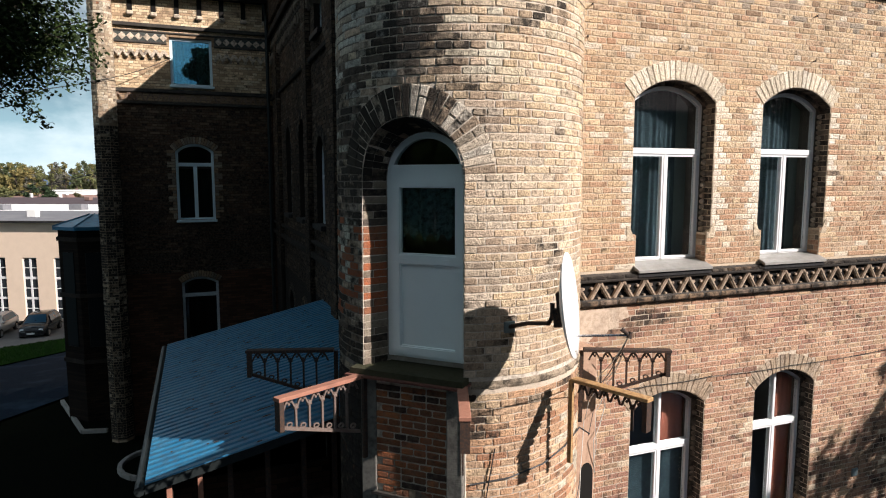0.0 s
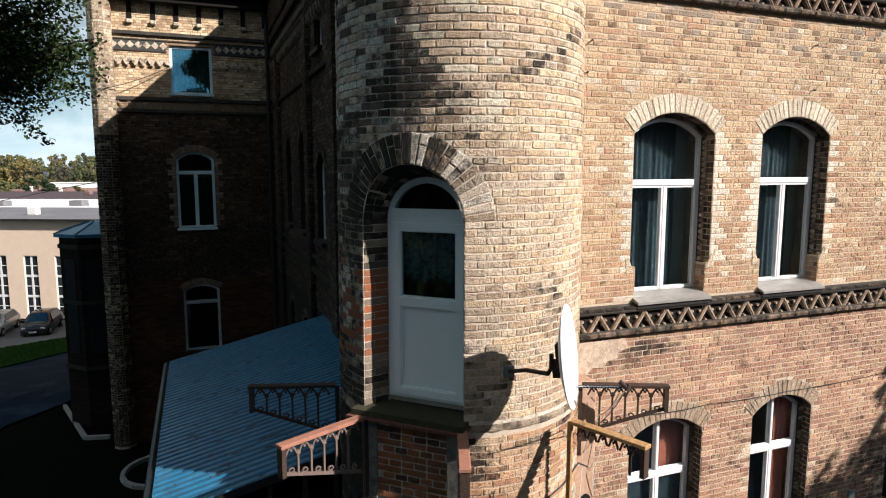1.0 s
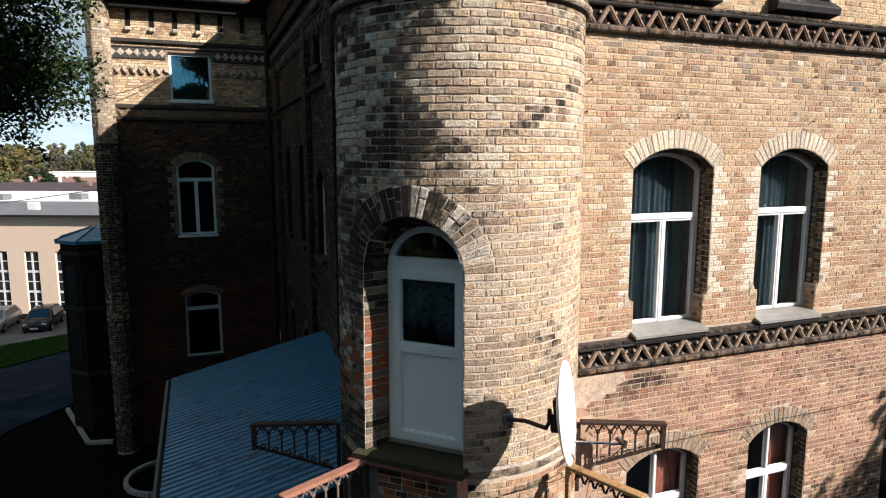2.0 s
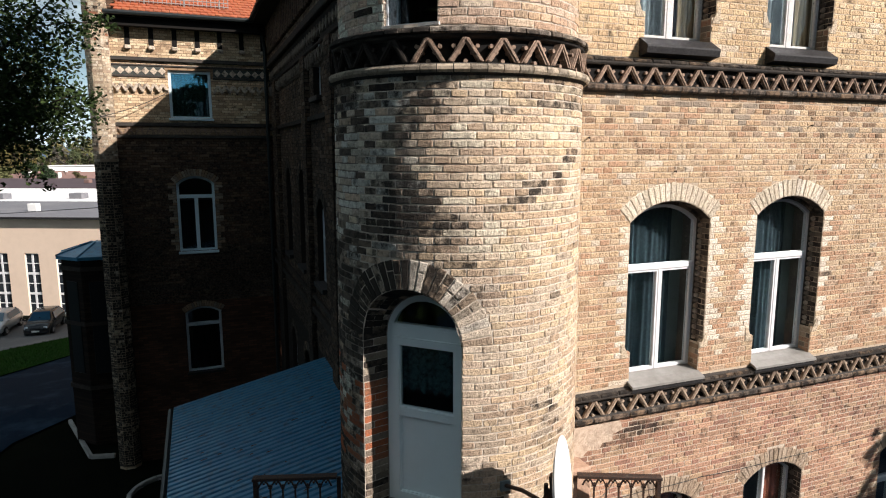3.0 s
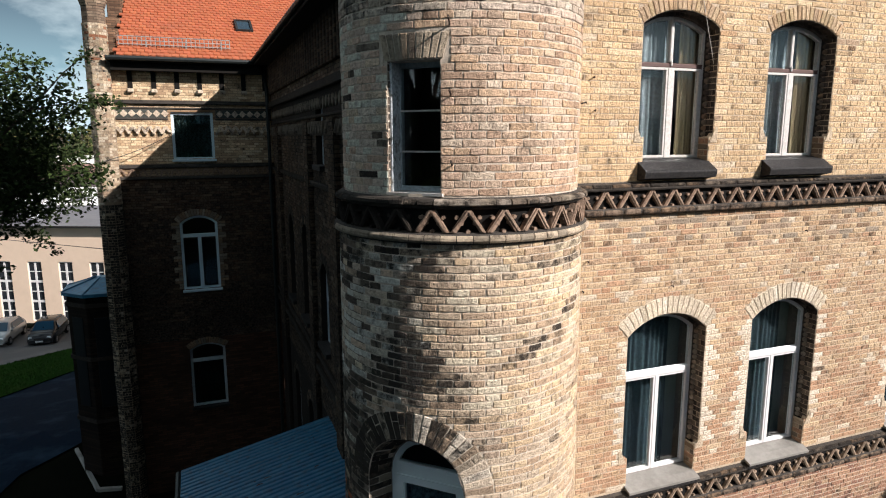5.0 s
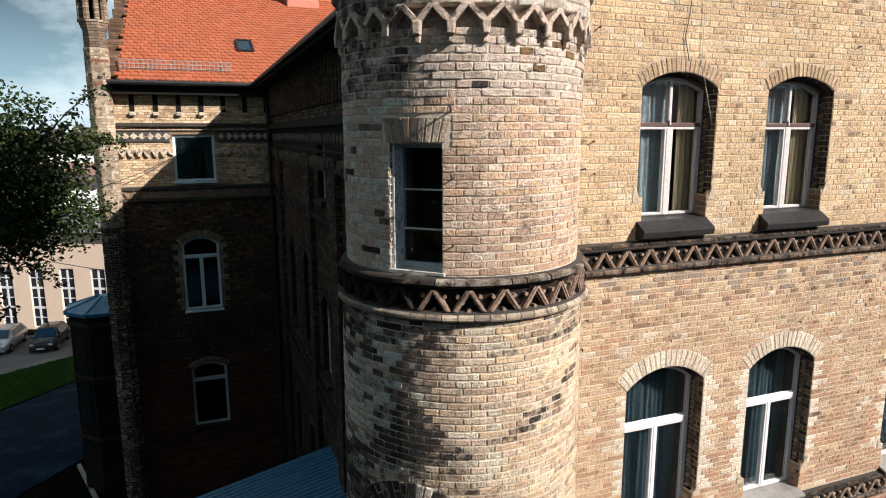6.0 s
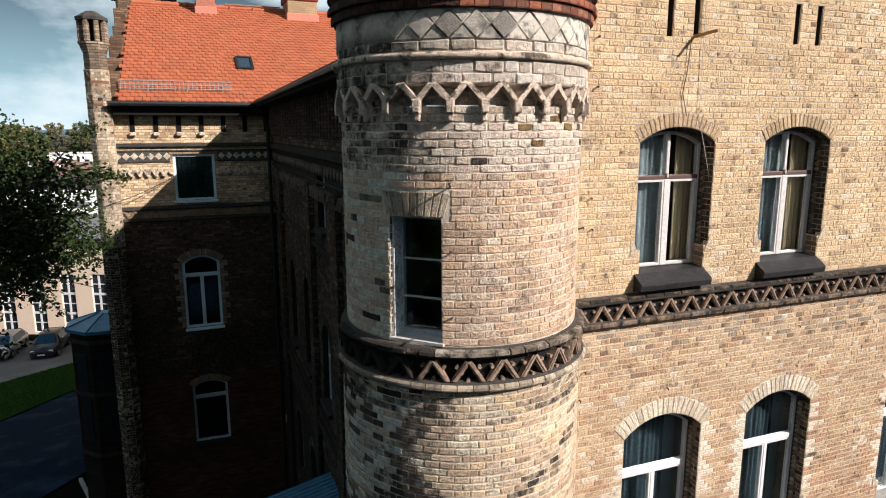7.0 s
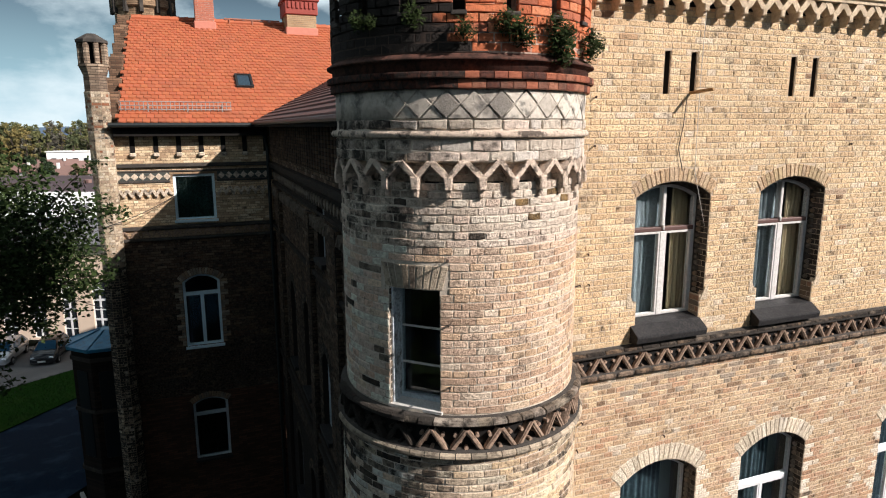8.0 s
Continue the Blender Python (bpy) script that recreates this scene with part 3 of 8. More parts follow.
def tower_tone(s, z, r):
    """Cream brick with soot round the door's arch, soot and painted shade away from the sun, and red repairs low down.
    """
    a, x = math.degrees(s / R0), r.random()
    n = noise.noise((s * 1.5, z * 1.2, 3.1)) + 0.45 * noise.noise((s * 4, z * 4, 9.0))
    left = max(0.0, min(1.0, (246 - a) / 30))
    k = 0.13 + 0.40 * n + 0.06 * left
    # soot that rises over the door's arch and spreads towards the court
    u = a - 226 + 5 * noise.noise((z * 2.0, 7.0, 1.0))
    if 9.5 < z < 11.1 and a < 246:
        k += 0.55 * max(0.0, 1 - abs(u) / 13) * max(0.0, 1 - abs(z - 10.35) / 0.75) ** 0.5
        k += 0.60 * max(0.0, 1 - abs(z - 9.95 - 0.012 * (a - 205)) / 0.42) * min(1.0, (246 - a) / 12)
    if z > 12:
        k -= 0.10 + 0.16 * left
    # a dark seam that curves down over the tower, and soot washed from the string course
    seam = 10.12 + 0.62 * max(0.0, (a - 244) / 60) ** 1.3 + 0.03 * noise.noise((a * 0.2, 1.0, 2.0))
    if 236 < a < 310:
        k += (0.38 + 0.25 * noise.noise((a * 0.12, 4.0, 0.0))) * max(0.0, 1 - abs(z - seam) / 0.13)
    if 11.3 < z < 11.6:
        k += 0.22
    if z > 13.85:
        # broken pinkish bricks smeared with mortar under the neck
        if x < 0.10:
            return (*r.choice((DUN, (0.30, 0.19, 0.08), SOOT_SHADE)), 0.4)
        return (*r.choice(((0.78, 0.65, 0.53), (0.72, 0.60, 0.48), (0.80, 0.70, 0.57), (0.64, 0.53, 0.42), (0.76, 0.60, 0.48))), max(0.05, min(0.6, 0.12 + 0.35 * n + 0.35 * left)))
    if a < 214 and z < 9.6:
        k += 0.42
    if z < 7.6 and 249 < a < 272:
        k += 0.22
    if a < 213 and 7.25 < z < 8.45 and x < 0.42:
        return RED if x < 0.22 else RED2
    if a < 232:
        # side away from the sun: black and grey bricks, sooted and shade-darkened, among whitish ones
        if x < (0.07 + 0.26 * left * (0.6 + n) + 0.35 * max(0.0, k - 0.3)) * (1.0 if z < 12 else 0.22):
            return (*r.choice((SOOT_SHADE, BLACKED, (0.13, 0.11, 0.09), DUN, (0.28, 0.24, 0.19))), 0.4)
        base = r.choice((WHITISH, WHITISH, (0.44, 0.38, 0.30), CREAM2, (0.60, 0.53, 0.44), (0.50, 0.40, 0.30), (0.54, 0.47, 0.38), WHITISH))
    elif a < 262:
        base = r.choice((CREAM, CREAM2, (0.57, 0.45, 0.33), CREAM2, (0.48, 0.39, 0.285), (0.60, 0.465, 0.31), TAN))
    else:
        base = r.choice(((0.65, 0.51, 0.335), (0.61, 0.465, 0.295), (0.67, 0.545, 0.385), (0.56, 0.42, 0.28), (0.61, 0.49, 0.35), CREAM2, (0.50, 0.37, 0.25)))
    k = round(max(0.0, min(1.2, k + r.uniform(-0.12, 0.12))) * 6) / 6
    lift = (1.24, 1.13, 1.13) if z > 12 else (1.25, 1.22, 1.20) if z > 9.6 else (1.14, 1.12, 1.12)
    # bricks turned from the sun are lightened to stand in for sky fill
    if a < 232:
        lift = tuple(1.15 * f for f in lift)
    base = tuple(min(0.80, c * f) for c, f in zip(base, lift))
    return (*mixed(base, SOOT_SHADE, 0.35 * k), k)


N225 = (math.cos(radians(225)), math.sin(radians(225)))


T225 = (-N225[1], N225[0])


def on_plane(dist):
    """A flat upright plane across the tower's diagonal axis, so far from the tower's middle."""
    def place(s, z, d):
        return (N225[0] * (dist + d) + T225[0] * s, N225[1] * (dist + d) + T225[1] * s, z)
    return place


def door_in(s, z, depth):
    """The doorway narrows inward to its frame."""
    u = (s - door_hole["sc"]) / door_hole["w"]
    return on_plane(1.06)(0.085 + 0.475 * u, z if z < 8.84 else 8.83 + (z - 8.84) * 0.80, 0)


def lancet_in(s, z, depth):
    u = (s - lancet_hole["sc"]) / lancet_hole["w"]
    return on_plane(1.09)(0.052 + 0.29 * u, z, 0)


shell = Geo()
sheet(shell, on_tower, arc(201), arc(375), 6.72, 11.62, [door_hole], 0.42, 0.16, d=-0.0068, inward=door_in)
sheet(shell, on_tower, arc(150), arc(375), 11.95, 14.45, [lancet_hole], 0.30, 0.16, d=-0.0068, inward=lancet_in)
sheet(shell, on_tower, arc(150), arc(375), 14.462, 14.70, [], 0, 0.16, d=-0.0068)
tower = structure("tower_wall", shell, mortar_m, "round corner tower wall of sooted cream brick", "wall")
# darker mortar copy left of the door: soot with shade painted in
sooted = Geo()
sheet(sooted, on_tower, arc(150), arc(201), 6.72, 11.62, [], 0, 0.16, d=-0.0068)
part("shade_side_bed", sooted, material("sooted_shade_lime_mortar", (0.24, 0.21, 0.175), 0.95, grain=(0.04, (0.12, 0.10, 0.085), 0.5), stain=(0.2, (0.04, 0.034, 0.03), 0.75), bump=(0.01, 0.006)), tower)
body = Geo()
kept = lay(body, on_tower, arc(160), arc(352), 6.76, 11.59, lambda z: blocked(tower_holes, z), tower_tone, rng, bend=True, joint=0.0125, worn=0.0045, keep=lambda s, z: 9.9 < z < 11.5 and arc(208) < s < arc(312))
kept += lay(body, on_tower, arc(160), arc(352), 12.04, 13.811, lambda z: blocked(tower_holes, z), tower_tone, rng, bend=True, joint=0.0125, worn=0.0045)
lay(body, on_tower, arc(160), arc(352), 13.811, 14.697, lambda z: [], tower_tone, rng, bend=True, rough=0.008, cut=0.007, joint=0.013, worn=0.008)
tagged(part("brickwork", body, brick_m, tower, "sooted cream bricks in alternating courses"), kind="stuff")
TOWER_KEPT = kept
# arch bricks run from near black left to pale right, shade painted in
ring_at = iter(range(27))
voussoirs("voussoir", tower, on_tower, door_hole, 27, lambda r: (*r.choice((CREAM2, CREAM, GREY, TAN, WHITISH)), 1.0 - 0.85 * next(ring_at) / 26 + r.uniform(-0.35, 0.25)), rng, brick_m, halves=0.45)
# the flat arch over the small window leans outward brick by brick
for i in range(9):
    g = Geo()
    a, b = lancet_hole["s0"] - 0.03, lancet_hole["s1"] + 0.03
    x0, x1 = a + (b - a) * i / 9, a + (b - a) * (i + 1) / 9
    lean = lambda x: (x - (a + b) / 2) * 0.22
    g.block(on_tower, [(x0 + 0.007, 13.373), (x1 - 0.007, 13.373), (x1 + lean(x1) - 0.007, 13.62), (x0 + lean(x0) + 0.007, 13.62)], -0.1, 0.004, 0.007, rng.choice((GREY, TAN, DUN, CREAM2)))
    part("voussoir", g, brick_m, tower)




# the jambs of the doorway, in brick
def jamb(s_edge, inner):
    def place(s, z, d):
        p, q = Vector(on_tower(s_edge, z, -0.010)), Vector(inner(s_edge, z, 0))
        way = (q - p).normalized()
        return tuple(p + way * s + Vector((-way.y, way.x, 0)) * -(d + 0.006))
    return place


def jamb_tone(s, z, r):
    x = r.random()
    if 7.3 < z < 8.3 and x < 0.65:
        return RED if x < 0.4 else RED2
    return r.choice((SOOT_SHADE, DUN, GREY, BLACKED))


jambs = Geo()
lay(jambs, jamb(DOOR_A, door_in), 0.0, 0.31, 6.76, 8.84, lambda z: [], jamb_tone, rng, stretch=0.27, split=False, joint=0.007, worn=0.004)
lay(jambs, jamb(lancet_hole["s0"], lancet_in), 0.0, 0.20, 12.06, 13.40, lambda z: [], jamb_tone, rng, stretch=0.3, split=False)
# the doorway's arch seen from below, brick by brick
for i in range(22):
    for j in range(3):
        pts = []
        for lift in (0.009, -0.03):
            for f, t in ((i + 0.02, j + 0.02), (i + 0.98, j + 0.02), (i + 0.98, j + 0.98), (i + 0.02, j + 0.98)):
                a = math.pi * (1 - f / 22)
                s, z = door_hole["sc"] + door_hole["w"] * math.cos(a), 8.84 + 0.58 * math.sin(a)
                p = Vector(on_tower(s, z, -0.010)).lerp(Vector(door_in(s, z, 0)), t / 3)
                mid = Vector(on_tower(door_hole["sc"], 8.84, -0.010)).lerp(Vector(door_in(door_hole["sc"], 8.84, 0)), t / 3)
                pts.append(tuple(p + (mid - p).normalized() * lift))
        jambs.add(pts, [(0, 1, 2, 3), (0, 4, 5, 1), (1, 5, 6, 2), (2, 6, 7, 3), (3, 7, 4, 0)], (*rng.choice((GREY, DUN, TAN, SOOT_SHADE, WHITISH)), rng.uniform(0.4, 1.0)))
tagged(part("jamb_brickwork", jambs, brick_m, tower, "sooted and red bricks of the jambs"), kind="stuff")


# ---- terracotta friezes ----
def tracery(place, s, z, wide, high):
    """One moulded tile: a gable of two bars with a trefoil between them and a half trefoil beside each."""
    g = Geo()
    h = wide / 2
    b = 0.062
    g.prism(place, [(s - h, z), (s - h + b, z), (s + b * 0.5, z + high), (s - b * 0.5, z + high)], -0.07, 0.040)
    g.prism(place, [(s + h - b, z), (s + h, z), (s + b * 0.5, z + high), (s - b * 0.5, z + high)], -0.07, 0.040)
    for x0 in (-h + b * 0.5, h - b * 0.5):
        g.prism(place, [(s + x0 - 0.012, z + 0.01), (s + x0 + 0.012, z + 0.01), (s + 0.010, z + high), (s - 0.010, z + high)], 0.03, 0.052)
    for cx, cz, r in ((-0.068, high * 0.40, 0.023), (0.068, high * 0.40, 0.023), (0, high * 0.02, 0.022), (-h + 0.062, high * 0.66, 0.021), (h - 0.062, high * 0.66, 0.021)):
        g.prism(place, [(s + cx + r * math.cos(k * 0.7854), z + cz + r * math.sin(k * 0.7854)) for k in range(8)], -0.07, 0.020)
    return g


def zigzag(place, s, z, wide, high, tint, b=0.085, deep=0.10, foot=0.11):
    """One corbel gable: two thick bars on a stub at each foot."""
    g = Geo()
    h = wide / 2
    line = lambda x0, x1: [(x0 - b / 2, z + foot), (x0 + b / 2, z + foot), (x1 + b / 2, z + high), (x1 - b / 2, z + high)]
    e = lambda: rng.uniform(-0.012, 0.012)
    g.block(place, [(p + e(), q + e()) for p, q in line(s - h, s)], -0.10, deep + e(), 0.016, tint)
    g.block(place, [(p + e(), q + e()) for p, q in line(s + h, s)], -0.10, deep - 0.006 + e(), 0.016, tint)
    g.block(place, [(s - h - 0.036, z + 0.4 * foot), (s - h + 0.036, z + 0.4 * foot), (s - h + 0.045, z + 1.12 * foot), (s - h - 0.045, z + 1.12 * foot)], -0.10, deep + 0.012, 0.012, tint)
    g.block(place, [(s - h - 0.024, z), (s - h + 0.024, z), (s - h + 0.028, z + 0.45 * foot), (s - h - 0.028, z + 0.45 * foot)], -0.10, deep - 0.03, 0.010, tint)
    return g


band = Geo()
band.lathe([(1.30, 11.55), (1.46, 11.56), (1.51, 11.60), (1.515, 11.635), (1.50, 11.665), (1.45, 11.68), (1.39, 11.685), (1.39, 11.91), (1.44, 11.92), (1.465, 11.935), (1.47, 11.965), (1.46, 12.0), (1.44, 12.015), (1.385, 12.03)], 150, 372, 90)
tower_band = structure("tower_band", band, sooty_shade_stone_m, "sooty moulded string course round the tower", "string course", True)
# dark sheet behind the tiles paints the shade between their bars
g = Geo()
g.lathe([(1.36, 11.684), (1.395, 11.686), (1.395, 11.908), (1.36, 11.91)], 150, 372, 80)
part("frieze_ground", g, dark_m, tower_band)
# first four tiles take the dark copy, painting the band's shaded side
for i in range(12):
    part("frieze_tile", tracery(lambda s, z, d: ((1.435 + d) * math.cos(s / R0), (1.435 + d) * math.sin(s / R0), z), arc(178) + i * 0.372, 11.688, 0.36, 0.222), shade_moulding_m if i < 4 else terracotta_m, tower_band)
# roll of bricks below the frieze
for i in range(28):
    g = Geo()
    a0, a1 = 178 + i * 6.2, 178 + i * 6.2 + 5.8
    g.lathe([(1.45, 11.585), (1.51, 11.585), (1.53, 11.61), (1.53, 11.64), (1.51, 11.662), (1.45, 11.662)], a0, a1, 3, True)
    for k in range(len(g.t)):
        g.t[k] = CREAM2 if a0 > 228 and i % 3 else GREY
    part("roll_brick", g, brick_m, tower_band)

for i in range(30):
    g = Geo()
    a0, up = 176 + i * 6.1 + rng.uniform(-0.4, 0.4), rng.uniform(-0.006, 0.008)
    g.lathe([(1.40, 11.95), (1.485, 11.952), (1.505 + up, 11.965), (1.502 + up, 11.995 + up), (1.48, 12.012 + up), (1.40, 12.02)], a0, a0 + 5.8, 3, True)
    c = (*rng.choice((GREY, (0.44, 0.38, 0.31), (0.38, 0.32, 0.26), DUN)), 0.45 if a0 > 236 else 0.8)
    g.t = [c] * len(g.t)
    part("coping_brick", g, brick_m, tower_band)

# worn corbel frieze, cornice and diamond band under the crown
neck = Geo()
neck.lathe([(1.30, 14.64), (1.425, 14.655), (1.428, 14.87), (1.42, 14.875), (1.42, 14.97), (1.41, 14.975), (1.41, 15.06), (1.38, 15.07)], 150, 372, 90)
tower_neck = structure("tower_neck", neck, mortar_m, "worn pale stone neck below the tower's crown", "cornice", True)
g = Geo()
g.lathe([(1.38, 15.055), (1.422, 15.06), (1.422, 15.342), (1.38, 15.344)], 150, 372, 90)
part("diamond_band", g, mottled_m, tower_neck, "mottled plaster band", True)
g = Geo()
n = 120
for i in range(n + 1):
    a = radians(150 + 222 * i / n)
    w = 0.006 * noise.noise((i * 0.7, 0.0, 3.0))
    for r, z in ((1.38, 14.878), (1.462, 14.884), (1.478 + w, 14.902), (1.480 + w, 14.925), (1.468, 14.948 + w), (1.38, 14.962)):
        g.v.append((r * math.cos(a), r * math.sin(a), z))
        g.t.append((0.5, 0.5, 0.5))
for i in range(n):
    g.f += [(i * 6 + k, (i + 1) * 6 + k, (i + 1) * 6 + k + 1, i * 6 + k + 1) for k in range(5)]
part("ring", g, pale_stone_m, tower_neck, "thin pale moulded ring", True)
on_neck = lambda s, z, d: ((1.365 + d) * math.cos(s / R0), (1.365 + d) * math.sin(s / R0), z)
for i in range(16):
    part("corbel_gable", zigzag(on_neck, arc(177.5 + i * 13.1 + 6.55), 14.31, arc(13.1), 0.365, rng.choice((CREAM2, GREY, PALE2)), 0.074, 0.10, 0.185), pale_stone_m, tower_neck)
# two courses of worn bricks over the gables and one over the ring
on_course = lambda s, z, d: ((1.434 + d) * math.cos(s / R0), (1.434 + d) * math.sin(s / R0), z)
for row, (z0, z1) in enumerate(((14.662, 14.755), (14.762, 14.868), (14.968, 15.055))):
    a0 = 172.0 + row * 4
    while a0 < 352:
        w = rng.choice((6.0, 9.5, 11.5, 12.0))
        left = max(0.0, min(1.0, (240 - a0) / 30))
        g = Geo()
        c = rng.choice(((0.70, 0.61, 0.50), (0.62, 0.53, 0.43), (0.72, 0.60, 0.50), (0.55, 0.47, 0.38), (0.66, 0.60, 0.52)))
        g.block(on_course, worn_outline(arc(a0 + 0.3), arc(a0 + w - 0.3), z0, z1, rng, 0.009), -0.06, rng.uniform(-0.004, 0.010), 0.010, (*c, 0.10 + 0.40 * left + rng.uniform(-0.1, 0.25)))
        part("coping_stone", g, brick_m, tower_neck)
        a0 += w
# diamonds set flush in the band with open joints, the plaster smeared over the shaded side
on_band = lambda s, z, d: ((1.424 + d) * math.cos(s / R0), (1.424 + d) * math.sin(s / R0), z)
for i in range(13):
    c, h = arc(221 + i * 10.6), arc(10.6) / 2 - 0.007
    g = Geo()
    g.block(on_band, [(c, 15.075), (c + h, 15.20), (c, 15.328), (c - h, 15.20)], -0.03, 0.010 + rng.uniform(-0.006, 0.008), 0.006, CREAM)
    part("diamond_tile", g, mottled_m if (i % 3 == 0 or i < 2) else (band_pale_m if i > 4 else pebble_m), tower_neck)
    for z0, z1 in ((15.068, 15.185), (15.335, 15.215)):
        m = c + arc(10.6) / 2
        g = Geo()
        tri = [(m - h * 0.9, z0), (m + h * 0.9, z0), (m, z1)]
        g.block(on_band, tri if z1 > z0 else tri[::-1], -0.03, 0.004 + rng.uniform(-0.004, 0.008), 0.006, CREAM)
        part("corner_tile", g, band_pale_m if i > 3 else mottled_m, tower_neck)

# ---- red brick crown ----
crown_core = Geo()
crown_core.lathe([(1.38, 15.34), (1.44, 15.342), (1.44, 15.66), (1.451, 15.67), (1.451, 15.92), (1.30, 15.93), (1.30, 19.8), (0.0, 19.8)], 258, 400, 60)
crown = structure("tower_crown", crown_core, material("pinkish_mortar", (0.52, 0.38, 0.30), 0.95, grain=(0.04, (0.2, 0.13, 0.1), 0.6), stain=(0.5, SOOT, 0.5)), "red brick crown of the tower with slender slots", "parapet")
# near-black core on the left stands in for shade over the crown
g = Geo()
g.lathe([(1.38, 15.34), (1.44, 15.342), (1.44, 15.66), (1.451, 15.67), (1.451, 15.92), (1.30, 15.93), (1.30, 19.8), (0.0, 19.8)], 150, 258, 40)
part("shade_dark_core", g, material("crown_shade_mortar", (0.05, 0.038, 0.032), 0.95, grain=(0.05, (0.10, 0.07, 0.055), 0.6)), crown)
on_crown = lambda s, z, d: ((1.455 + d) * math.cos(s / R0), (1.455 + d) * math.sin(s / R0), z)


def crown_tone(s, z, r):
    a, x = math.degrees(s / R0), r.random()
    # bricks left of about 252 degrees painted near black for the shade there
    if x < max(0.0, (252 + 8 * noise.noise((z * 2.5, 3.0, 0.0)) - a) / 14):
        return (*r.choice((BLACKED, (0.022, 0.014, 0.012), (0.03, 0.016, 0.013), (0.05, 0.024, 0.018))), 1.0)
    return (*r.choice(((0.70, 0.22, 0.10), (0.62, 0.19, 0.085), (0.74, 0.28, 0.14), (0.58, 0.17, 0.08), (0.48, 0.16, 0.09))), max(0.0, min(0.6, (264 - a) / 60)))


SLOTS = [arc(d) for d in (187, 207, 227, 247, 267, 287, 307, 327)]
red = Geo()
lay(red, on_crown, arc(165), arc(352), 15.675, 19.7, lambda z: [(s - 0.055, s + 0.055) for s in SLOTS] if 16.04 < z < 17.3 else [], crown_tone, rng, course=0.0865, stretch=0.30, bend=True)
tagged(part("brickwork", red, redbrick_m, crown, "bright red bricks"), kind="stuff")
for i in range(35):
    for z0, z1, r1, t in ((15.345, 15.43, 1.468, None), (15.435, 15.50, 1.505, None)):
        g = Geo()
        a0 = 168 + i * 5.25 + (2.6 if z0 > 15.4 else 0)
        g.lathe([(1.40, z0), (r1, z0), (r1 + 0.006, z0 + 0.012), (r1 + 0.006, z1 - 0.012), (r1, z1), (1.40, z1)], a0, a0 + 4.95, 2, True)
        # edge bricks turn black on the same side, as painted shade
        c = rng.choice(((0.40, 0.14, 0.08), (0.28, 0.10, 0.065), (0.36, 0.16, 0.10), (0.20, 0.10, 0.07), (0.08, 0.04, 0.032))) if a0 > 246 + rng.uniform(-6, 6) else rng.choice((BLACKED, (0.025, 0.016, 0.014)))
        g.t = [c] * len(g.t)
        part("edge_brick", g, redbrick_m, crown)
ledge = Geo()
ledge.lathe([(1.40, 15.505), (1.448, 15.507), (1.45, 15.588), (1.495, 15.600), (1.508, 15.607), (1.505, 15.624), (1.48, 15.637), (1.445, 15.668), (1.40, 15.67)], 150, 372, 80)
part("ledge", ledge, material("mossy_red_ledge", (0.12, 0.055, 0.040), 0.9, grain=(0.04, (0.03, 0.024, 0.02), 0.75), stain=(0.25, (0.018, 0.016, 0.013), 0.9), bump=(0.012, 0.01)), crown, smooth=True)
for s in SLOTS:
    g = Geo()
    g.block(on_crown, [(s - 0.075, 16.0), (s + 0.075, 16.0), (s + 0.07, 16.04), (s - 0.07, 16.04)], -0.12, 0.03, 0.006, (0.3, 0.3, 0.3))
    part("slot_sill", g, sooty_shade_stone_m, crown)
    g = Geo()
    g.prism(on_crown, [(s - 0.054, 16.04), (s + 0.054, 16.04), (s + 0.054, 17.3), (s - 0.054, 17.3)], -0.30, -0.14)
    part("slot_back", g, dark_m, crown)


def tuft(g, at, way, size, count, r):
    """Small leaves that spread on thin stems from one root."""
    g.v.append(tuple(at))
    g.t.append((0.03, 0.03, 0.012))
    for _ in range(count):
        u = Vector((r.gauss(0, 1), r.gauss(0, 1), r.gauss(-0.1, 0.9)))
        u = (u.normalized() + Vector(way) * 0.8).normalized() * size * r.uniform(0.25, 1.0)
        p = Vector(at) + u
        a = Vector((r.gauss(0, 1), r.gauss(0, 1), r.gauss(0, 1))).normalized() * size * 0.16
        b = a.orthogonal().normalized() * size * 0.07
        k = r.uniform(0.6, 1.3)
        i = len(g.v)
        g.v += [tuple(p - a), tuple(p + b), tuple(p + a), tuple(p - b), tuple(p - a + b * 0.2)]
        g.t += [(0.022 * k, 0.034 * k, 0.010 * k)] * 5
        g.f += [(i, i + 1, i + 2, i + 3), (0, i, i + 4)]


for deg, z, size in ((207, 16.02, 0.12), (213, 16.0, 0.08), (231, 16.04, 0.15), (249, 15.90, 0.13), (263, 15.98, 0.14), (268, 15.92, 0.17), (271, 15.84, 0.13), (284, 15.98, 0.14), (287, 15.84, 0.18), (288, 15.72, 0.17), (290, 15.92, 0.15), (307, 15.90, 0.14), (308, 15.78, 0.14), (326, 15.9, 0.14)):
    g = Geo()
    a = radians(deg)
    tuft(g, (1.49 * math.cos(a), 1.49 * math.sin(a), z - 0.02), (math.cos(a), math.sin(a), -0.3), size, 260, rng)
    part("wall_plant", g, leaf_m, None, "small green plant rooted in the red brick crown", category="plant", group="plants on the crown")

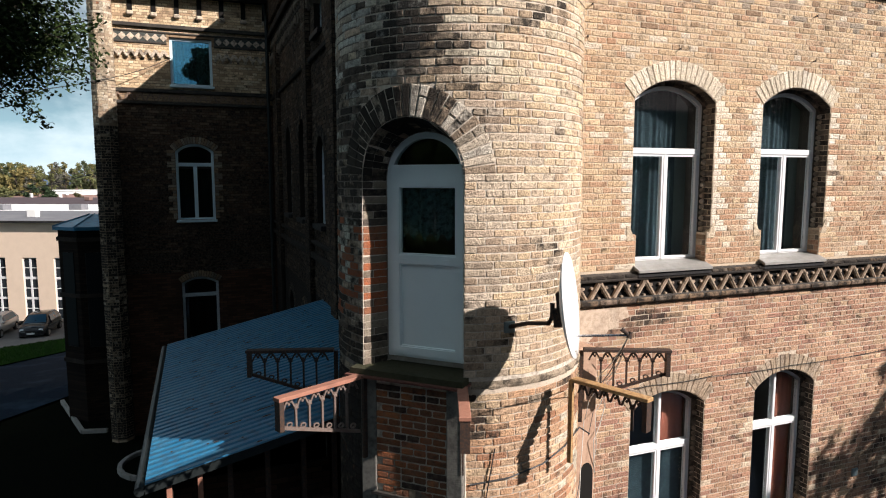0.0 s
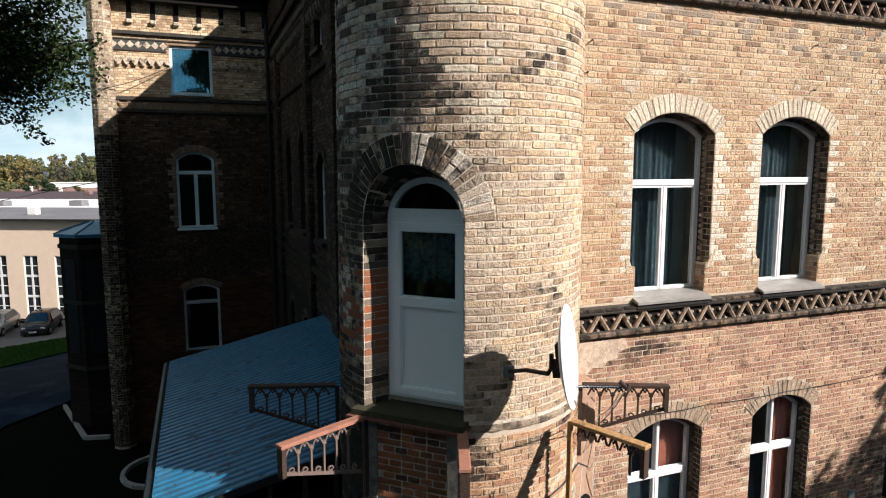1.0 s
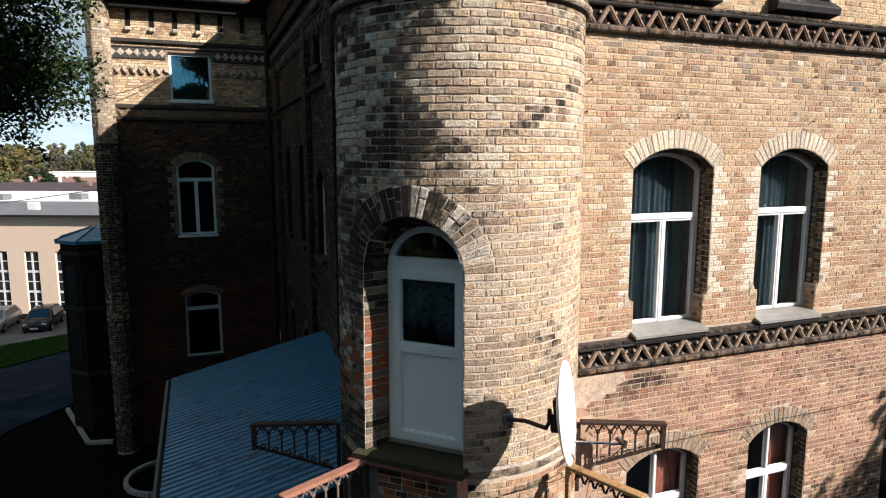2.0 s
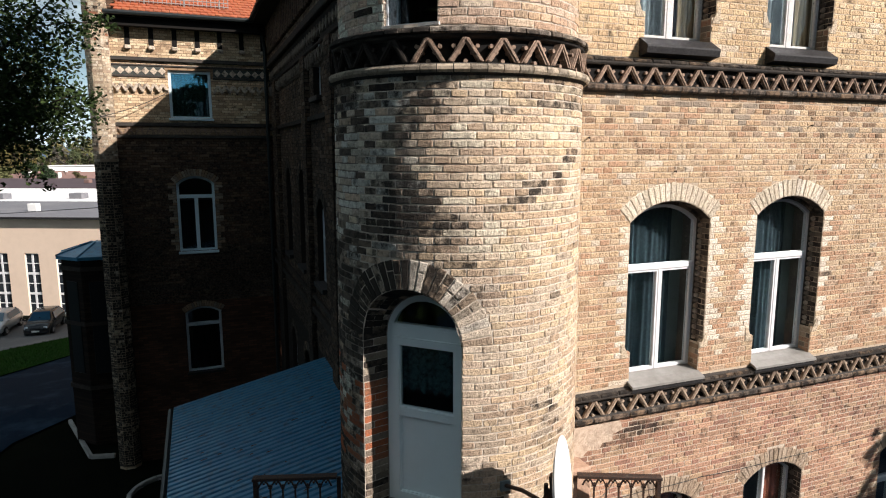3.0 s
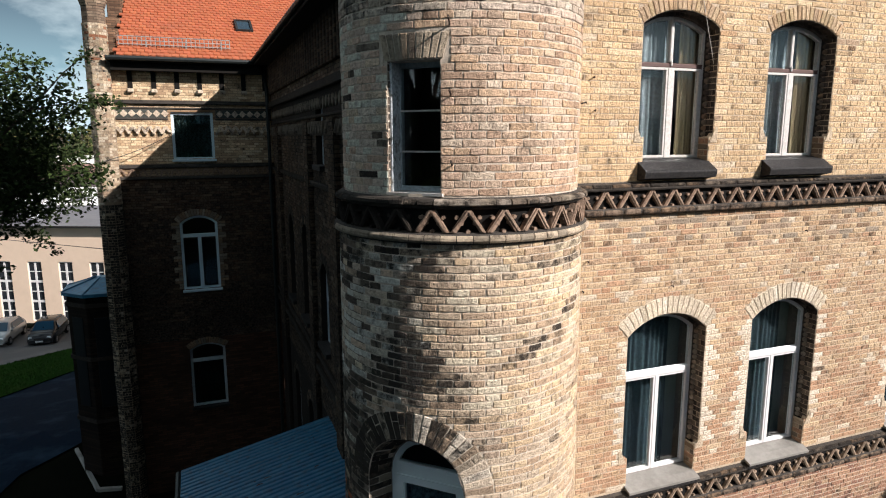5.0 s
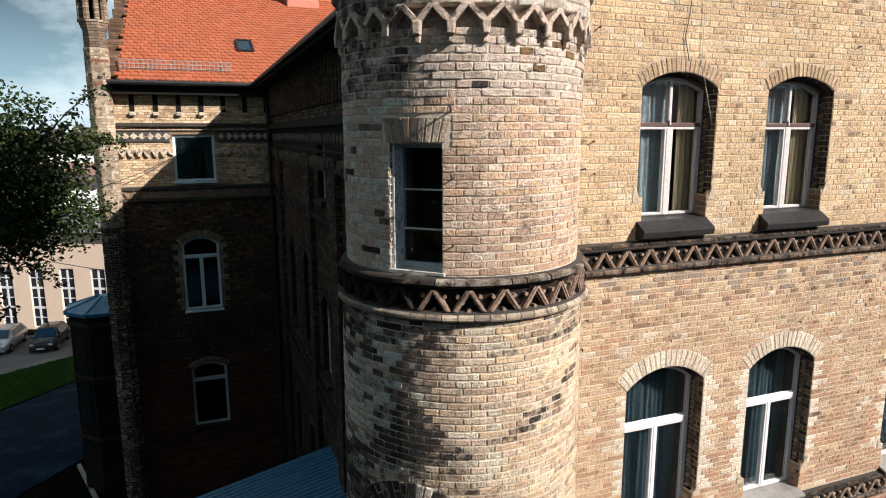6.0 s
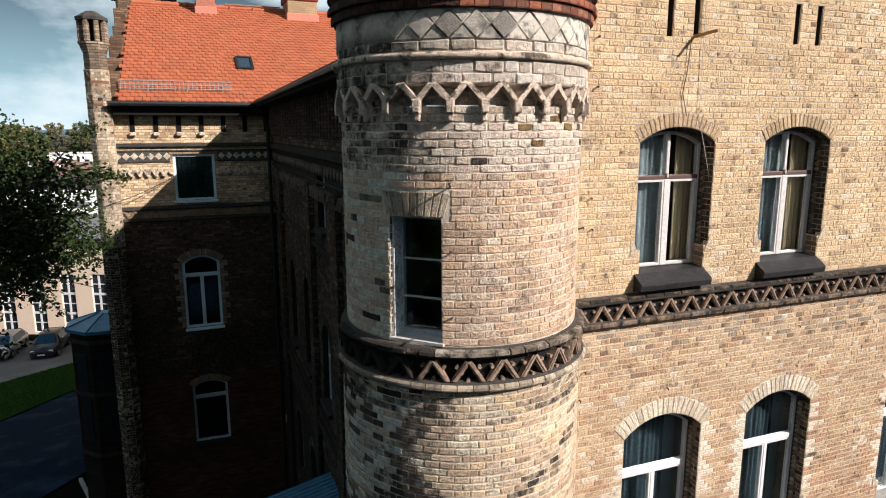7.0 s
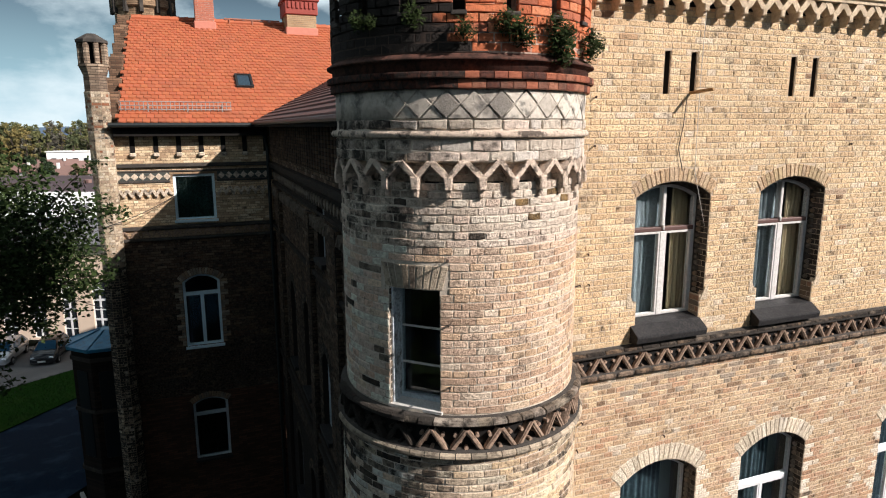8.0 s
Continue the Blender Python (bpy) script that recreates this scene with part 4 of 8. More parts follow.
# ---- doorway of the tower ----
def room(name, corners, z0, z1, label):
    """A dim box behind an opening; corners: four (x, y), the first two at the opening."""
    g = Geo()
    p = [(x, y, z) for z in (z0, z1) for x, y in corners]
    g.add(p, [(0, 1, 2, 3), (7, 6, 5, 4), (1, 5, 6, 2), (2, 6, 7, 3), (3, 7, 4, 0)])
    return structure(name, g, room_m, label, "room")


def pane(g_parent, place, loop, d, name="pane", shade=True):
    g = Geo()
    g.prism(place, loop, d - 0.006, d)
    ob = part(name, g, glass_m, g_parent)
    ob.visible_shadow = shade
    return ob


def bar(parent, place, s0, s1, z0, z1, d0, d1, mat, name, cut=0.006):
    g = Geo()
    g.block(place, [(s0, z0), (s1, z0), (s1, z1), (s0, z1)], d0, d1, cut, (0.8, 0.8, 0.8))
    return part(name, g, mat, parent)


def curtain(place, s0, s1, z0, z1, d, mat, label, folds=9, scallop=0.0, amp=0.02):
    g = Geo()
    n = folds * 6
    rows = 6
    for j in range(rows + 1):
        for i in range(n + 1):
            u = i / n
            low = z0 + scallop * abs(math.sin(u * math.pi * 5))
            z = low + (z1 - low) * j / rows
            g.v.append(place(s0 + (s1 - s0) * u, z, d + amp * math.sin(u * folds * 6.2832 + 1.6 * math.sin(u * 11 + folds)) * (0.6 + 0.4 * math.sin(u * 23)) + 0.006 * math.sin(u * 31 + j)))
            g.t.append((0.5, 0.5, 0.5))
    for j in range(rows):
        for i in range(n):
            k = j * (n + 1) + i
            g.f.append((k, k + 1, k + n + 2, k + n + 1))
    return part("curtain", g, mat, None, label, True, category="curtain")


on_door = on_plane(1.10)
door_frame_hole = opening(-0.385, 0.555, 6.84, 8.82, 0.4699, 0)
door = tagged(thing("door_1", on_door(0.085, 6.84, 0), "white plastic balcony door under a half-round light, closed", "door"), kind="structure")
g = Geo()
g.ring(on_door, outline(door_frame_hole, 0.0), outline(door_frame_hole, 0.065, foot=0.05), -0.06, 0.02)
part("frame", g, door_m, door)
bar(door, on_door, -0.33, 0.50, 8.79, 8.95, -0.05, 0.025, door_m, "transom")
g = Geo()
leaf_hole = opening(-0.315, 0.520, 6.875, 8.80, 0, 0)
g.ring(on_door, outline(leaf_hole, 0.0), outline(leaf_hole, 0.085), -0.05, 0.045)
leaf = part("door_leaf", g, door_m, door)
bar(leaf, on_door, -0.24, 0.445, 7.88, 7.985, -0.05, 0.043, door_m, "mid_rail")
bar(leaf, on_door, -0.235, 0.440, 6.955, 7.885, -0.05, 0.008, door_m, "panel", 0.003)
for z0, z1 in ((6.955, 7.885), (7.98, 8.72)):
    g = Geo()
    bead = opening(-0.235, 0.440, z0, z1, 0, 0)
    g.ring(on_door, outline(bead, -0.004), outline(bead, 0.018), -0.02, 0.030)
    part("bead", g, door_m, leaf)
g = Geo()
g.ring(on_door, outline(leaf_hole, -0.012), outline(leaf_hole, 0.0), -0.05, 0.012)
part("seal", g, slate_m, leaf)
pane(leaf, on_door, [(-0.235, 7.98), (0.440, 7.98), (0.440, 8.72), (-0.235, 8.72)], 0.0)
light_loop = [(-0.325, 8.94), (0.495, 8.94)] + [(0.085 + 0.405 * math.cos(radians(16 + 148 * i / 14)), 8.82 + 0.405 * math.sin(radians(16 + 148 * i / 14))) for i in range(15)]
pane(door, on_door, light_loop, 0.0, "arch_pane")
for s in (-0.20, 0.30):
    for z, d in ((7.93, 0.043), (8.90, 0.025)):
        bar(leaf, on_door, s, s + 0.06, z, z + 0.012, d - 0.01, d + 0.006, door_m, "drain_cap", 0.002)
# the plaster that rounds the frame's edge
g = Geo()
reveal_hole = opening(-0.43, 0.60, 6.80, 8.82, 0.5149, 0)
g.ring(on_door, outline(reveal_hole, -0.02), outline(reveal_hole, 0.05), -0.10, -0.0)
part("plaster_reveal", g, plaster_m, door)
room("room_1", [on_plane(1.0)(-0.9, 0, 0)[:2], on_plane(1.0)(0.9, 0, 0)[:2], on_plane(-0.6)(1.1, 0, 0)[:2], on_plane(-0.6)(-1.1, 0, 0)[:2]], 6.7, 9.6, "dim stair room behind the balcony door")
curtain(on_door, -0.24, 0.45, 8.12, 8.74, -0.05, door_net_m, "blue-green patterned net curtain with scalloped hem", 7, 0.09)

# sill and ledge under the door
g = Geo()
g.prism(on_plane(0), [(-0.66, 6.70), (0.66, 6.70), (0.66, 6.765), (-0.66, 6.765)], 1.0, 1.50)
sill = structure("door_sill", g, material("mossy_concrete", (0.060, 0.058, 0.036), 0.95, grain=(0.05, (0.05, 0.05, 0.025), 0.8), stain=(0.2, (0.035, 0.04, 0.02), 0.7), bump=(0.02, 0.02)), "mossy concrete sill below the balcony door", "sill")
g = Geo()
g.prism(on_plane(0), [(-0.70, 6.678), (0.68, 6.678), (0.68, 6.70), (-0.70, 6.70)], 1.0, 1.545)
part("flashing", g, material("dark_rusted_flashing", (0.15, 0.050, 0.034), 0.8, grain=(0.04, (0.06, 0.03, 0.022), 0.7), bump=(0.01, 0.003)), sill, "rust-red sheet edge")
g = Geo()
n = 70
for i in range(n + 1):
    deg = 176 + 162 * i / n
    a = radians(deg if deg < 198 else max(deg, 252))
    w = [0.022 * noise.noise((i * 0.55, k * 2.0, 1.0)) for k in range(5)]
    for r, z in ((1.40, 6.635), (1.486 + w[0], 6.64), (1.494 + w[1], 6.66 + w[2] * 0.5), (1.492 + w[3], 6.69), (1.47, 6.735 + w[4])):
        g.v.append((r * math.cos(a), r * math.sin(a), z))
        g.t.append((0.3, 0.3, 0.3))
for i in range(n):
    if not 197 < 176 + 162 * (i + 0.5) / n < 253:
        g.f += [(i * 5 + k, (i + 1) * 5 + k, (i + 1) * 5 + k + 1, i * 5 + k + 1) for k in range(4)]
structure("tower_ledge", g, material("broken_ledge", (0.40, 0.32, 0.23), 0.95, grain=(0.02, (0.15, 0.12, 0.09), 0.7), stain=(0.22, (0.05, 0.043, 0.034), 0.85), bump=(0.02, 0.03), edge=(0.48, 0.6)), "crumbling mortar ledge round the tower", "ledge")

# ---- small window of the tower ----
on_lancet = on_plane(1.13)
lan = opening(-0.245, 0.345, 12.07, 13.365, 0, 0)
window = tagged(thing("window_1", on_lancet(0.05, 12.07, 0), "old pale blue wooden window, narrow, peeling", "window"), kind="structure")
g = Geo()
g.ring(on_lancet, outline(lan, 0.0), outline(lan, 0.05), -0.06, 0.02)
part("frame", g, blueframe_m, window)
for z in (12.465, 12.88):
    bar(window, on_lancet, -0.20, 0.30, z, z + 0.018, -0.02, 0.012, oldwhite_m, "glazing_bar", 0.003)
pane(window, on_lancet, [(-0.20, 12.11), (0.30, 12.11), (0.30, 13.33), (-0.20, 13.33)], -0.01)
g = Geo()
g.prism(on_plane(0), [(-0.26, 12.04), (0.37, 12.04), (0.37, 12.068), (-0.26, 12.068)], 1.10, 1.375)
part("window_sill", g, oldwhite_m, window)
g = Geo()
g.block(on_plane(0), [(-0.245, 12.07), (-0.205, 12.07), (-0.205, 13.36), (-0.245, 13.36)], 1.10, 1.325, 0.006, CREAM)
part("jamb_lining", g, material("peeling_blue_white_paint", (0.62, 0.66, 0.68), 0.7, grain=(0.03, (0.20, 0.26, 0.30), 0.8), stain=(0.12, (0.10, 0.08, 0.06), 0.7), bump=(0.01, 0.004), edge=(0.52, 0.62)), window, "peeling blue-white lining of the jamb")
room("room_2", [on_plane(1.05)(-0.6, 0, 0)[:2], on_plane(1.05)(0.7, 0, 0)[:2], on_plane(-0.6)(0.8, 0, 0)[:2], on_plane(-0.6)(-0.8, 0, 0)[:2]], 11.9, 13.6, "dark stair room behind the narrow window")

# ---- lower tower ----
PANEL = radians(226.75)
PN, PT = (math.cos(PANEL), math.sin(PANEL)), (-math.sin(PANEL), math.cos(PANEL))
on_panel = lambda s, z, d: (PN[0] * (1.395 + d) + PT[0] * s, PN[1] * (1.395 + d) + PT[1] * s, z)
g = Geo()
sheet(g, on_tower, arc(150), arc(375), 0.0, 4.60, [], 0, 0.16, d=-0.004)
sheet(g, on_tower, arc(249.5), arc(375), 4.60, 6.70, [], 0, 0.16, d=-0.0068)
lower = structure("tower_base", g, low_mortar_m, "lower tower wall of red and pink brick with patches of mortar", "wall")
# near-black bed carries the shade of the tower's court side
g = Geo()
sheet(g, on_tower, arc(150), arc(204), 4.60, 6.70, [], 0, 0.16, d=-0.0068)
part("shade_side_bed", g, court_mortar_m, lower)


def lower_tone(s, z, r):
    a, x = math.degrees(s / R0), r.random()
    # court-side bricks darkened to match their shade
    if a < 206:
        return (*r.choice((SOOT_SHADE, DUN, BLACKED, MAROON, DUN)), 0.7)
    if 300 < a < 322 and z < 6.2 and x < 0.35:
        return PALE
    if z > 6.35 and x < 0.4:
        return (*r.choice((BUFF, TAN, PINK2)), 0.45)
    n = noise.noise((s * 2.0, z * 2.0, 5.5))
    base = r.choice(((0.68, 0.45, 0.28), (0.72, 0.52, 0.33), (0.60, 0.36, 0.21), (0.52, 0.28, 0.16), (0.66, 0.44, 0.28), (0.62, 0.38, 0.23), (0.44, 0.22, 0.125)))
    return (*base, 0.12 + 0.4 * n + (0.45 if a < 262 and z > 6.1 else 0.0))


g = Geo()
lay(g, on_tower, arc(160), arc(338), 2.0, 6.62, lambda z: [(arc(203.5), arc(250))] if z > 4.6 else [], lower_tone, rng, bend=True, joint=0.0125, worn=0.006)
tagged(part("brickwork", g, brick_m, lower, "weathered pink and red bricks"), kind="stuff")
g = Geo()
g.prism(on_panel, [(-0.60, 4.5), (0.60, 4.5), (0.60, 6.66), (-0.60, 6.66)], -0.3, -0.012)
panel = part("panel_bed", g, mortar_m, lower, "grey mortar bed of a flat brick panel")
PANEL_TINTS = ((0.48, 0.17, 0.07), (0.42, 0.15, 0.07), (0.36, 0.13, 0.06), (0.30, 0.11, 0.05), (0.24, 0.10, 0.055), (0.07, 0.04, 0.032))
for i in range(16):
    z = 5.38 + i * 0.0765
    size = 0.30 if i % 2 else 0.15
    x = -0.44 + (0.07 if i % 4 == 0 else 0)
    while x < 0.36:
        w = min(size, 0.42 - x)
        if w > 0.06:
            ob = new("brick", piece_mesh("panel_brick", w - 0.018, 0.058, 0.006, rng.choice(PANEL_TINTS), brick_m))
            ob.parent = lower
            p = on_panel(x + w / 2, z + 0.036, 0.004)
            ob.matrix_basis = pose(p[0] * UNIT, p[1] * UNIT, p[2] * UNIT, 0, 0, 226.75 + 90)
        x += w
# arch of the low window below the panel
for i in range(13):
    a0, a1 = [-0.95 + 1.9 * (i + k) / 13 for k in (0.04, 0.96)]
    g = Geo()
    g.block(on_panel, [(r * math.sin(a), 4.90 + r * math.cos(a)) for r, a in ((0.33, a0), (0.33, a1), (0.55, a1), (0.55, a0))], -0.1, 0.02, 0.006, rng.choice((TAN, DUN, RED2, BROWN)))
    part("voussoir", g, brick_m, lower)
for s in (-0.52, 0.50):
    g = Geo()
    g.block(on_panel, [(s - 0.09, 4.6), (s + 0.09, 4.6), (s + 0.09, 6.64), (s - 0.09, 6.64)], -0.2, 0.018 if s < 0 else 0.055, 0.01, GREY)
    part("plaster_strip", g, grime_plaster_m, lower)
g = Geo()
g.block(on_panel, [(-0.50, 5.33), (0.48, 5.33), (0.48, 5.375), (-0.50, 5.375)], -0.1, 0.03, 0.008, GREY)
part("tile_course", g, sooty_shade_stone_m, lower)
# plastered pilaster in the corner between tower and street front
g = Geo()
g.box(1.22, 1.80, -0.42, -0.06, 0.0, 6.62, cut=0.03)
part("plaster_pilaster", g, pink_plaster_m, lower, "pale pink plaster strip")
# flat dark arch, not recessed: its colour stands for the niche's shade
g = Geo()
g.prism(lambda s, z, d: (s, -0.42 - d, z), [(1.56, 4.2), (1.76, 4.2)] + [(1.66 + 0.10 * math.cos(radians(18 * k)), 4.92 + 0.15 * math.sin(radians(18 * k))) for k in range(11)], -0.01, 0.004)
part("niche", g, dark_m, lower, "small arched niche drawn as a flat dark shape")


# ---- iron brackets of the lost balcony ----
def bracket(deg, plate_mat, bar_mat, missing=(), rail=True, x0=1.56, x1=2.62):
    b = thing("balcony_bracket", (1.5 * math.cos(radians(deg)), 1.5 * math.sin(radians(deg)), 5.95), "rusted cast-iron balcony bracket with gothic openwork, its platform gone", "bracket", "balcony brackets")
    ca, sa = math.cos(radians(deg)), math.sin(radians(deg))

    def place(s, z, d):
        return (ca * s - sa * d, sa * s + ca * d, z)
    top = 6.69
    low = lambda x: 6.07 + 0.32 * (x - x0) / (x1 - x0)
    g = Geo()
    g.block(lambda s, z, d: place(s, top + d, z), [(x0, -0.055), (x1 + 0.01, -0.055), (x1 + 0.01, 0.055), (x0, 0.055)], -0.025, 0.012, 0.006, RED2)
    part("top_plate", g, plate_mat, b)
    def stick(name, line, half, mat):
        q = Geo()
        q.prism(place, line, -half, half)
        return part(name, q, mat, b)
    stick("wall_post", [(x0 - 0.05, 5.75), (x0 + 0.0, 5.75), (x0 + 0.0, top - 0.02), (x0 - 0.05, top - 0.02)], 0.018, rustyellow_m if deg > 280 and deg < 330 else iron_m)
    stick("end_post", [(x1 - 0.05, low(x1) - 0.03), (x1, low(x1) - 0.03), (x1, top - 0.02), (x1 - 0.05, top - 0.02)], 0.045, iron_m)
    if rail:
        stick("bottom_rail", [(x0 + 0.05, low(x0) - 0.018), (x1 - 0.04, low(x1) - 0.018), (x1 - 0.04, low(x1) + 0.018), (x0 + 0.05, low(x0) + 0.018)], 0.016, bar_mat)
    n = 6
    w = (x1 - 0.05 - x0 - 0.06) / n
    for i in range(1, n):
        x = x0 + 0.06 + i * w
        if i in missing:
            continue
        stick("baluster", [(x - 0.011, low(x)), (x + 0.011, low(x)), (x + 0.011, top - 0.10), (x - 0.011, top - 0.10)], 0.011, bar_mat)
        q = Geo()
        q.block(place, [(x - 0.025, top - 0.15), (x + 0.025, top - 0.15), (x + 0.02, top - 0.125), (x - 0.02, top - 0.125)], -0.02, 0.02, 0.004, RED2)
        part("collar", q, bar_mat, b)
    for i in range(n):
        c = x0 + 0.06 + (i + 0.5) * w
        q = Geo()
        h = w / 2
        for sgn in (-1, 1):
            outer = [(c + sgn * h * (1 - k / 6), top - 0.14 + 0.115 * math.sin(k / 6 * 1.5708)) for k in range(7)]
            inner = [(c + sgn * (h - 0.02) * (1 - k / 6), top - 0.14 + 0.090 * math.sin(k / 6 * 1.5708)) for k in range(6, -1, -1)]
            q.prism(place, (outer + inner) if sgn < 0 else list(reversed(outer + inner)), -0.010, 0.010)
        for dx, dz in ((-0.022, -0.062), (0.022, -0.062), (0, -0.085)):
            q.prism(place, [(c + dx + 0.015 * math.cos(k * 1.047), top + dz + 0.015 * math.sin(k * 1.047)) for k in range(6)], -0.008, 0.008)
        part("gothic_arch", q, bar_mat, b)
        if not rail:
            continue
        q = Geo()
        z = low(c) + 0.045
        q.ring(place, [(c + 0.038 * math.cos(k * 0.785), z + 0.03 * math.sin(k * 0.785)) for k in range(8)], [(c + 0.024 * math.cos(k * 0.785), z + 0.017 * math.sin(k * 0.785)) for k in range(8)], -0.01, 0.01)
        part("scroll", q, bar_mat, b)
    return b


palebar_m = material("grey_flaking_iron", (0.17, 0.13, 0.11), 0.7, metal=0.2, grain=(0.02, (0.10, 0.05, 0.03), 0.6), bump=(0.006, 0.002))
bracket(162.5, iron_m, iron_m)
bracket(205.5, rust_m, palebar_m)
bracket(248.8, rust_m, iron_m, (3, 4), x1=2.40)
bracket(292.0, rustyellow_m, iron_m, (1, 2, 3, 4), False, 1.74)
bracket(335.5, iron_m, iron_m)


# ---- satellite dish ----
def satellite_dish(centre, yaw, lift, radius, foot):
    """yaw, lift: degrees of the way it faces; foot: where its arm meets the wall."""
    d = thing("satellite_dish", foot, "white satellite dish on a bent black wall arm", "satellite dish")
    m = Matrix.Translation(centre) @ pose(0, 0, 0, 0, 0, yaw) @ pose(0, 0, 0, 0, 90 - lift, 0)
    g = Geo()
    n, rings = 40, 7
    for side in (0.0, -0.012):
        k0 = len(g.v)
        for j in range(rings + 1):
            r = radius * j / rings
            for i in range(n):
                a = 6.2832 * i / n
                g.v.append(tuple(m @ Vector((r * 1.06 * math.cos(a), r * math.sin(a), 0.16 * (r / radius) ** 2 * radius * 1.1 + side))))
                g.t.append((0.8, 0.8, 0.8))
        for j in range(rings):
            for i in range(n):
                f = (k0 + j * n + i, k0 + (j + 1) * n + i, k0 + (j + 1) * n + (i + 1) % n, k0 + j * n + (i + 1) % n)
                g.f.append(f if side == 0 else f[::-1])
    k = (rings) * n
    half = (rings + 1) * n
    g.f += [(k + i, half + k + i, half + k + (i + 1) % n, k + (i + 1) % n) for i in range(n)]
    part("reflector", g, dish_m, d, smooth=True)
    g = Geo()
    back = m @ Vector((0, 0, -0.03))
    g.box(-0.13, 0.10, -0.05, 0.05, -0.05, -0.005, m, cut=0.01)
    g.box(0.02, 0.20, -0.02, 0.02, -0.10, -0.02, m, cut=0.008)
    part("back_plate", g, iron_m, d)
    g = Geo()
    way = (m.to_3x3() @ Vector((0, 0, -1))).normalized()
    elbow = back + way * 0.065
    g.tube([elbow + Vector((0, 0, 0.03)), elbow + Vector((0, 0, -0.10)), elbow + Vector((0, 0, -0.16)) + way * 0.03, Vector(foot) + (elbow - Vector(foot)) * 0.45 + Vector((0, 0, -0.05)), Vector(foot)], 0.022, 8)
    part("wall_arm", g, iron_m, d)
    g = Geo()
    f = Vector(foot)
    g.box(-0.06, 0.06, -0.02, 0.02, -0.06, 0.06, Matrix.Translation(f) @ pose(0, 0, 0, 0, 0, math.degrees(math.atan2(f.y, f.x)) + 90), cut=0.006)
    part("wall_plate", g, zinc_m, d)
    g = Geo()
    tip = m @ Vector((0.30, 0.0, 0.56))
    g.tube([m @ Vector((radius * 0.62, 0, 0.05)), tip], 0.012, 6)
    part("feed_arm", g, chrome_m, d)
    g = Geo()
    g.tube([tip + Vector((0, 0, -0.03)), tip + Vector((0.02, 0.0, 0.03))], [0.026, 0.02], 8)
    g.tube([tip, m @ Vector((0.24, 0, 0.50))], [0.014, 0.024], 8)
    part("receiver", g, iron_m, d)
    return tuple(tip)


FEED = satellite_dish((0.09, -2.27, 7.64), -40.0, 7.0, 0.46, on_tower(arc(268), 7.28, 0.0))

# ---- street front ----
on_front = lambda s, z, d: (s, -0.10 - d, z)
X0, X1 = 1.15, 14.0
arch_a = [opening(2.50, 3.89, 8.03, 9.86, 0.28), opening(4.78, 6.16, 8.03, 9.88, 0.27), opening(8.0, 9.35, 8.03, 9.88, 0.27), opening(10.3, 11.65, 8.03, 9.88, 0.27)]
arch_b = [opening(2.60, 3.93, 3.55, 5.50, 0.25), opening(4.92, 6.19, 3.55, 5.55, 0.26), opening(8.1, 9.45, 3.55, 5.52, 0.25), opening(10.4, 11.75, 3.55, 5.52, 0.25)]
arch_c = [opening(2.50, 3.76, 12.62, 14.06, 0.20, 0.20), opening(4.68, 5.98, 12.62, 14.06, 0.20, 0.20), opening(7.85, 9.15, 12.62, 14.06, 0.20, 0.20), opening(10.15, 11.45, 12.62, 14.06, 0.20, 0.20)]


def foot_of(o, sill):
    """The narrower foot of a window, below the rebate of its jambs."""
    o["open"] = (0,)
    f = opening(o["s0"] + 0.09, o["s1"] - 0.07, sill, o["z0"], 0, 0)
    f["open"] = (2,)
    return f


feet = [foot_of(o, 7.60) for o in arch_a] + [foot_of(o, 3.10) for o in arch_b] + [foot_of(o, 12.28) for o in arch_c]
arches = arch_a + arch_b + arch_c
slits = [opening(a, b, 15.38, 15.95, 0, 0) for a, b in ((2.825, 2.925), (3.255, 3.355), (5.03, 5.135), (5.45, 5.555), (8.2, 8.3), (8.63, 8.73), (10.4, 10.5), (10.83, 10.93))]
g = Geo()
sheet(g, on_front, X0, X1, 7.3, 17.0, arch_a + arch_c + feet[:4] + feet[8:] + slits, 0.20, 0.6, d=-0.0062)
front = structure("wall_south", g, front_mortar_m, "street front of yellow and pink brick", "wall")
g = Geo()
sheet(g, on_front, X0, X1, 0.0, 7.3, arch_b + feet[4:8], 0.20, 0.6, d=-0.0068)
part("lower_facing", g, low_mortar_m, front)
# inner leaf takes the dark stone to carry the shade of the reveals
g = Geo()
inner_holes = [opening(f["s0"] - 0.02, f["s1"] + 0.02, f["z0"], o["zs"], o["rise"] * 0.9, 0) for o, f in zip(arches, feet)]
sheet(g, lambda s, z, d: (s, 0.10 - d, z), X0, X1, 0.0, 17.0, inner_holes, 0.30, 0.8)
part("inner_leaf", g, sooty_shade_stone_m, front)
# dark backs and right-hand linings paint the slits' inner shade
g = Geo()
for o in slits:
    g.box(o["s0"] - 0.01, o["s1"] + 0.01, 0.04, 0.09, o["z0"], o["zs"])
    g.box(o["s1"] - 0.006, o["s1"] + 0.004, -0.07, 0.05, o["z0"], o["zs"])
part("slit_back", g, dark_m, front)


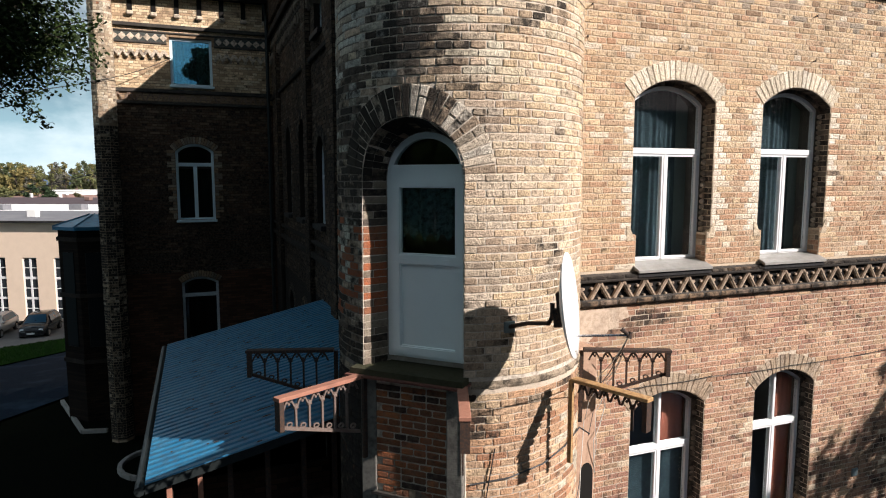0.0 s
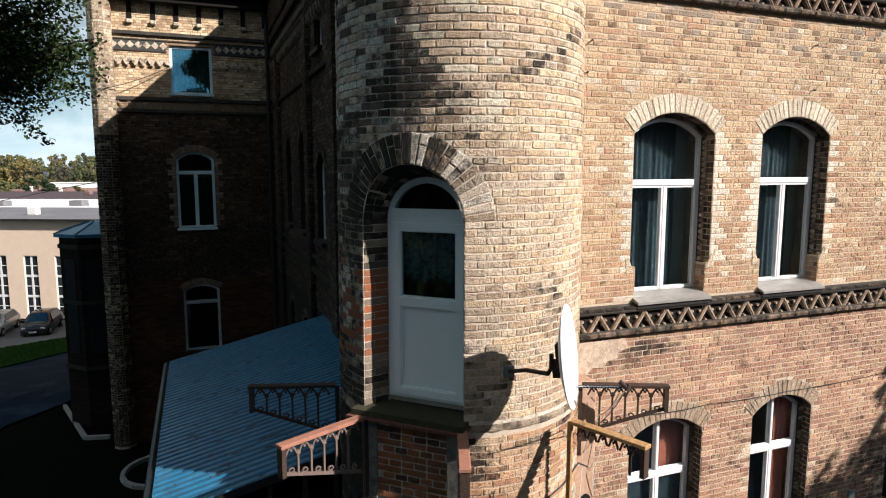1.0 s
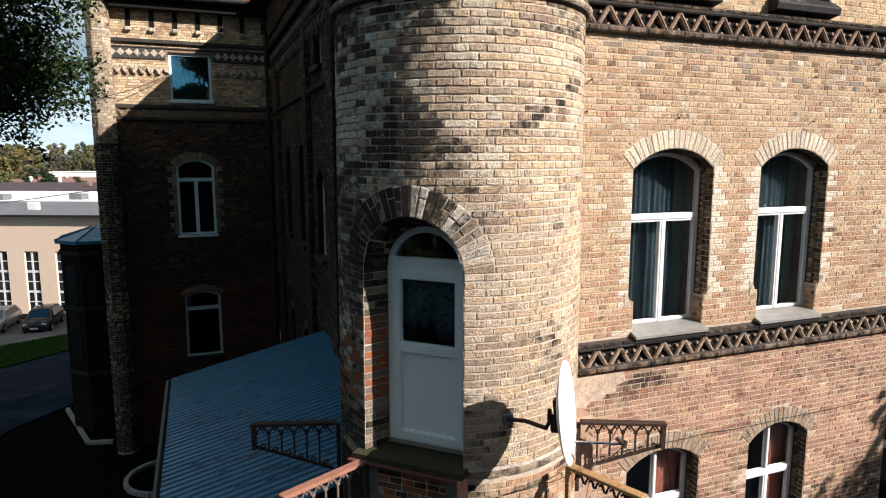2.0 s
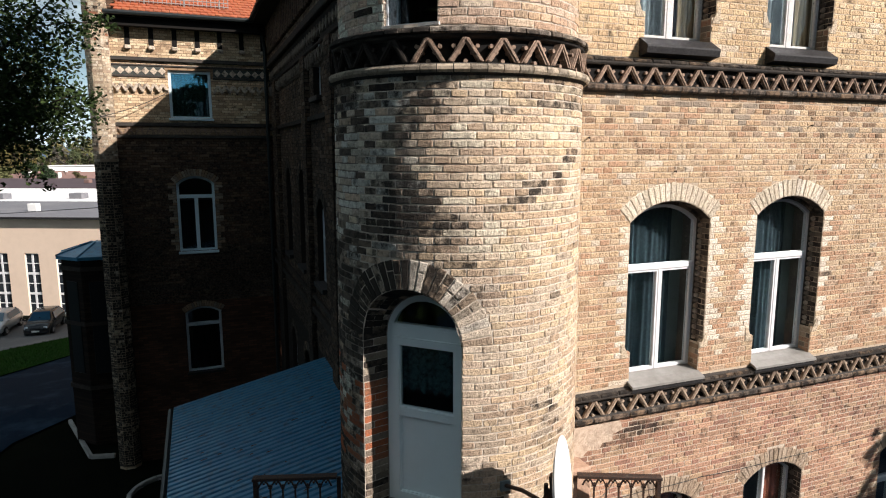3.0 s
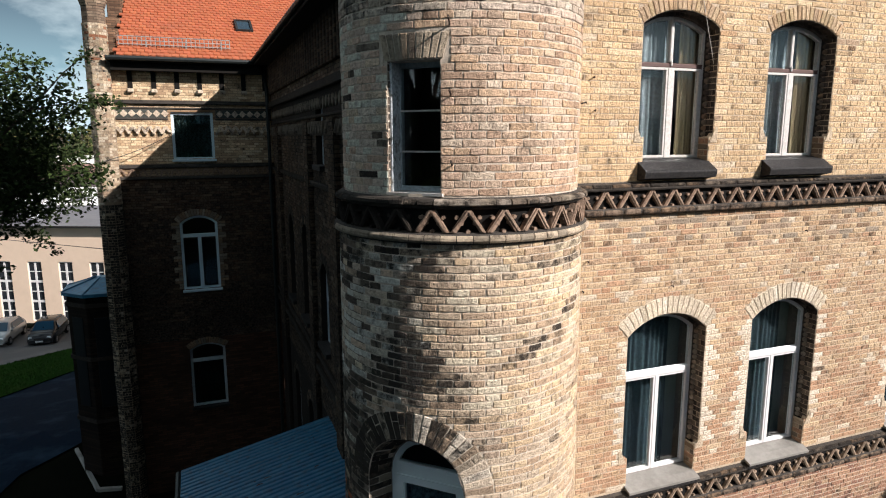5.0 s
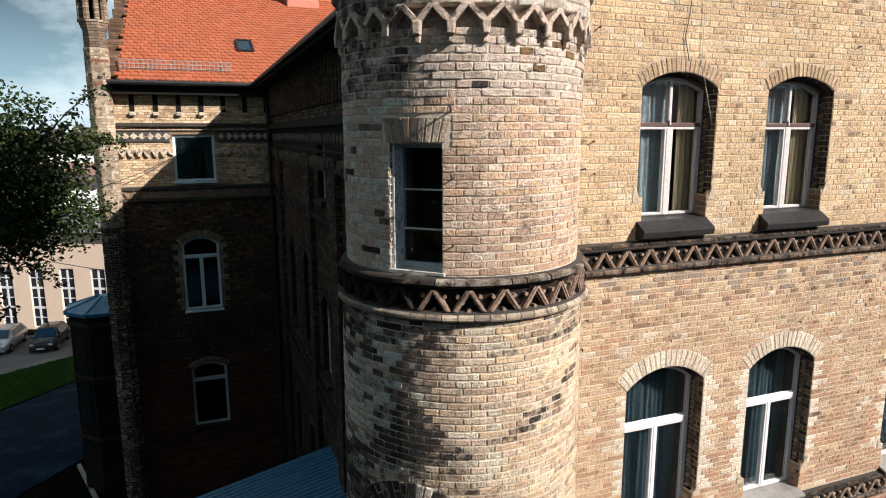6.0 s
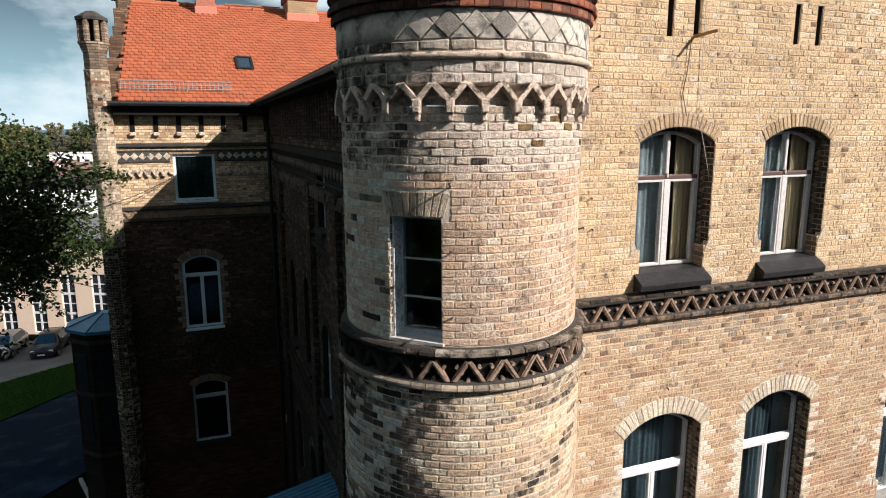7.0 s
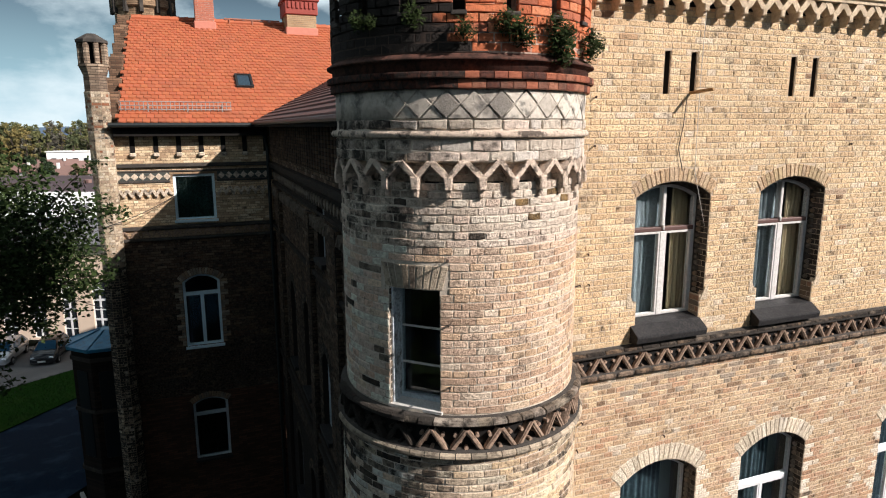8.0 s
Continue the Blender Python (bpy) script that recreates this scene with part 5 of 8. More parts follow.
def front_tone(s, z, r):
    x = r.random()
    n = noise.noise((s * 0.9, z * 0.8, 1.7)) + 0.4 * noise.noise((s * 3, z * 3, 5))
    row = int(round(z / 0.0805))
    # pale bricks tooth into the window jambs of the middle floor
    if 8.0 < z < 10.05:
        for o in arch_a:
            for edge, way in ((o["s0"], -1), (o["s1"], 1)):
                dist = (s - edge) * way
                if 0 <= dist < (0.20 if row % 4 < 2 else 0.11):
                    return ((0.76, 0.69, 0.56) if x < 0.8 else PALE) + (0.05,)
    if 3.5 < z < 5.6:
        for o in arch_b:
            if (0 <= o["s0"] - s < 0.15 or 0 <= s - o["s1"] < 0.15) and x < 0.2:
                return PALE2
    pink = max(0.0, min(1.0, (9.9 - z) / 3.2 + n * 0.7))
    if z > 11:
        pink = max(0.0, n - 0.35) if z < 11.6 else 0.0
    if z < 7.1:
        # red-brown mixed brick with purple-brown clouds and washed soot
        soot = 0.10 + 0.45 * n
        if 1.9 < s < 3.6:
            soot += 0.5 * max(0.0, 1 - abs(z - 6.85) / 0.3)
        if 5.5 < s < 6.2 and z > 6.5:
            soot += 0.35
        # the tree's dappled shade at lower right, added into the brick colour
        if s > 6.3 and z < 5.6:
            soot += 0.22
        base = r.choice(((0.54, 0.335, 0.22), (0.56, 0.37, 0.24), (0.54, 0.34, 0.215), (0.47, 0.28, 0.185), (0.44, 0.245, 0.16), (0.52, 0.33, 0.215), (0.57, 0.40, 0.25), (0.38, 0.21, 0.15)))
        k = round(max(0.0, min(1.0, soot + r.uniform(-0.14, 0.16))) * 6) / 6
        return (*mixed(base, (0.10, 0.062, 0.052), 0.6 * k), 0.12 + 0.55 * k)
    if 11.0 < z < 11.6 and x < 0.30:
        return r.choice((BROWN, TAN, GREY))
    if x < pink:
        return r.choice((PINK2, (0.52, 0.345, 0.22), PINK2, (0.46, 0.28, 0.17), (0.50, 0.33, 0.20), (0.55, 0.40, 0.27)))
    if n > 0.35 and x > 0.86:
        return r.choice((BROWN, OCHRE, TAN))
    if x > 0.955:
        return PALE
    return r.choice((YELLOW, YELLOW2, YELLOW, OCHRE, (0.56, 0.40, 0.26), (0.60, 0.46, 0.30), PINK2) if z < 11.6 else ((0.68, 0.535, 0.33), (0.65, 0.50, 0.305), (0.64, 0.485, 0.30), (0.61, 0.455, 0.28), (0.68, 0.56, 0.375), (0.59, 0.45, 0.28)))


rng = random.Random(11)
def warm_tone(s, z, r):
    c = front_tone(s, z, r)
    return (c[0] * 1.02, c[1] * 0.995, c[2], *c[3:]) if z < 11.6 else (c[0] * 1.12, c[1] * 1.06, c[2] * 1.02, *c[3:])


g = Geo()
shut = lambda z: blocked(arches + feet + slits, z)
kept = []
for z0, z1 in ((2.0, 7.06), (7.56, 11.56), (12.03, 16.62)):
    kept += lay(g, on_front, X0 + 0.1, 8.9, z0, z1, shut, warm_tone, rng, stretch=0.30, joint=0.0115, worn=0.004, keep=lambda s, z: 10.45 < z < 11.5 and 1.6 < s < 5.2)
tagged(part("brickwork", g, brick_clean_m, front, "yellow and pink facing bricks"), kind="stuff")
FRONT_KEPT = kept
for o in arch_a:
    voussoirs("voussoir", front, on_front, o, 19, lambda r: (*r.choice(((0.76, 0.68, 0.55), PALE, PALE, (0.72, 0.62, 0.48))), 0.03), rng, brick_clean_m, 0.004, gap=0.010)
for o in arch_b:
    voussoirs("voussoir", front, on_front, o, 17, lambda r: (*r.choice((TAN, (0.38, 0.30, 0.225), (0.45, 0.36, 0.265), (0.40, 0.31, 0.22))), 0.2), rng, brick_clean_m, 0.004, gap=0.009)
for o in arch_c:
    voussoirs("voussoir", front, on_front, o, 19, lambda r: (*r.choice((OCHRE, BUFF, (0.56, 0.42, 0.27), (0.52, 0.38, 0.25))), 0.12), rng, brick_clean_m, 0.004, gap=0.010)
# brick courses of the right-hand jambs, and the rolled inner edge
g = Geo()
# jambs and soffits near black: the recesses' shade goes into their tones
for o, tones, rolls in [(o, (SOOT_SHADE, BLACKED, DUN), (TAN, GREY, (0.50, 0.42, 0.33), DUN)) for o in arch_a] + [(o, (SOOT_SHADE, BLACKED, BLACKED), (SOOT_SHADE, BLACKED, DUN)) for o in arch_b] + [(o, (SOOT_SHADE, BLACKED), (SOOT_SHADE, DUN, BROWN)) for o in arch_c]:
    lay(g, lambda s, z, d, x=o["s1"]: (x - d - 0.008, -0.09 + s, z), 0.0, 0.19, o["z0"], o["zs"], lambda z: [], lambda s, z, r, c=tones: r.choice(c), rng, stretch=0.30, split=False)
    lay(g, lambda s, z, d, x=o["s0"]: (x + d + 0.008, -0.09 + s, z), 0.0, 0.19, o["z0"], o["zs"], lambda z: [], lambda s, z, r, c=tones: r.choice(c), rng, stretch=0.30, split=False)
    f = feet[arches.index(o)]
    lay(g, lambda s, z, d, x=f["s1"]: (x - d - 0.006, -0.09 + s, z), 0.0, 0.19, f["z0"], f["zs"], lambda z: [], lambda s, z, r: r.choice((BROWN, TAN, DUN, PINK)), rng, stretch=0.30, split=False)
    lay(g, lambda s, z, d, x=f["s0"]: (x + d + 0.006, -0.09 + s, z), 0.0, 0.19, f["z0"], f["zs"], lambda z: [], lambda s, z, r: r.choice((BROWN, TAN, DUN, PINK)), rng, stretch=0.30, split=False)
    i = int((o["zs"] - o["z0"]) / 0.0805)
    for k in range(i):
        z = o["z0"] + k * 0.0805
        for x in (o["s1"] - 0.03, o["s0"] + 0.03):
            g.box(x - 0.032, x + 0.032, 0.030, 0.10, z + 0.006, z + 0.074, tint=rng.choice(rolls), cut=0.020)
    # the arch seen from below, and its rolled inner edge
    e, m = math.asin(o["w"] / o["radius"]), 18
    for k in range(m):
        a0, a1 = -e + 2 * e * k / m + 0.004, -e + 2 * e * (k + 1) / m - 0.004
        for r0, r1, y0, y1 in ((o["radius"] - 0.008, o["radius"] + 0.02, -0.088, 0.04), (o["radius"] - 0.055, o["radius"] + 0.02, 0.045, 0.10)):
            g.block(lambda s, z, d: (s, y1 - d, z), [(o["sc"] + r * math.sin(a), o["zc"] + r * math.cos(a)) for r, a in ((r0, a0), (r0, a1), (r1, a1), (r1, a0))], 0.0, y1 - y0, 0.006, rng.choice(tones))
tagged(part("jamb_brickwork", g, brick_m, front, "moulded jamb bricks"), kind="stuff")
# stop stones at the foot of each rebate
for o in arch_a + arch_c:
    for x, w in ((o["s0"], -1), (o["s1"], 1)):
        q = Geo()
        q.block(on_front, [(x - 0.075, o["z0"] - 0.08), (x + 0.075, o["z0"] - 0.08), (x + 0.06 * w + 0.02, o["z0"] + 0.14), (x + 0.06 * w - 0.02, o["z0"] + 0.14)], -0.08, 0.008, 0.01, PALE2)
        part("stop_stone", q, brick_clean_m, front)


# ---- string courses of the street front ----
def string_course(name, z, label, tile_mat):
    q = Geo()
    prof = [(-0.03, 0.0), (0.03, 0.01), (0.07, 0.04), (0.08, 0.075), (0.075, 0.10), (0.06, 0.118), (0.0, 0.12), (0.0, 0.345), (0.065, 0.350), (0.08, 0.37), (0.085, 0.395), (0.08, 0.42), (0.03, 0.445), (-0.03, 0.47)]
    pts = []
    xs = [X0 + 0.15, X1]
    for x in xs:
        pts += [(x, -0.10 - d, z + h) for d, h in prof]
    k = len(prof)
    q.add(pts, [(j, k + j, k + j + 1, j + 1) for j in range(k - 1)])
    b = structure(name, q, sooty_shade_stone_m, label, "string course")
    # dark sheet paints the shade behind the tracery
    q = Geo()
    q.box(X0 + 0.2, 9.0, -0.104, -0.092, z + 0.118, z + 0.347)
    part("frieze_ground", q, dark_m, b)
    for i in range(19):
        part("frieze_tile", tracery(lambda s, zz, d: (s, -0.118 - d, zz), 1.62 + i * 0.372, z + 0.122, 0.36, 0.222), tile_mat, b)
    for i in range(26):
        x = 1.36 + i * 0.30
        q = Geo()
        q.box(x + 0.006, x + 0.294, -0.192, -0.10, z + 0.03, z + 0.105, cut=0.018, tint=(*rng.choice((BROWN, (0.30, 0.22, 0.16), DUN, BROWN, (0.24, 0.17, 0.12))), 0.5))
        part("roll_brick", q, brick_m, b)
        q = Geo()
        q.box(x + 0.105, x + 0.395, -0.195, -0.10, z + 0.39, z + 0.437, cut=0.012, tint=(*rng.choice((DUN, SOOT_SHADE, BROWN, DUN)), 0.6))
        part("coping_brick", q, brick_m, b)
    return b


string_course("string_course_1", 7.07, "sooty string course with cream terracotta tracery tiles", cream_terracotta_m)
string_course("string_course_2", 11.57, "sooty string course with gabled terracotta tracery tiles", terracotta_m)
# corbel frieze and cornice at the top
q = Geo()
q.add([(x, -0.10 - d, z) for x in (X0, X1) for d, z in ((-0.012, 16.60), (-0.012, 16.68), (0.17, 16.685), (0.17, 16.73), (0.20, 16.745), (0.20, 16.78), (0.08, 16.80), (0.05, 17.0), (0.10, 17.02), (0.10, 17.12), (-0.5, 17.3))], [(j, 11 + j, 12 + j, j + 1) for j in range(10)])
cream_stone_m = material("cream_worn_stone", (0.66, 0.53, 0.37), 0.9, grain=(0.04, (0.38, 0.28, 0.19), 0.6), stain=(0.3, (0.16, 0.12, 0.09), 0.5), bump=(0.02, 0.02))
cornice = structure("cornice_south", q, cream_stone_m, "pale corbel cornice of the street front", "cornice")
# dark sheet paints the shade under the corbel gables
q = Geo()
q.box(X0, 9.5, -0.108, -0.09, 16.50, 16.685)
part("frieze_ground", q, dark_m, cornice)
for i in range(22):
    part("corbel_gable", zigzag(on_front, 1.52 + i * 0.325, 16.38, 0.325, 0.31, CREAM2, 0.115, 0.155, 0.13), cream_stone_m, cornice)


# ---- windows of the street front ----
def front_window(name, o, f, kind, group):
    hole = opening(f["s0"] - 0.05, f["s1"] + 0.05, f["z0"], o["zs"], o["rise"] * 0.9, 0)
    y = 0.14
    place = lambda s, z, d: (s, y - d, z)
    label = {"pvc": "white plastic window with a plain top light, closed", "cross": "white plastic window with a cross of bars, closed", "old": "old white wooden casement window with a red-brown transom"}[kind]
    w = tagged(thing(name, ((o["s0"] + o["s1"]) / 2, y, hole["z0"]), label, "window", group), kind="structure")
    mat = oldwhite_m if kind == "old" else pvc_m
    q = Geo()
    q.ring(place, outline(hole, 0.0), outline(hole, 0.075, foot=0.06), -0.05, 0.02)
    part("frame", q, mat, w)
    a, b, c = hole["s0"] + 0.08, hole["s1"] - 0.08, hole["sc"]
    tr = {"pvc": hole["zs"] - 0.72, "cross": hole["zs"] - 0.72, "old": hole["zs"] - 0.52}[kind]
    bar(w, place, a - 0.02, b + 0.02, tr, tr + (0.065 if kind == "old" else 0.088), -0.05, 0.045 if kind != "old" else 0.035, redbrown_m if kind == "old" else mat, "transom", 0.012)
    mw = 0.045 if kind == "old" else 0.026
    bar(w, place, c - mw, c + mw, hole["z0"] + 0.05, tr + 0.005, -0.05, 0.04, mat, "mullion", 0.01)
    if kind != "pvc":
        bar(w, place, c - 0.028, c + 0.028, tr + 0.08, hole["zs"] + hole["rise"] - 0.06, -0.05, 0.038, mat, "top_mullion", 0.01)
    for x0, x1 in ((a, c - mw + 0.006), (c + mw - 0.006, b)):
        q = Geo()
        leaf = opening(x0, x1, hole["z0"] + 0.06, tr + 0.005, 0, 0)
        q.ring(place, outline(leaf, 0.0), outline(leaf, 0.03), -0.04, 0.032)
        part("casement", q, mat, w)
        pane(w, place, outline(leaf, 0.04), 0.0, shade=False)
    top = outline(hole, 0.075)[2:]
    loop = [(top[-1][0], tr + 0.08), (top[0][0], tr + 0.08)] + top
    pane(w, place, loop, 0.0, "top_pane", False)
    if kind == "old":
        bar(w, place, c - 0.012, c + 0.012, tr + 0.03, tr + 0.10, 0.03, 0.055, oldwhite_m, "latch", 0.004)
    # sill
    q = Geo()
    z = f["z0"]
    if kind == "old":
        q.add([(x, yy, zz) for x in (f["s0"] - 0.08, f["s1"] + 0.02) for yy, zz in ((0.13, z + 0.05), (-0.10, z + 0.012), (-0.27, z - 0.10), (-0.275, z - 0.125), (-0.26, z - 0.20), (-0.10, z - 0.235))], [(0, 1, 7, 6), (1, 2, 8, 7), (2, 3, 9, 8), (3, 4, 10, 9), (4, 5, 11, 10), (5, 4, 3, 2, 1, 0), (6, 7, 8, 9, 10, 11)])
        part("window_sill", q, slate_m, w, "dark sloped slate sill")
    else:
        q.add([(x, yy, zz) for x in (f["s0"] - 0.03, f["s1"] + 0.02) for yy, zz in ((0.14, z + 0.045), (-0.10, z + 0.008), (-0.23, z - 0.045), (-0.232, z - 0.078), (-0.10, z - 0.04))], [(0, 1, 6, 5), (1, 2, 7, 6), (2, 3, 8, 7), (3, 4, 9, 8), (4, 3, 2, 1, 0), (5, 6, 7, 8, 9)])
        part("window_sill", q, sill_m, w, "grey sheet sill")
        q = Geo()
        q.box(f["s0"] - 0.02, f["s1"] + 0.02, -0.20, 0.0, z - 0.15, z - 0.088, cut=0.01)
        part("sill_stone", q, slate_m, w)
    number = name.split("_")[1]
    room("room_" + number, [(o["s0"] - 0.5, 0.42), (o["s1"] + 0.5, 0.42), (o["s1"] + 0.5, 3.2), (o["s0"] - 0.5, 3.2)], f["z0"] - 0.5, o["zs"] + 0.7, "dim room behind a window")
    back = {"old": 0.26, "cross": 0.24, "pvc": 0.34}[kind]
    at = lambda s, z, d: (s, back - d, z)
    if kind == "pvc":
        curtain(at, hole["s0"] + 0.02, hole["s1"] - 0.30, hole["z0"], hole["zs"] + 0.2, 0.0, curtain_m, "thin blue-grey curtain hanging behind the window", 10, 0.0, 0.014)
        curtain(at, hole["s1"] - 0.30, hole["s1"] + 0.05, hole["z0"], hole["zs"] + 0.2, -0.08, blind_m, "grey-green blind hanging behind the window", 2, 0.0, 0.004)
    elif kind == "cross":
        if name == "window_6":
            curtain(at, hole["s0"] + 0.02, hole["s1"] - 0.02, hole["z0"], tr, 0.0, curtain_m, "dull blue-grey net curtain hanging behind the window", 5, 0.0, 0.006)
            curtain(at, hole["sc"] + 0.16, hole["s1"] + 0.15, tr, hole["zs"] + 0.15, -0.04, reddrape_m, "red-brown drape hanging behind the top light", 4, 0.0, 0.006)
        else:
            curtain(at, hole["sc"] + 0.18, hole["s1"] + 0.15, hole["z0"], hole["zs"] + 0.15, -0.04, reddrape_m, "red-brown drape hanging behind the window", 4, 0.0, 0.006)
    else:
        curtain(at, hole["sc"] + 0.26, hole["s1"] + 0.05, hole["z0"], hole["zs"] + 0.1, 0.0, drape_m, "ochre drape hanging behind the window", 6)
        curtain(at, hole["s0"], hole["sc"] + 0.06, hole["z0"], hole["zs"] + 0.1, 0.0, lace_m, "grey net curtain hanging behind the window", 6)
    return w


k = 3
for group, row, foot, kind in (("middle floor windows", arch_a, feet[:4], "pvc"), ("lower floor windows", arch_b, feet[4:8], "cross"), ("upper floor windows", arch_c, feet[8:], "old")):
    for o, f in list(zip(row, foot))[:3]:
        front_window("window_%d" % k, o, f, kind, group)
        k += 1

# ---- court wall between tower and wing ----
rng = random.Random(23)
on_court = lambda s, z, d: (-0.37 - d, s, z)
court_holes = [opening(6.75, 7.75, 7.75, 9.25, 0.5, 0.26), opening(9.35, 10.35, 7.75, 9.85, 0.5, 0.26), opening(11.9, 12.9, 7.75, 9.85, 0.5, 0.26), opening(6.75, 7.75, 3.2, 5.0, 0.4, 0.26), opening(9.35, 10.35, 3.2, 5.0, 0.4, 0.26), opening(11.9, 12.9, 3.2, 5.0, 0.4, 0.26), opening(6.75, 7.65, 12.0, 13.3, 0, 0.2)]
g = Geo()
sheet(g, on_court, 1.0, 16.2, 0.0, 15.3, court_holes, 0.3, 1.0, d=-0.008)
court = structure("wall_court", g, court_mortar_m, "brick court wall with pilaster strips, darkened for its shade", "wall")
# Brown brick mixed near black, more so lower down: the court's shade painted in.
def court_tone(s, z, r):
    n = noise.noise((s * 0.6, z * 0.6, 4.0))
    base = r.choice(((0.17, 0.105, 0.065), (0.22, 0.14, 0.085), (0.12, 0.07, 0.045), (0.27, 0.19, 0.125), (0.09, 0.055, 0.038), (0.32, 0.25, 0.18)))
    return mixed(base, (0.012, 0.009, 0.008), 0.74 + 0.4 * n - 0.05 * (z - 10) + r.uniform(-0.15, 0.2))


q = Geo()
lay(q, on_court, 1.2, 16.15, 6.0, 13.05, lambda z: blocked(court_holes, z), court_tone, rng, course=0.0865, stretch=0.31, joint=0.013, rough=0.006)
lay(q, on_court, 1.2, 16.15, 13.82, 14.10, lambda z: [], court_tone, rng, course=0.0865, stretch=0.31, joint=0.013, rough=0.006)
tagged(part("brickwork", q, brick_m, court, "brown bricks darkened for the court's shade"), kind="stuff")
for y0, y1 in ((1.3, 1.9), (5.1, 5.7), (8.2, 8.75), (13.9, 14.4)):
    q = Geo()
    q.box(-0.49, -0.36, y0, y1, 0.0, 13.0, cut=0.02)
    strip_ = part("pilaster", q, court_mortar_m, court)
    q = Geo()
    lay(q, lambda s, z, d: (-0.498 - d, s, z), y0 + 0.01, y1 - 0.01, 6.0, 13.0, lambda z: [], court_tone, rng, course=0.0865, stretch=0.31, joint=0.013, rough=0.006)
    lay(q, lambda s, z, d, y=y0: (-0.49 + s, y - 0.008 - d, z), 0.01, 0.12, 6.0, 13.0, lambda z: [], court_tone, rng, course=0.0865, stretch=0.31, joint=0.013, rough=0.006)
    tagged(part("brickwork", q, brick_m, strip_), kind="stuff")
# court mouldings near black, their shade in the colour
for z0, z1, d in ((6.9, 7.05, 0.10), (7.25, 7.35, 0.08), (11.5, 11.62, 0.08), (13.62, 13.8, 0.12), (13.05, 13.12, 0.05)):
    q = Geo()
    q.box(-0.37 - d, -0.36, 1.2, 16.15, z0, z1, cut=0.02)
    part("moulding", q, shade_moulding_m, court)
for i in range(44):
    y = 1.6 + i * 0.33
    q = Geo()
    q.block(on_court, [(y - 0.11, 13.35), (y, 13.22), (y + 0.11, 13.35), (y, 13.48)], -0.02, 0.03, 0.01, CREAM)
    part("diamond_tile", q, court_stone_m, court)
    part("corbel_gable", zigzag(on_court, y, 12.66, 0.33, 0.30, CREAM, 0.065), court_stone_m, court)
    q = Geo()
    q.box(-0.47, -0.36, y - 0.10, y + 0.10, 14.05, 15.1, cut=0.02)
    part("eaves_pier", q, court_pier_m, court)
for k, o in enumerate(court_holes):
    place = lambda s, z, d: (-0.20 - d, s, z)
    w = tagged(thing("window_%d" % (20 + k), place(o["sc"], o["z0"], 0), "white framed window in the shaded court wall", "window", "court windows"), kind="structure")
    q = Geo()
    q.ring(place, outline(o, 0.0), outline(o, 0.06), -0.04, 0.03)
    # blue-grey instead of white, dimming the woodwork for the court's shade
    part("frame", q, blueframe_m, w)
    bar(w, place, o["s0"] + 0.05, o["s1"] - 0.05, o["zs"] - 0.45, o["zs"] - 0.37, -0.03, 0.035, blueframe_m, "transom")
    bar(w, place, o["sc"] - 0.035, o["sc"] + 0.035, o["z0"] + 0.05, o["zs"] - 0.37, -0.03, 0.03, blueframe_m, "mullion")
    pane(w, place, outline(o, 0.05), 0.0)
    q = Geo()
    q.box(-0.48, -0.10, o["s0"] - 0.05, o["s1"] + 0.05, o["z0"] - 0.10, o["z0"] + 0.01, cut=0.01)
    part("window_sill", q, slate_m, w)
    if o["rise"]:
        voussoirs("voussoir", court, on_court, o, 15, lambda r: (*r.choice((SOOT_SHADE, DUN, BROWN, SOOT_SHADE)), 0.6), rng, brick_m, 0.01)
    room("room_%d" % (20 + k), [(0.0, o["s0"] - 0.4), (0.0, o["s1"] + 0.4), (2.5, o["s1"] + 0.4), (2.5, o["s0"] - 0.4)], o["z0"] - 0.4, o["zs"] + 0.8, "dim room behind a court window")

# ---- wing across the court ----
on_wing = lambda s, z, d: (s, 16.2 - d, z)
wing_holes = [opening(-3.63, -2.31, 11.88, 13.45, 0, 0), opening(-3.60, -2.38, 7.38, 9.72, 0.26, 0.25), opening(-3.57, -2.38, 3.05, 5.22, 0.20, 0.22)]
g = Geo()
sheet(g, on_wing, -5.75, -0.30, 11.26, 15.3, wing_holes[:1], 0.25, 1.0, d=-0.008)
sheet(g, lambda s, z, d: (-5.75 - d, s, z), 16.2, 33.0, 0.0, 15.3, [], 0, 3)
sheet(g, lambda s, z, d: (s, 33.0 + d, z), -5.75, 12.0, 0.0, 15.3, [], 0, 3)
wing = structure("wall_wing", g, wingbrick_m, "brick wing across the court, its top bright in the sun", "wall")


def wing_tone(s, z, r):
    n = noise.noise((s * 0.8, z * 0.8, 2.2)) + 0.5 * noise.noise((s * 3, z * 3, 6.0))
    base = r.choice(((0.76, 0.60, 0.39), (0.72, 0.55, 0.35), (0.78, 0.65, 0.44), (0.62, 0.45, 0.28), (0.67, 0.50, 0.31), (0.46, 0.32, 0.20)))
    return mixed(base, (0.10, 0.07, 0.05), 0.0 + 0.42 * n + r.uniform(-0.15, 0.2))


# Red-brown brick, painted darker for shade and increasingly towards the ground.
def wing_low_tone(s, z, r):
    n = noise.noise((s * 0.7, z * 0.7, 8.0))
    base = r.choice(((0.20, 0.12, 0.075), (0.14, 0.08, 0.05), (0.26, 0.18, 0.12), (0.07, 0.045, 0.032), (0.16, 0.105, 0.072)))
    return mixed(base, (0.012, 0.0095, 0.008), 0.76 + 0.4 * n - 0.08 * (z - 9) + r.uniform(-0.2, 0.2))


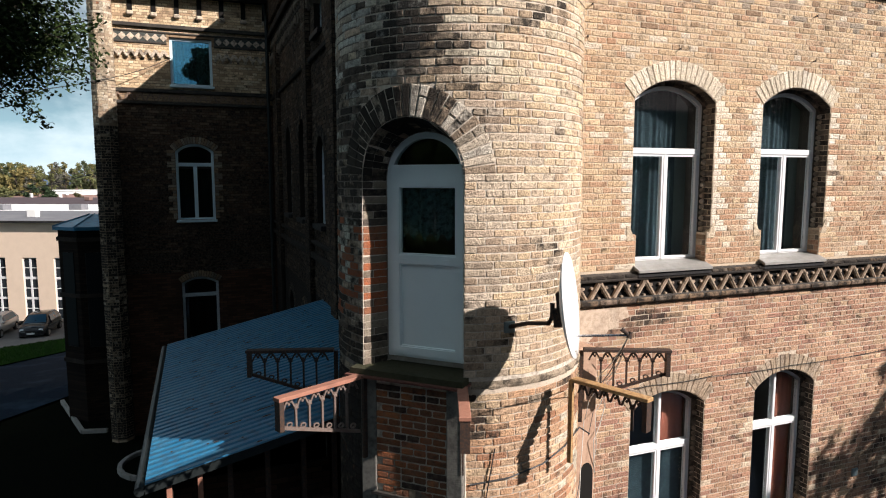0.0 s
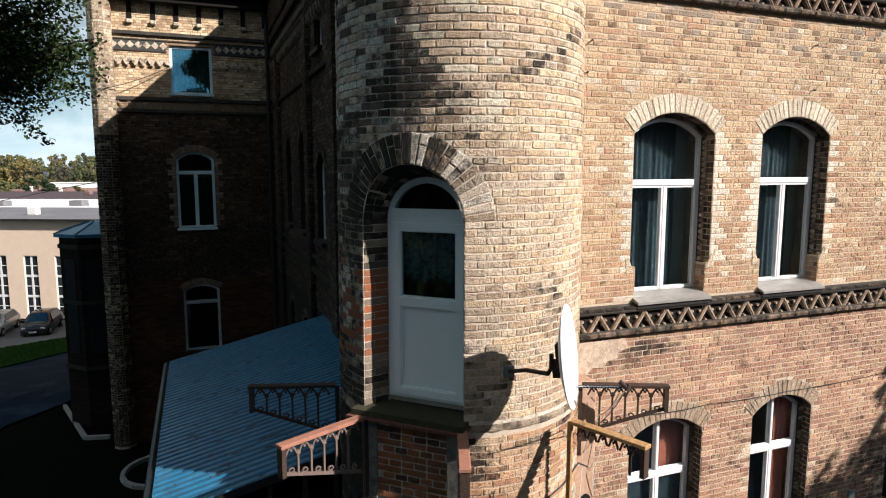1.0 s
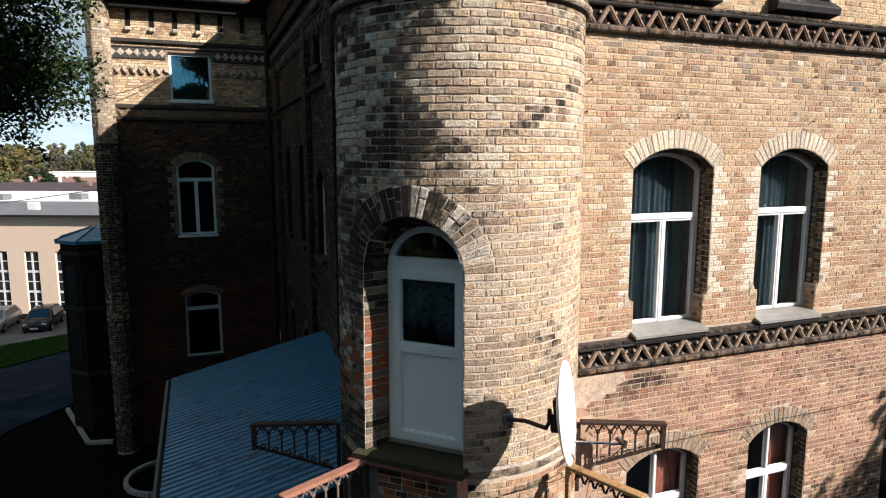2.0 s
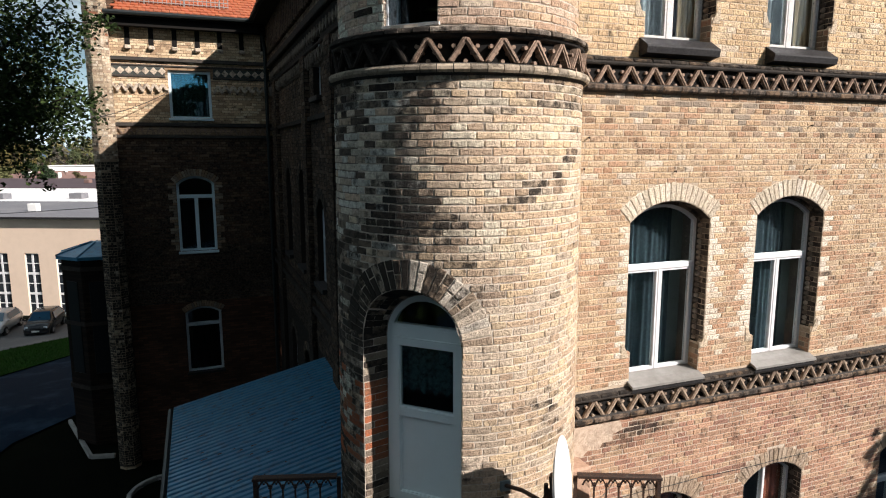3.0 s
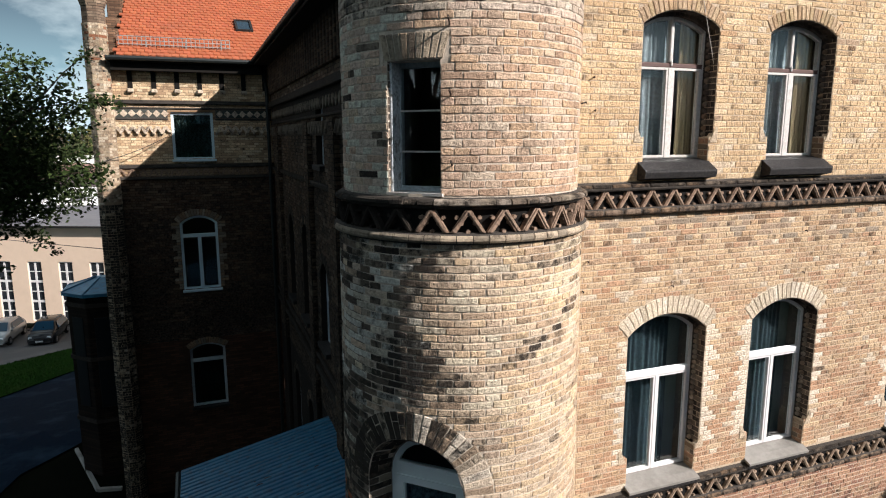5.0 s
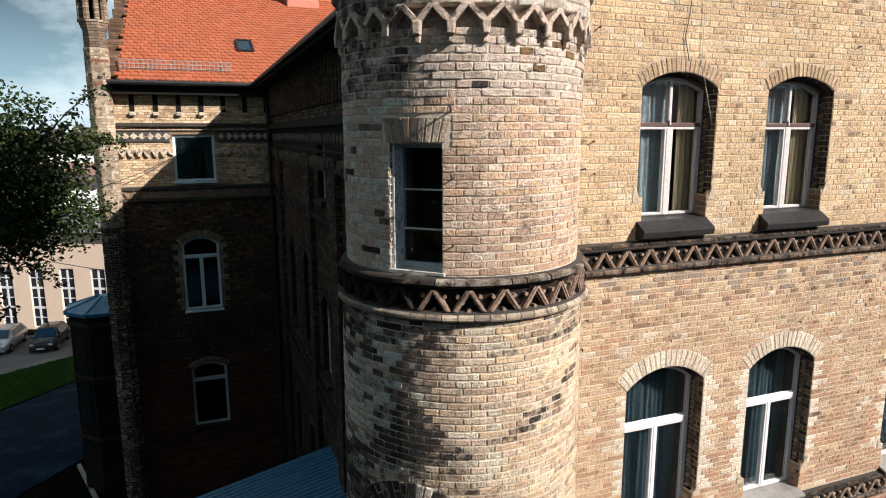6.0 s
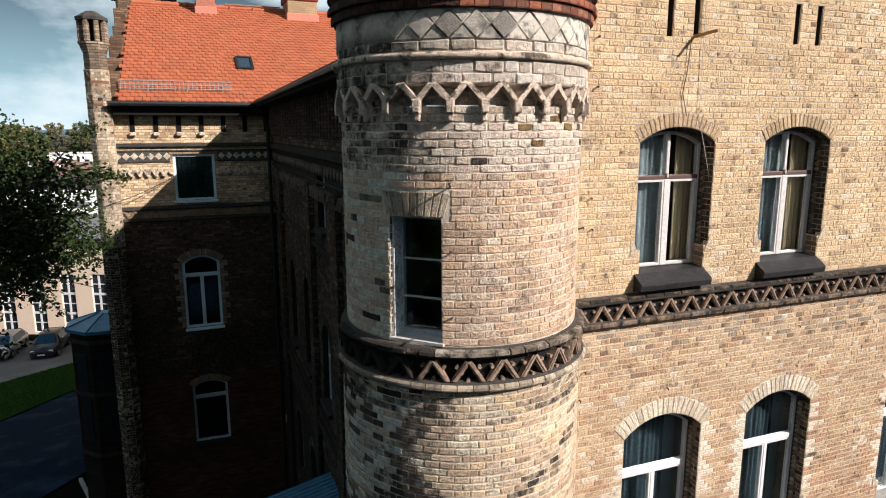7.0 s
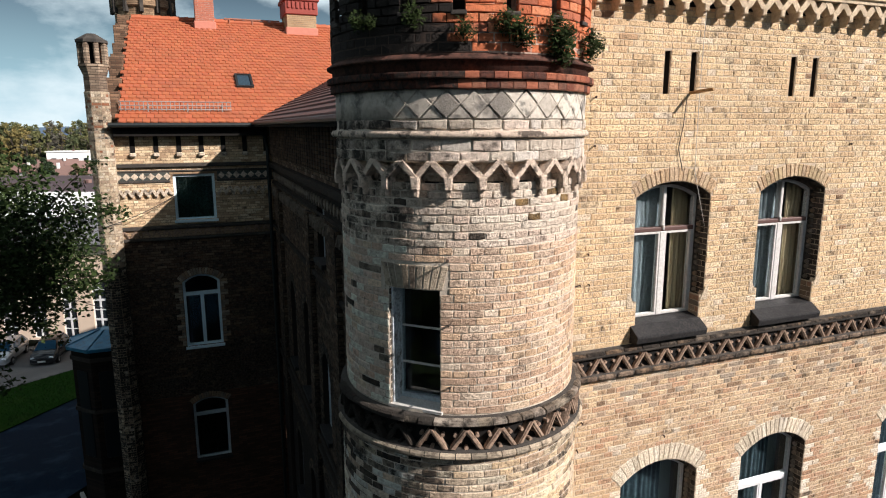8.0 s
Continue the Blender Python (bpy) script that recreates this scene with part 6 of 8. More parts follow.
q = Geo()
lay(q, on_wing, -5.40, -0.40, 11.75, 15.0, lambda z: blocked(wing_holes[:1], z) + ([(-5.4, -0.4)] if 13.24 < z < 13.55 else []), wing_tone, rng, course=0.0865, stretch=0.31, joint=0.013)
tagged(part("brickwork", q, brick_clean_m, wing, "weathered yellow-brown bricks"), kind="stuff")
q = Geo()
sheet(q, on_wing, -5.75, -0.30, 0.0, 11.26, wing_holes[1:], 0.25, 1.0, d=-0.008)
part("lower_wall", q, lowbrick_m, wing, "red-brown lower brickwork darkened for its shade")
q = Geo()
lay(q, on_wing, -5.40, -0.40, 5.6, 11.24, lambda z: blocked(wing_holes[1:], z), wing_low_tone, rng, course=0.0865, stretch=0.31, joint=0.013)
tagged(part("lower_brickwork", q, brick_m, wing, "red-brown bricks darkened for shade, more so towards the ground"), kind="stuff")
voussoirs("voussoir", wing, on_wing, wing_holes[1], 17, lambda r: r.choice((DUN, GREY, BROWN)), rng, brick_m, 0.03)
voussoirs("voussoir", wing, on_wing, wing_holes[2], 17, lambda r: r.choice((BROWN, DUN)), rng, brick_m, 0.03)
for i in range(24):
    z = 7.45 + i * 0.0965
    for x, way in ((-3.60, -1), (-2.38, 1)):
        w = 0.26 if (i // 2) % 2 else 0.13
        q = Geo()
        q.block(on_wing, [(x, z), (x + way * w, z), (x + way * w, z + 0.085), (x, z + 0.085)] if way > 0 else [(x - w, z), (x, z), (x, z + 0.085), (x - w, z + 0.085)], -0.05, 0.012, 0.008, rng.choice((DUN, GREY, BROWN)))
        part("quoin_brick", q, brick_m, wing)


def wing_window(name, o, style, label):
    place = lambda s, z, d: (s, 16.36 - d, z)
    w = tagged(thing(name, place(o["sc"], o["z0"], 0), label, "window", "wing windows"), kind="structure")
    mat = wingframe_m if style != "low" else blueframe_m
    q = Geo()
    q.ring(place, outline(o, 0.0), outline(o, 0.085), -0.04, 0.06)
    part("frame", q, mat, w)
    if style != "square":
        bar(w, place, o["s0"] + 0.05, o["s1"] - 0.05, o["zs"] - 0.50, o["zs"] - 0.38, -0.03, 0.07, mat, "transom")
    if style == "cross":
        bar(w, place, o["sc"] - 0.06, o["sc"] + 0.06, o["z0"] + 0.05, o["zs"] - 0.45, -0.03, 0.065, mat, "mullion")
    glazing = pane(w, place, outline(o, 0.05), 0.0)
    if style == "square":
        glazing.data.materials[0] = sky_tint_glass_m
    q = Geo()
    q.box(o["s0"] - 0.04, o["s1"] + 0.04, 16.08, 16.35, o["z0"] - 0.06, o["z0"] + 0.02, cut=0.01)
    part("window_sill", q, slate_m if style == "low" else wingframe_m, w)
    k = name.split("_")[1]
    room("room_" + k, [(o["s0"] - 0.4, 16.5), (o["s1"] + 0.4, 16.5), (o["s1"] + 0.4, 19.0), (o["s0"] - 0.4, 19.0)], o["z0"] - 0.4, o["zs"] + 0.6, "dim room behind a wing window")
    curtain(lambda s, z, d: (s, 16.48 - d, z), o["s0"] + 0.05, o["s1"] - 0.05, o["z0"] + 0.05, o["z0"] + (0.92 if style == "square" else 0.75) * (o["zs"] - o["z0"]), 0.0, door_net_m if style == "square" else curtain_m, "grey net curtain behind a wing window", 10)


wing_window("window_30", wing_holes[0], "square", "wide white-framed window high under the eaves, reflecting sky")
wing_window("window_31", wing_holes[1], "cross", "white-framed arched window in shaded brick")
wing_window("window_32", wing_holes[2], "low", "blue-grey framed arched window low in deep shade")
for z0, z1, d, a, b in ((13.70, 13.82, 0.10, -5.42, -0.37), (13.19, 13.25, 0.04, -5.42, -0.37), (11.62, 11.74, 0.08, -5.42, -0.37), (11.24, 11.34, 0.07, -5.42, -0.37), (13.54, 13.60, 0.03, -5.42, -0.37)):
    spans = [(a, b)] if z0 > 13.5 or z0 < 11.7 else [(a, -3.70), (-2.24, b)]
    for s0, s1 in spans:
        q = Geo()
        q.box(s0, s1, 16.2 - d, 16.22, z0, z1, cut=0.015)
        part("moulding", q, sooty_shade_stone_m, wing)
for i in range(20):
    x = -5.27 + i * 0.245
    if not -3.80 < x < -2.15:
        q = Geo()
        q.block(on_wing, [(x, 13.275), (x + 0.12, 13.395), (x, 13.515), (x - 0.12, 13.395)], -0.02, 0.035, 0.01, CREAM)
        part("diamond_tile", q, shade_stone_m, wing)
        part("corbel_gable", zigzag(on_wing, x, 12.70, 0.245, 0.29, CREAM, 0.095, 0.10, 0.08), shade_stone_m, wing)
for i in range(15):
    part("frieze_tile", tracery(on_wing, -5.24 + i * 0.325, 11.36, 0.32, 0.25), terracotta_m, wing)
q = Geo()
for s0, s1 in ((-5.4, -3.72), (-2.22, -0.4)):
    q.box(s0, s1, 16.185, 16.21, 13.26, 13.53)
part("diamond_ground", q, material("dark_green_ground", (0.045, 0.05, 0.042), 0.8, grain=(0.1, (0.09, 0.09, 0.08), 0.5)), wing)
# each slot is a dark box on the wall, its shade painted
for i in range(8):
    x = -4.76 + i * 0.70
    q = Geo()
    q.box(x - 0.075, x + 0.075, 16.178, 16.21, 14.18, 14.78)
    part("slot", q, dark_m, wing)
    q = Geo()
    q.box(x - 0.10, x + 0.10, 16.07, 16.2, 14.05, 14.18, cut=0.03)
    part("corbel", q, shade_stone_m, wing)


def octagon(g, cx, cy, r, z0, z1, r1=None, n=8):
    r1 = r if r1 is None else r1
    p = [(cx + q * math.cos(radians(22.5 + 360 / n * k)), cy + q * math.sin(radians(22.5 + 360 / n * k)), z) for q, z in ((r, z0), (r1, z1)) for k in range(n)]
    g.add(p, [(k, (k + 1) % n, n + (k + 1) % n, n + k) for k in range(n)] + [list(range(n - 1, -1, -1)), list(range(n, 2 * n))])


turret_m = far_brick("sooted_turret_brickwork", ((0.40, 0.31, 0.22), (0.17, 0.12, 0.085), (0.10, 0.08, 0.065), (0.06, 0.045, 0.036)))
pierbrick_m = far_brick("pale_pier_brickwork", ((0.50, 0.40, 0.28), (0.30, 0.21, 0.14), (0.20, 0.16, 0.12), (0.16, 0.11, 0.08)))
pier = thing("corner_pier", (-5.62, 16.05, 0.0), "pale brick corner pier with a small arcaded turret on top", "pier")
g = Geo()
octagon(g, -5.62, 16.1, 0.36, 0.0, 16.1)
part("shaft", g, pierbrick_m, pier)


def pier_tone(s, z, r):
    x, n = r.random(), noise.noise((s * 2, z * 0.7, 3.0))
    if 13.6 < z < 16.4 and x < 0.06:
        return RED2
    base = r.choice(((0.66, 0.55, 0.40), (0.56, 0.45, 0.31), (0.44, 0.33, 0.23), (0.70, 0.61, 0.47), (0.62, 0.52, 0.37)))
    # bricks below 10.5 are darkened to carry the court's shade
    k = max(0.0, 0.16 + 0.35 * n + r.uniform(-0.26, 0.26) + (0.55 if z < 10.5 else 0.0))
    return (*mixed(base, (0.04, 0.034, 0.028), 0.6 * k), k)


q = Geo()
for k in range(8):
    ca, sa = math.cos(radians(45 * k)), math.sin(radians(45 * k))
    face = lambda s, z, d: (-5.62 + ca * (0.341 + d) - sa * s, 16.1 + sa * (0.341 + d) + ca * s, z)
    lay(q, face, -0.137, 0.137, 0.1, 16.08, lambda z: [], pier_tone, rng, course=0.0865, stretch=0.16, joint=0.012, rough=0.007)
tagged(part("brickwork", q, brick_m, pier, "mottled pale bricks, sooted, with shade painted in lower down"), kind="stuff")
g = Geo()
octagon(g, -5.62, 16.1, 0.34, 16.1, 16.6, 0.34)
octagon(g, -5.62, 16.1, 0.35, 16.6, 16.85, 0.44)
octagon(g, -5.62, 16.1, 0.46, 16.85, 16.92)
part("corbelled_ring", g, turret_m, pier)
for k in range(8):
    a = radians(22.5 + 45 * k)
    q = Geo()
    q.box(-0.07, 0.07, -0.07, 0.07, 16.92, 17.56, Matrix.Translation((-5.62 + 0.36 * math.cos(a), 16.1 + 0.36 * math.sin(a), 0)) @ pose(0, 0, 0, 0, 0, 22.5 + 45 * k), cut=0.02)
    part("colonnette", q, turret_m, pier)
g = Geo()
octagon(g, -5.62, 16.1, 0.20, 16.92, 17.56)
part("core", g, dark_m, pier)
g = Geo()
octagon(g, -5.62, 16.1, 0.47, 17.56, 17.65)
octagon(g, -5.62, 16.1, 0.45, 17.65, 17.84, 0.14)
part("cap", g, sooty_shade_stone_m, pier)
# stepped gable and the round stair tower behind it
g = Geo()
for i in range(9):
    y = 16.4 + i * 1.0
    g.box(-5.55, -5.08, y, y + 1.0, 0.0, 15.45 + 0.5 * i + (0.55 if i % 3 == 0 else 0.25), cut=0.02)
gable = structure("wall_gable", g, far_brick("dark_gable_brickwork", ((0.26, 0.16, 0.10), (0.11, 0.065, 0.042), (0.09, 0.07, 0.05), (0.05, 0.032, 0.024))), "stepped brick gable beside the tiled roof", "wall")
g = Geo()
g.lathe([(1.2, 0), (1.2, 20.2), (1.32, 20.3), (1.32, 20.6), (1.22, 20.65), (1.22, 22.4), (0, 24.5)], 0, 360, 24, centre=(-4.6, 26.6))
stair = structure("stair_tower", g, wingbrick_m, "round brick stair tower behind the roof ridge", "tower")
for k in range(12):
    a = radians(30 * k)
    q = Geo()
    q.box(-0.08, 0.08, -0.1, 0.1, 20.0, 22.2, Matrix.Translation((-4.6 + 1.28 * math.cos(a), 26.6 + 1.28 * math.sin(a), 0)) @ pose(0, 0, 0, 0, 0, 30 * k + 90), cut=0.02)
    part("strip", q, sooty_shade_stone_m, stair)

# ---- roofs ----
SLOPE = 0.5
roof_z = lambda y: 15.17 + SLOPE * (y - 15.7)
g = Geo()
g.add([(-5.1, 15.68, roof_z(15.68) - 0.05), (-0.9, 15.68, roof_z(15.68) - 0.05), (8.03, 24.63, roof_z(24.63) - 0.05), (-5.1, 24.63, roof_z(24.63) - 0.05)], [(0, 1, 2, 3)])
g.add([(-5.1, 24.63, roof_z(24.63) - 0.05), (8.03, 24.63, roof_z(24.63) - 0.05), (8.03, 33.5, 15.2), (-5.1, 33.5, 15.2)], [(0, 1, 2, 3)])
roof = structure("roof_wing", g, oldtile_m, "orange clay-tiled roof of the wing", "roof")
tiles, ORANGES = Geo(), ((0.40, 0.112, 0.046), (0.38, 0.104, 0.043), (0.42, 0.122, 0.050), (0.36, 0.098, 0.040))
cosr, sinr = 1 / math.sqrt(1 + SLOPE ** 2), SLOPE / math.sqrt(1 + SLOPE ** 2)
run = 0.30
for j in range(33):
    l0 = j * run
    y = 15.66 + l0 * cosr
    right = -0.9 + max(0.0, y + 0.1 - 15.7)
    x = -5.05 - (0.115 if j % 2 else 0)
    while x < right:
        w, a = 0.23, rng.uniform(-0.006, 0.006)
        pts = []
        for u, lift in ((0.0, 0.040 + a), (run * 1.05, 0.004)):
            for px, drop in ((0.006, 0.0), (w * 0.5, 0.022 if u == 0 else 0.0), (w - 0.006, 0.0)):
                yy = y + (u - (0.03 if px == w * 0.5 and u == 0 else 0)) * cosr
                pts.append((x + px, yy - lift * sinr, roof_z(yy) + lift * cosr + drop * 0.4))
        low = [(p[0], p[1] + 0.03 * sinr, p[2] - 0.035) for p in pts[:3]]
        tiles.add(pts + low, [(0, 1, 4, 3), (1, 2, 5, 4), (6, 7, 1, 0), (7, 8, 2, 1)], tuple(c * rng.uniform(0.95, 1.05) for c in rng.choice(ORANGES)))
        x += w
tagged(part("tiling", tiles, tile_m, roof, "rows of orange plain tiles"), kind="stuff")
for i in range(33):
    q = Geo()
    x = -5.0 + i * 0.38
    q.tube([(x, 24.63, roof_z(24.63) - 0.0), (x + 0.40, 24.63, roof_z(24.63) + 0.015)], [0.13, 0.145], 8, ORANGES[i % 4])
    part("ridge_tile", q, tile_m, roof)
g = Geo()
g.tube([(-5.35, 15.58, 15.07), (-0.80, 15.58, 15.07)], 0.072, 8)
part("gutter", g, darkgutter_m, roof, "zinc gutter")
g = Geo()
g.box(-5.3, -0.5, 15.62, 16.2, 14.97, 15.10)
# board added under the eaves, dark in place of their deep shadow
g.box(-5.25, -0.5, 15.80, 16.1, 14.72, 14.97)
part("soffit", g, dark_m, roof)
g = Geo()
g.add([(-0.92, 1.6, 15.18), (-0.92, 15.7, 15.18), (8.03, 24.63, 19.65), (8.03, 1.6, 19.65)], [(0, 1, 2, 3)])
g.add([(8.03, 24.63, 19.65), (8.03, 1.6, 19.65), (14, 1.6, 16.6), (14, 33.5, 16.6), (8.03, 33.5, 15.2)], [(0, 1, 2, 3, 4)])
g.add([(1.0, 0.4, 17.2), (14, 0.4, 17.2), (14, 1.6, 16.6), (8.03, 1.6, 19.65), (1.0, 1.6, 16.14)], [(0, 1, 2, 3, 4)])
main_roof = structure("roof_main", g, oldtile_m, "dark old tiled roof over the court wall", "roof")
for j in range(14):
    q = Geo()
    x = -0.95 + j * 0.27
    z = 15.18 + 0.5 * (x + 0.92)
    q.add([(x, 1.6, z + 0.05), (x, 15.72 + (x + 0.92), z + 0.05), (x + 0.29, 15.72 + (x + 1.21), z + 0.155), (x + 0.29, 1.6, z + 0.155), (x, 1.6, z), (x, 15.72 + (x + 0.92), z)], [(0, 1, 2, 3), (4, 5, 1, 0)])
    part("tile_row", q, oldtile_m, main_roof)
g = Geo()
g.tube([(-0.98, 1.5, 15.12), (-0.98, 15.7, 15.12)], 0.060, 8)
part("gutter", g, darkgutter_m, main_roof, "zinc gutter")
g = Geo()
g.box(-0.93, -0.36, 1.5, 15.8, 15.0, 15.08)
part("soffit", g, dark_m, main_roof)
g = Geo()
g.tube([(-0.92, 15.62, 15.08), (-0.60, 15.95, 14.7), (-0.52, 16.05, 14.3), (-0.52, 16.05, 0.1)], 0.06, 8)
downpipe = part("downpipe", g, darkgutter_m, None, "dark weathered zinc downpipe in the court corner", category="downpipe")
# fittings on the tiled roof
guard = thing("snow_guard", (-5.05, 16.35, roof_z(16.35)), "pale metal snow guard rail on the tiled roof", "snow guard")
for k in range(3):
    q = Geo()
    z = roof_z(16.35) + 0.08 + 0.125 * k
    q.tube([(-5.05, 16.30, z), (-1.62, 16.30, z)], 0.017, 5)
    part("rail", q, galvanised_m, guard)
for k in range(26):
    q = Geo()
    x = -5.0 + k * 0.135
    q.box(x - 0.011, x + 0.011, 16.29, 16.31, roof_z(16.3) + 0.06, roof_z(16.3) + 0.34)
    part("upright", q, galvanised_m, guard)
for x in (-4.2, -3.0, -1.9):
    q = Geo()
    q.tube([(x, 16.3, roof_z(16.3) + 0.3), (x, 16.3, roof_z(16.3) + 0.02), (x, 16.8, roof_z(16.8) + 0.03)], 0.022, 5)
    part("stay", q, galvanised_m, guard)
sky_w = thing("roof_window", (-0.95, 18.6, roof_z(18.6)), "small dark-framed skylight in the tiled roof", "skylight")
on_roof = lambda s, l, d: (s, 15.7 + l * cosr - d * sinr, roof_z(15.7 + l * cosr) + d * cosr)
l0, l1 = (18.15 - 15.7) / cosr, (19.2 - 15.7) / cosr
g = Geo()
g.ring(on_roof, [(-1.27, l0), (-0.66, l0), (-0.66, l1), (-1.27, l1)], [(-1.19, l0 + 0.09), (-0.74, l0 + 0.09), (-0.74, l1 - 0.09), (-1.19, l1 - 0.09)], 0.0, 0.10)
part("frame", g, slate_m, sky_w)
g = Geo()
g.prism(on_roof, [(-1.20, l0 + 0.08), (-0.73, l0 + 0.08), (-0.73, l1 - 0.08), (-1.20, l1 - 0.08)], 0.02, 0.06)
# faint blue base paints the sky's reflection in the pane
part("pane", g, material("skylight_glass", (0.035, 0.06, 0.08), 0.1, spec=0.6), sky_w)


def chimney(x0, x1, y0, y1, z0, z1, mat, label, cap=None):
    c = thing("chimney", (x0, y0, z0), label, "chimney", "chimneys")
    q = Geo()
    q.box(x0, x1, y0, y1, z0, z1, cut=0.02)
    part("stack", q, mat, c)
    q = Geo()
    q.box(x0 - 0.06, x1 + 0.06, y0 - 0.06, y1 + 0.06, roof_z(y0) - 0.05, roof_z(y0) + 0.32, cut=0.03)
    part("flashing", q, material("salmon_flashing", (0.50, 0.19, 0.13), 0.7, grain=(0.2, (0.40, 0.15, 0.10), 0.5)), c)
    if cap:
        q = Geo()
        q.box(x0 - 0.07, x1 + 0.07, y0 - 0.07, y1 + 0.07, cap, z1 + 0.02, cut=0.03)
        for k in range(7):
            w = (x1 - x0) / 7
            q.box(x0 + (k + 0.2) * w, x0 + (k + 0.8) * w, y0 - 0.12, y0, cap + 0.25, cap + 0.55, cut=0.02)
        q.box(x0 - 0.14, x1 + 0.14, y0 - 0.14, y1 + 0.14, cap + 0.58, cap + 0.75, cut=0.03)
        part("cap", q, material("dark_red_cap_brick", (0.30, 0.075, 0.06), 0.85, grain=(0.06, (0.2, 0.06, 0.05), 0.5), bump=(0.03, 0.008)), c)


stackbrick_m = far_brick("chimney_brickwork", ((0.45, 0.16, 0.10), (0.36, 0.13, 0.09), (0.42, 0.30, 0.24), (0.30, 0.14, 0.10)))
creambrick_m = far_brick("cream_chimney_brickwork", ((0.46, 0.34, 0.20), (0.38, 0.26, 0.15), (0.34, 0.28, 0.21), (0.26, 0.17, 0.10)))
chimney(-2.45, -1.66, 23.75, 24.9, 18.9, 22.2, stackbrick_m, "salmon-red brick chimney on the roof ridge")
chimney(1.42, 2.75, 23.6, 25.2, 18.7, 20.9, creambrick_m, "cream brick chimney with a dark red corbelled cap", 20.0)
g = Geo()
g.tube([(-1.2, 24.5, roof_z(24.5) + 0.22), (1.2, 24.5, roof_z(24.5) + 0.22)], 0.03, 6)
for x in (-1.0, 0.0, 1.0):
    g.tube([(x, 24.5, roof_z(24.5) + 0.22), (x, 24.4, roof_z(24.4))], 0.02, 5)
part("ridge_rail", g, rust_m, None, "red rail along the roof ridge", category="rail")

# ---- polygonal bay at the wing's far corner ----
bay = thing("corner_bay", (-6.6, 19.4, 0.0), "polygonal brick bay, darkened for its shade, with a blue-grey sheet roof", "bay")
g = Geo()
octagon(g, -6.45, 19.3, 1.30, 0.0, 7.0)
# bay brick near black, with the corner's shade in its colour
part("wall", g, far_brick("shade_dark_brickwork", ((0.024, 0.016, 0.012), (0.010, 0.008, 0.007), (0.010, 0.009, 0.008), (0.006, 0.005, 0.005))), bay)
g = Geo()
octagon(g, -6.45, 19.3, 1.46, 7.0, 7.12)
octagon(g, -6.45, 19.3, 1.46, 7.12, 7.50, 0.25)
bayroof = part("roof", g, bluesteel_m, bay)
for k in range(8):
    q = Geo()
    a = radians(22.5 + 45 * k)
    q.tube([(-6.45 + 1.46 * math.cos(a), 19.3 + 1.46 * math.sin(a), 7.13), (-6.45 + 0.25 * math.cos(a), 19.3 + 0.25 * math.sin(a), 7.51)], 0.025, 5)
    part("seam", q, bluesteel_m, bayroof)
for z in (2.2, 4.6, 6.6):
    q = Geo()
    octagon(q, -6.45, 19.3, 1.36, z, z + 0.14)
    part("moulding", q, shade_moulding_m, bay)
for k in (4, 5, 6):
    a = radians(45 * k)
    q = Geo()
    m = Matrix.Translation((-6.45 + 1.20 * math.cos(a), 19.3 + 1.20 * math.sin(a), 0)) @ pose(0, 0, 0, 0, 0, 45 * k + 90)
    q.box(-0.28, 0.28, -0.03, 0.03, 2.8, 6.2, m, cut=0.01)
    part("window", q, material("dull_bay_glass", (0.008, 0.010, 0.012), 0.5, spec=0.1), bay)

# ---- porch with a corrugated roof ----
porch = thing("porch", (-2.0, 3.9, 0.0), "lean-to porch with a corrugated sheet roof tinted blue for shade", "porch")
g = Geo()
LX0, LX1, LY0, LY1 = -3.70, -0.36, 0.55, 7.30
lean_z = lambda x: 5.27 + 0.224 * (x - LX0)
n = 700
pitch = 0.15
for j in range(2):
    x = (LX0, LX1)[j]
    for i in range(n + 1):
        y = LY0 + (LY1 - LY0) * i / n
        u = (y / pitch) % 1.0
        wave = 0.035 * (1 - max(0.0, min(1.0, 2.0 - abs(u - 0.5) * 9.0))) - 0.012
        g.v.append((x, y, lean_z(x) + wave))
        g.t.append((0.2, 0.3, 0.4))
for i in range(n):
    g.f.append((i, n + 1 + i, n + 2 + i, i + 1))
part("roof_sheet", g, bluesteel_m, porch, "corrugated sheet with rust spots, tinted blue for the sky on it")
for y in (LY0 + 0.02, LY1 - 0.1):
    g = Geo()
    g.add([(LX0, y, lean_z(LX0) - 0.12), (LX1, y, lean_z(LX1) - 0.12), (LX1, y, lean_z(LX1) - 0.01), (LX0, y, lean_z(LX0) - 0.01), (LX0, y + 0.05, lean_z(LX0) - 0.12), (LX1, y + 0.05, lean_z(LX1) - 0.12), (LX1, y + 0.05, lean_z(LX1) - 0.01), (LX0, y + 0.05, lean_z(LX0) - 0.01)], [(0, 1, 2, 3), (4, 7, 6, 5), (0, 4, 5, 1), (3, 2, 6, 7), (0, 3, 7, 4), (1, 5, 6, 2)])
    part("verge_board", g, darkgutter_m, porch)
g = Geo()
g.tube([(LX0 - 0.06, LY0, 5.20), (LX0 - 0.06, LY1, 5.20)], 0.06, 8)
part("gutter", g, darkgutter_m, porch)
for x in (-3.45, -3.1, -2.75, -2.3, -1.85, -1.45):
    q = Geo()
    q.box(x - 0.03, x + 0.03, 0.72, 0.80, 0.0, lean_z(x) - 0.06)
    part("post", q, rust_m if x < -3.0 else iron_m, porch)
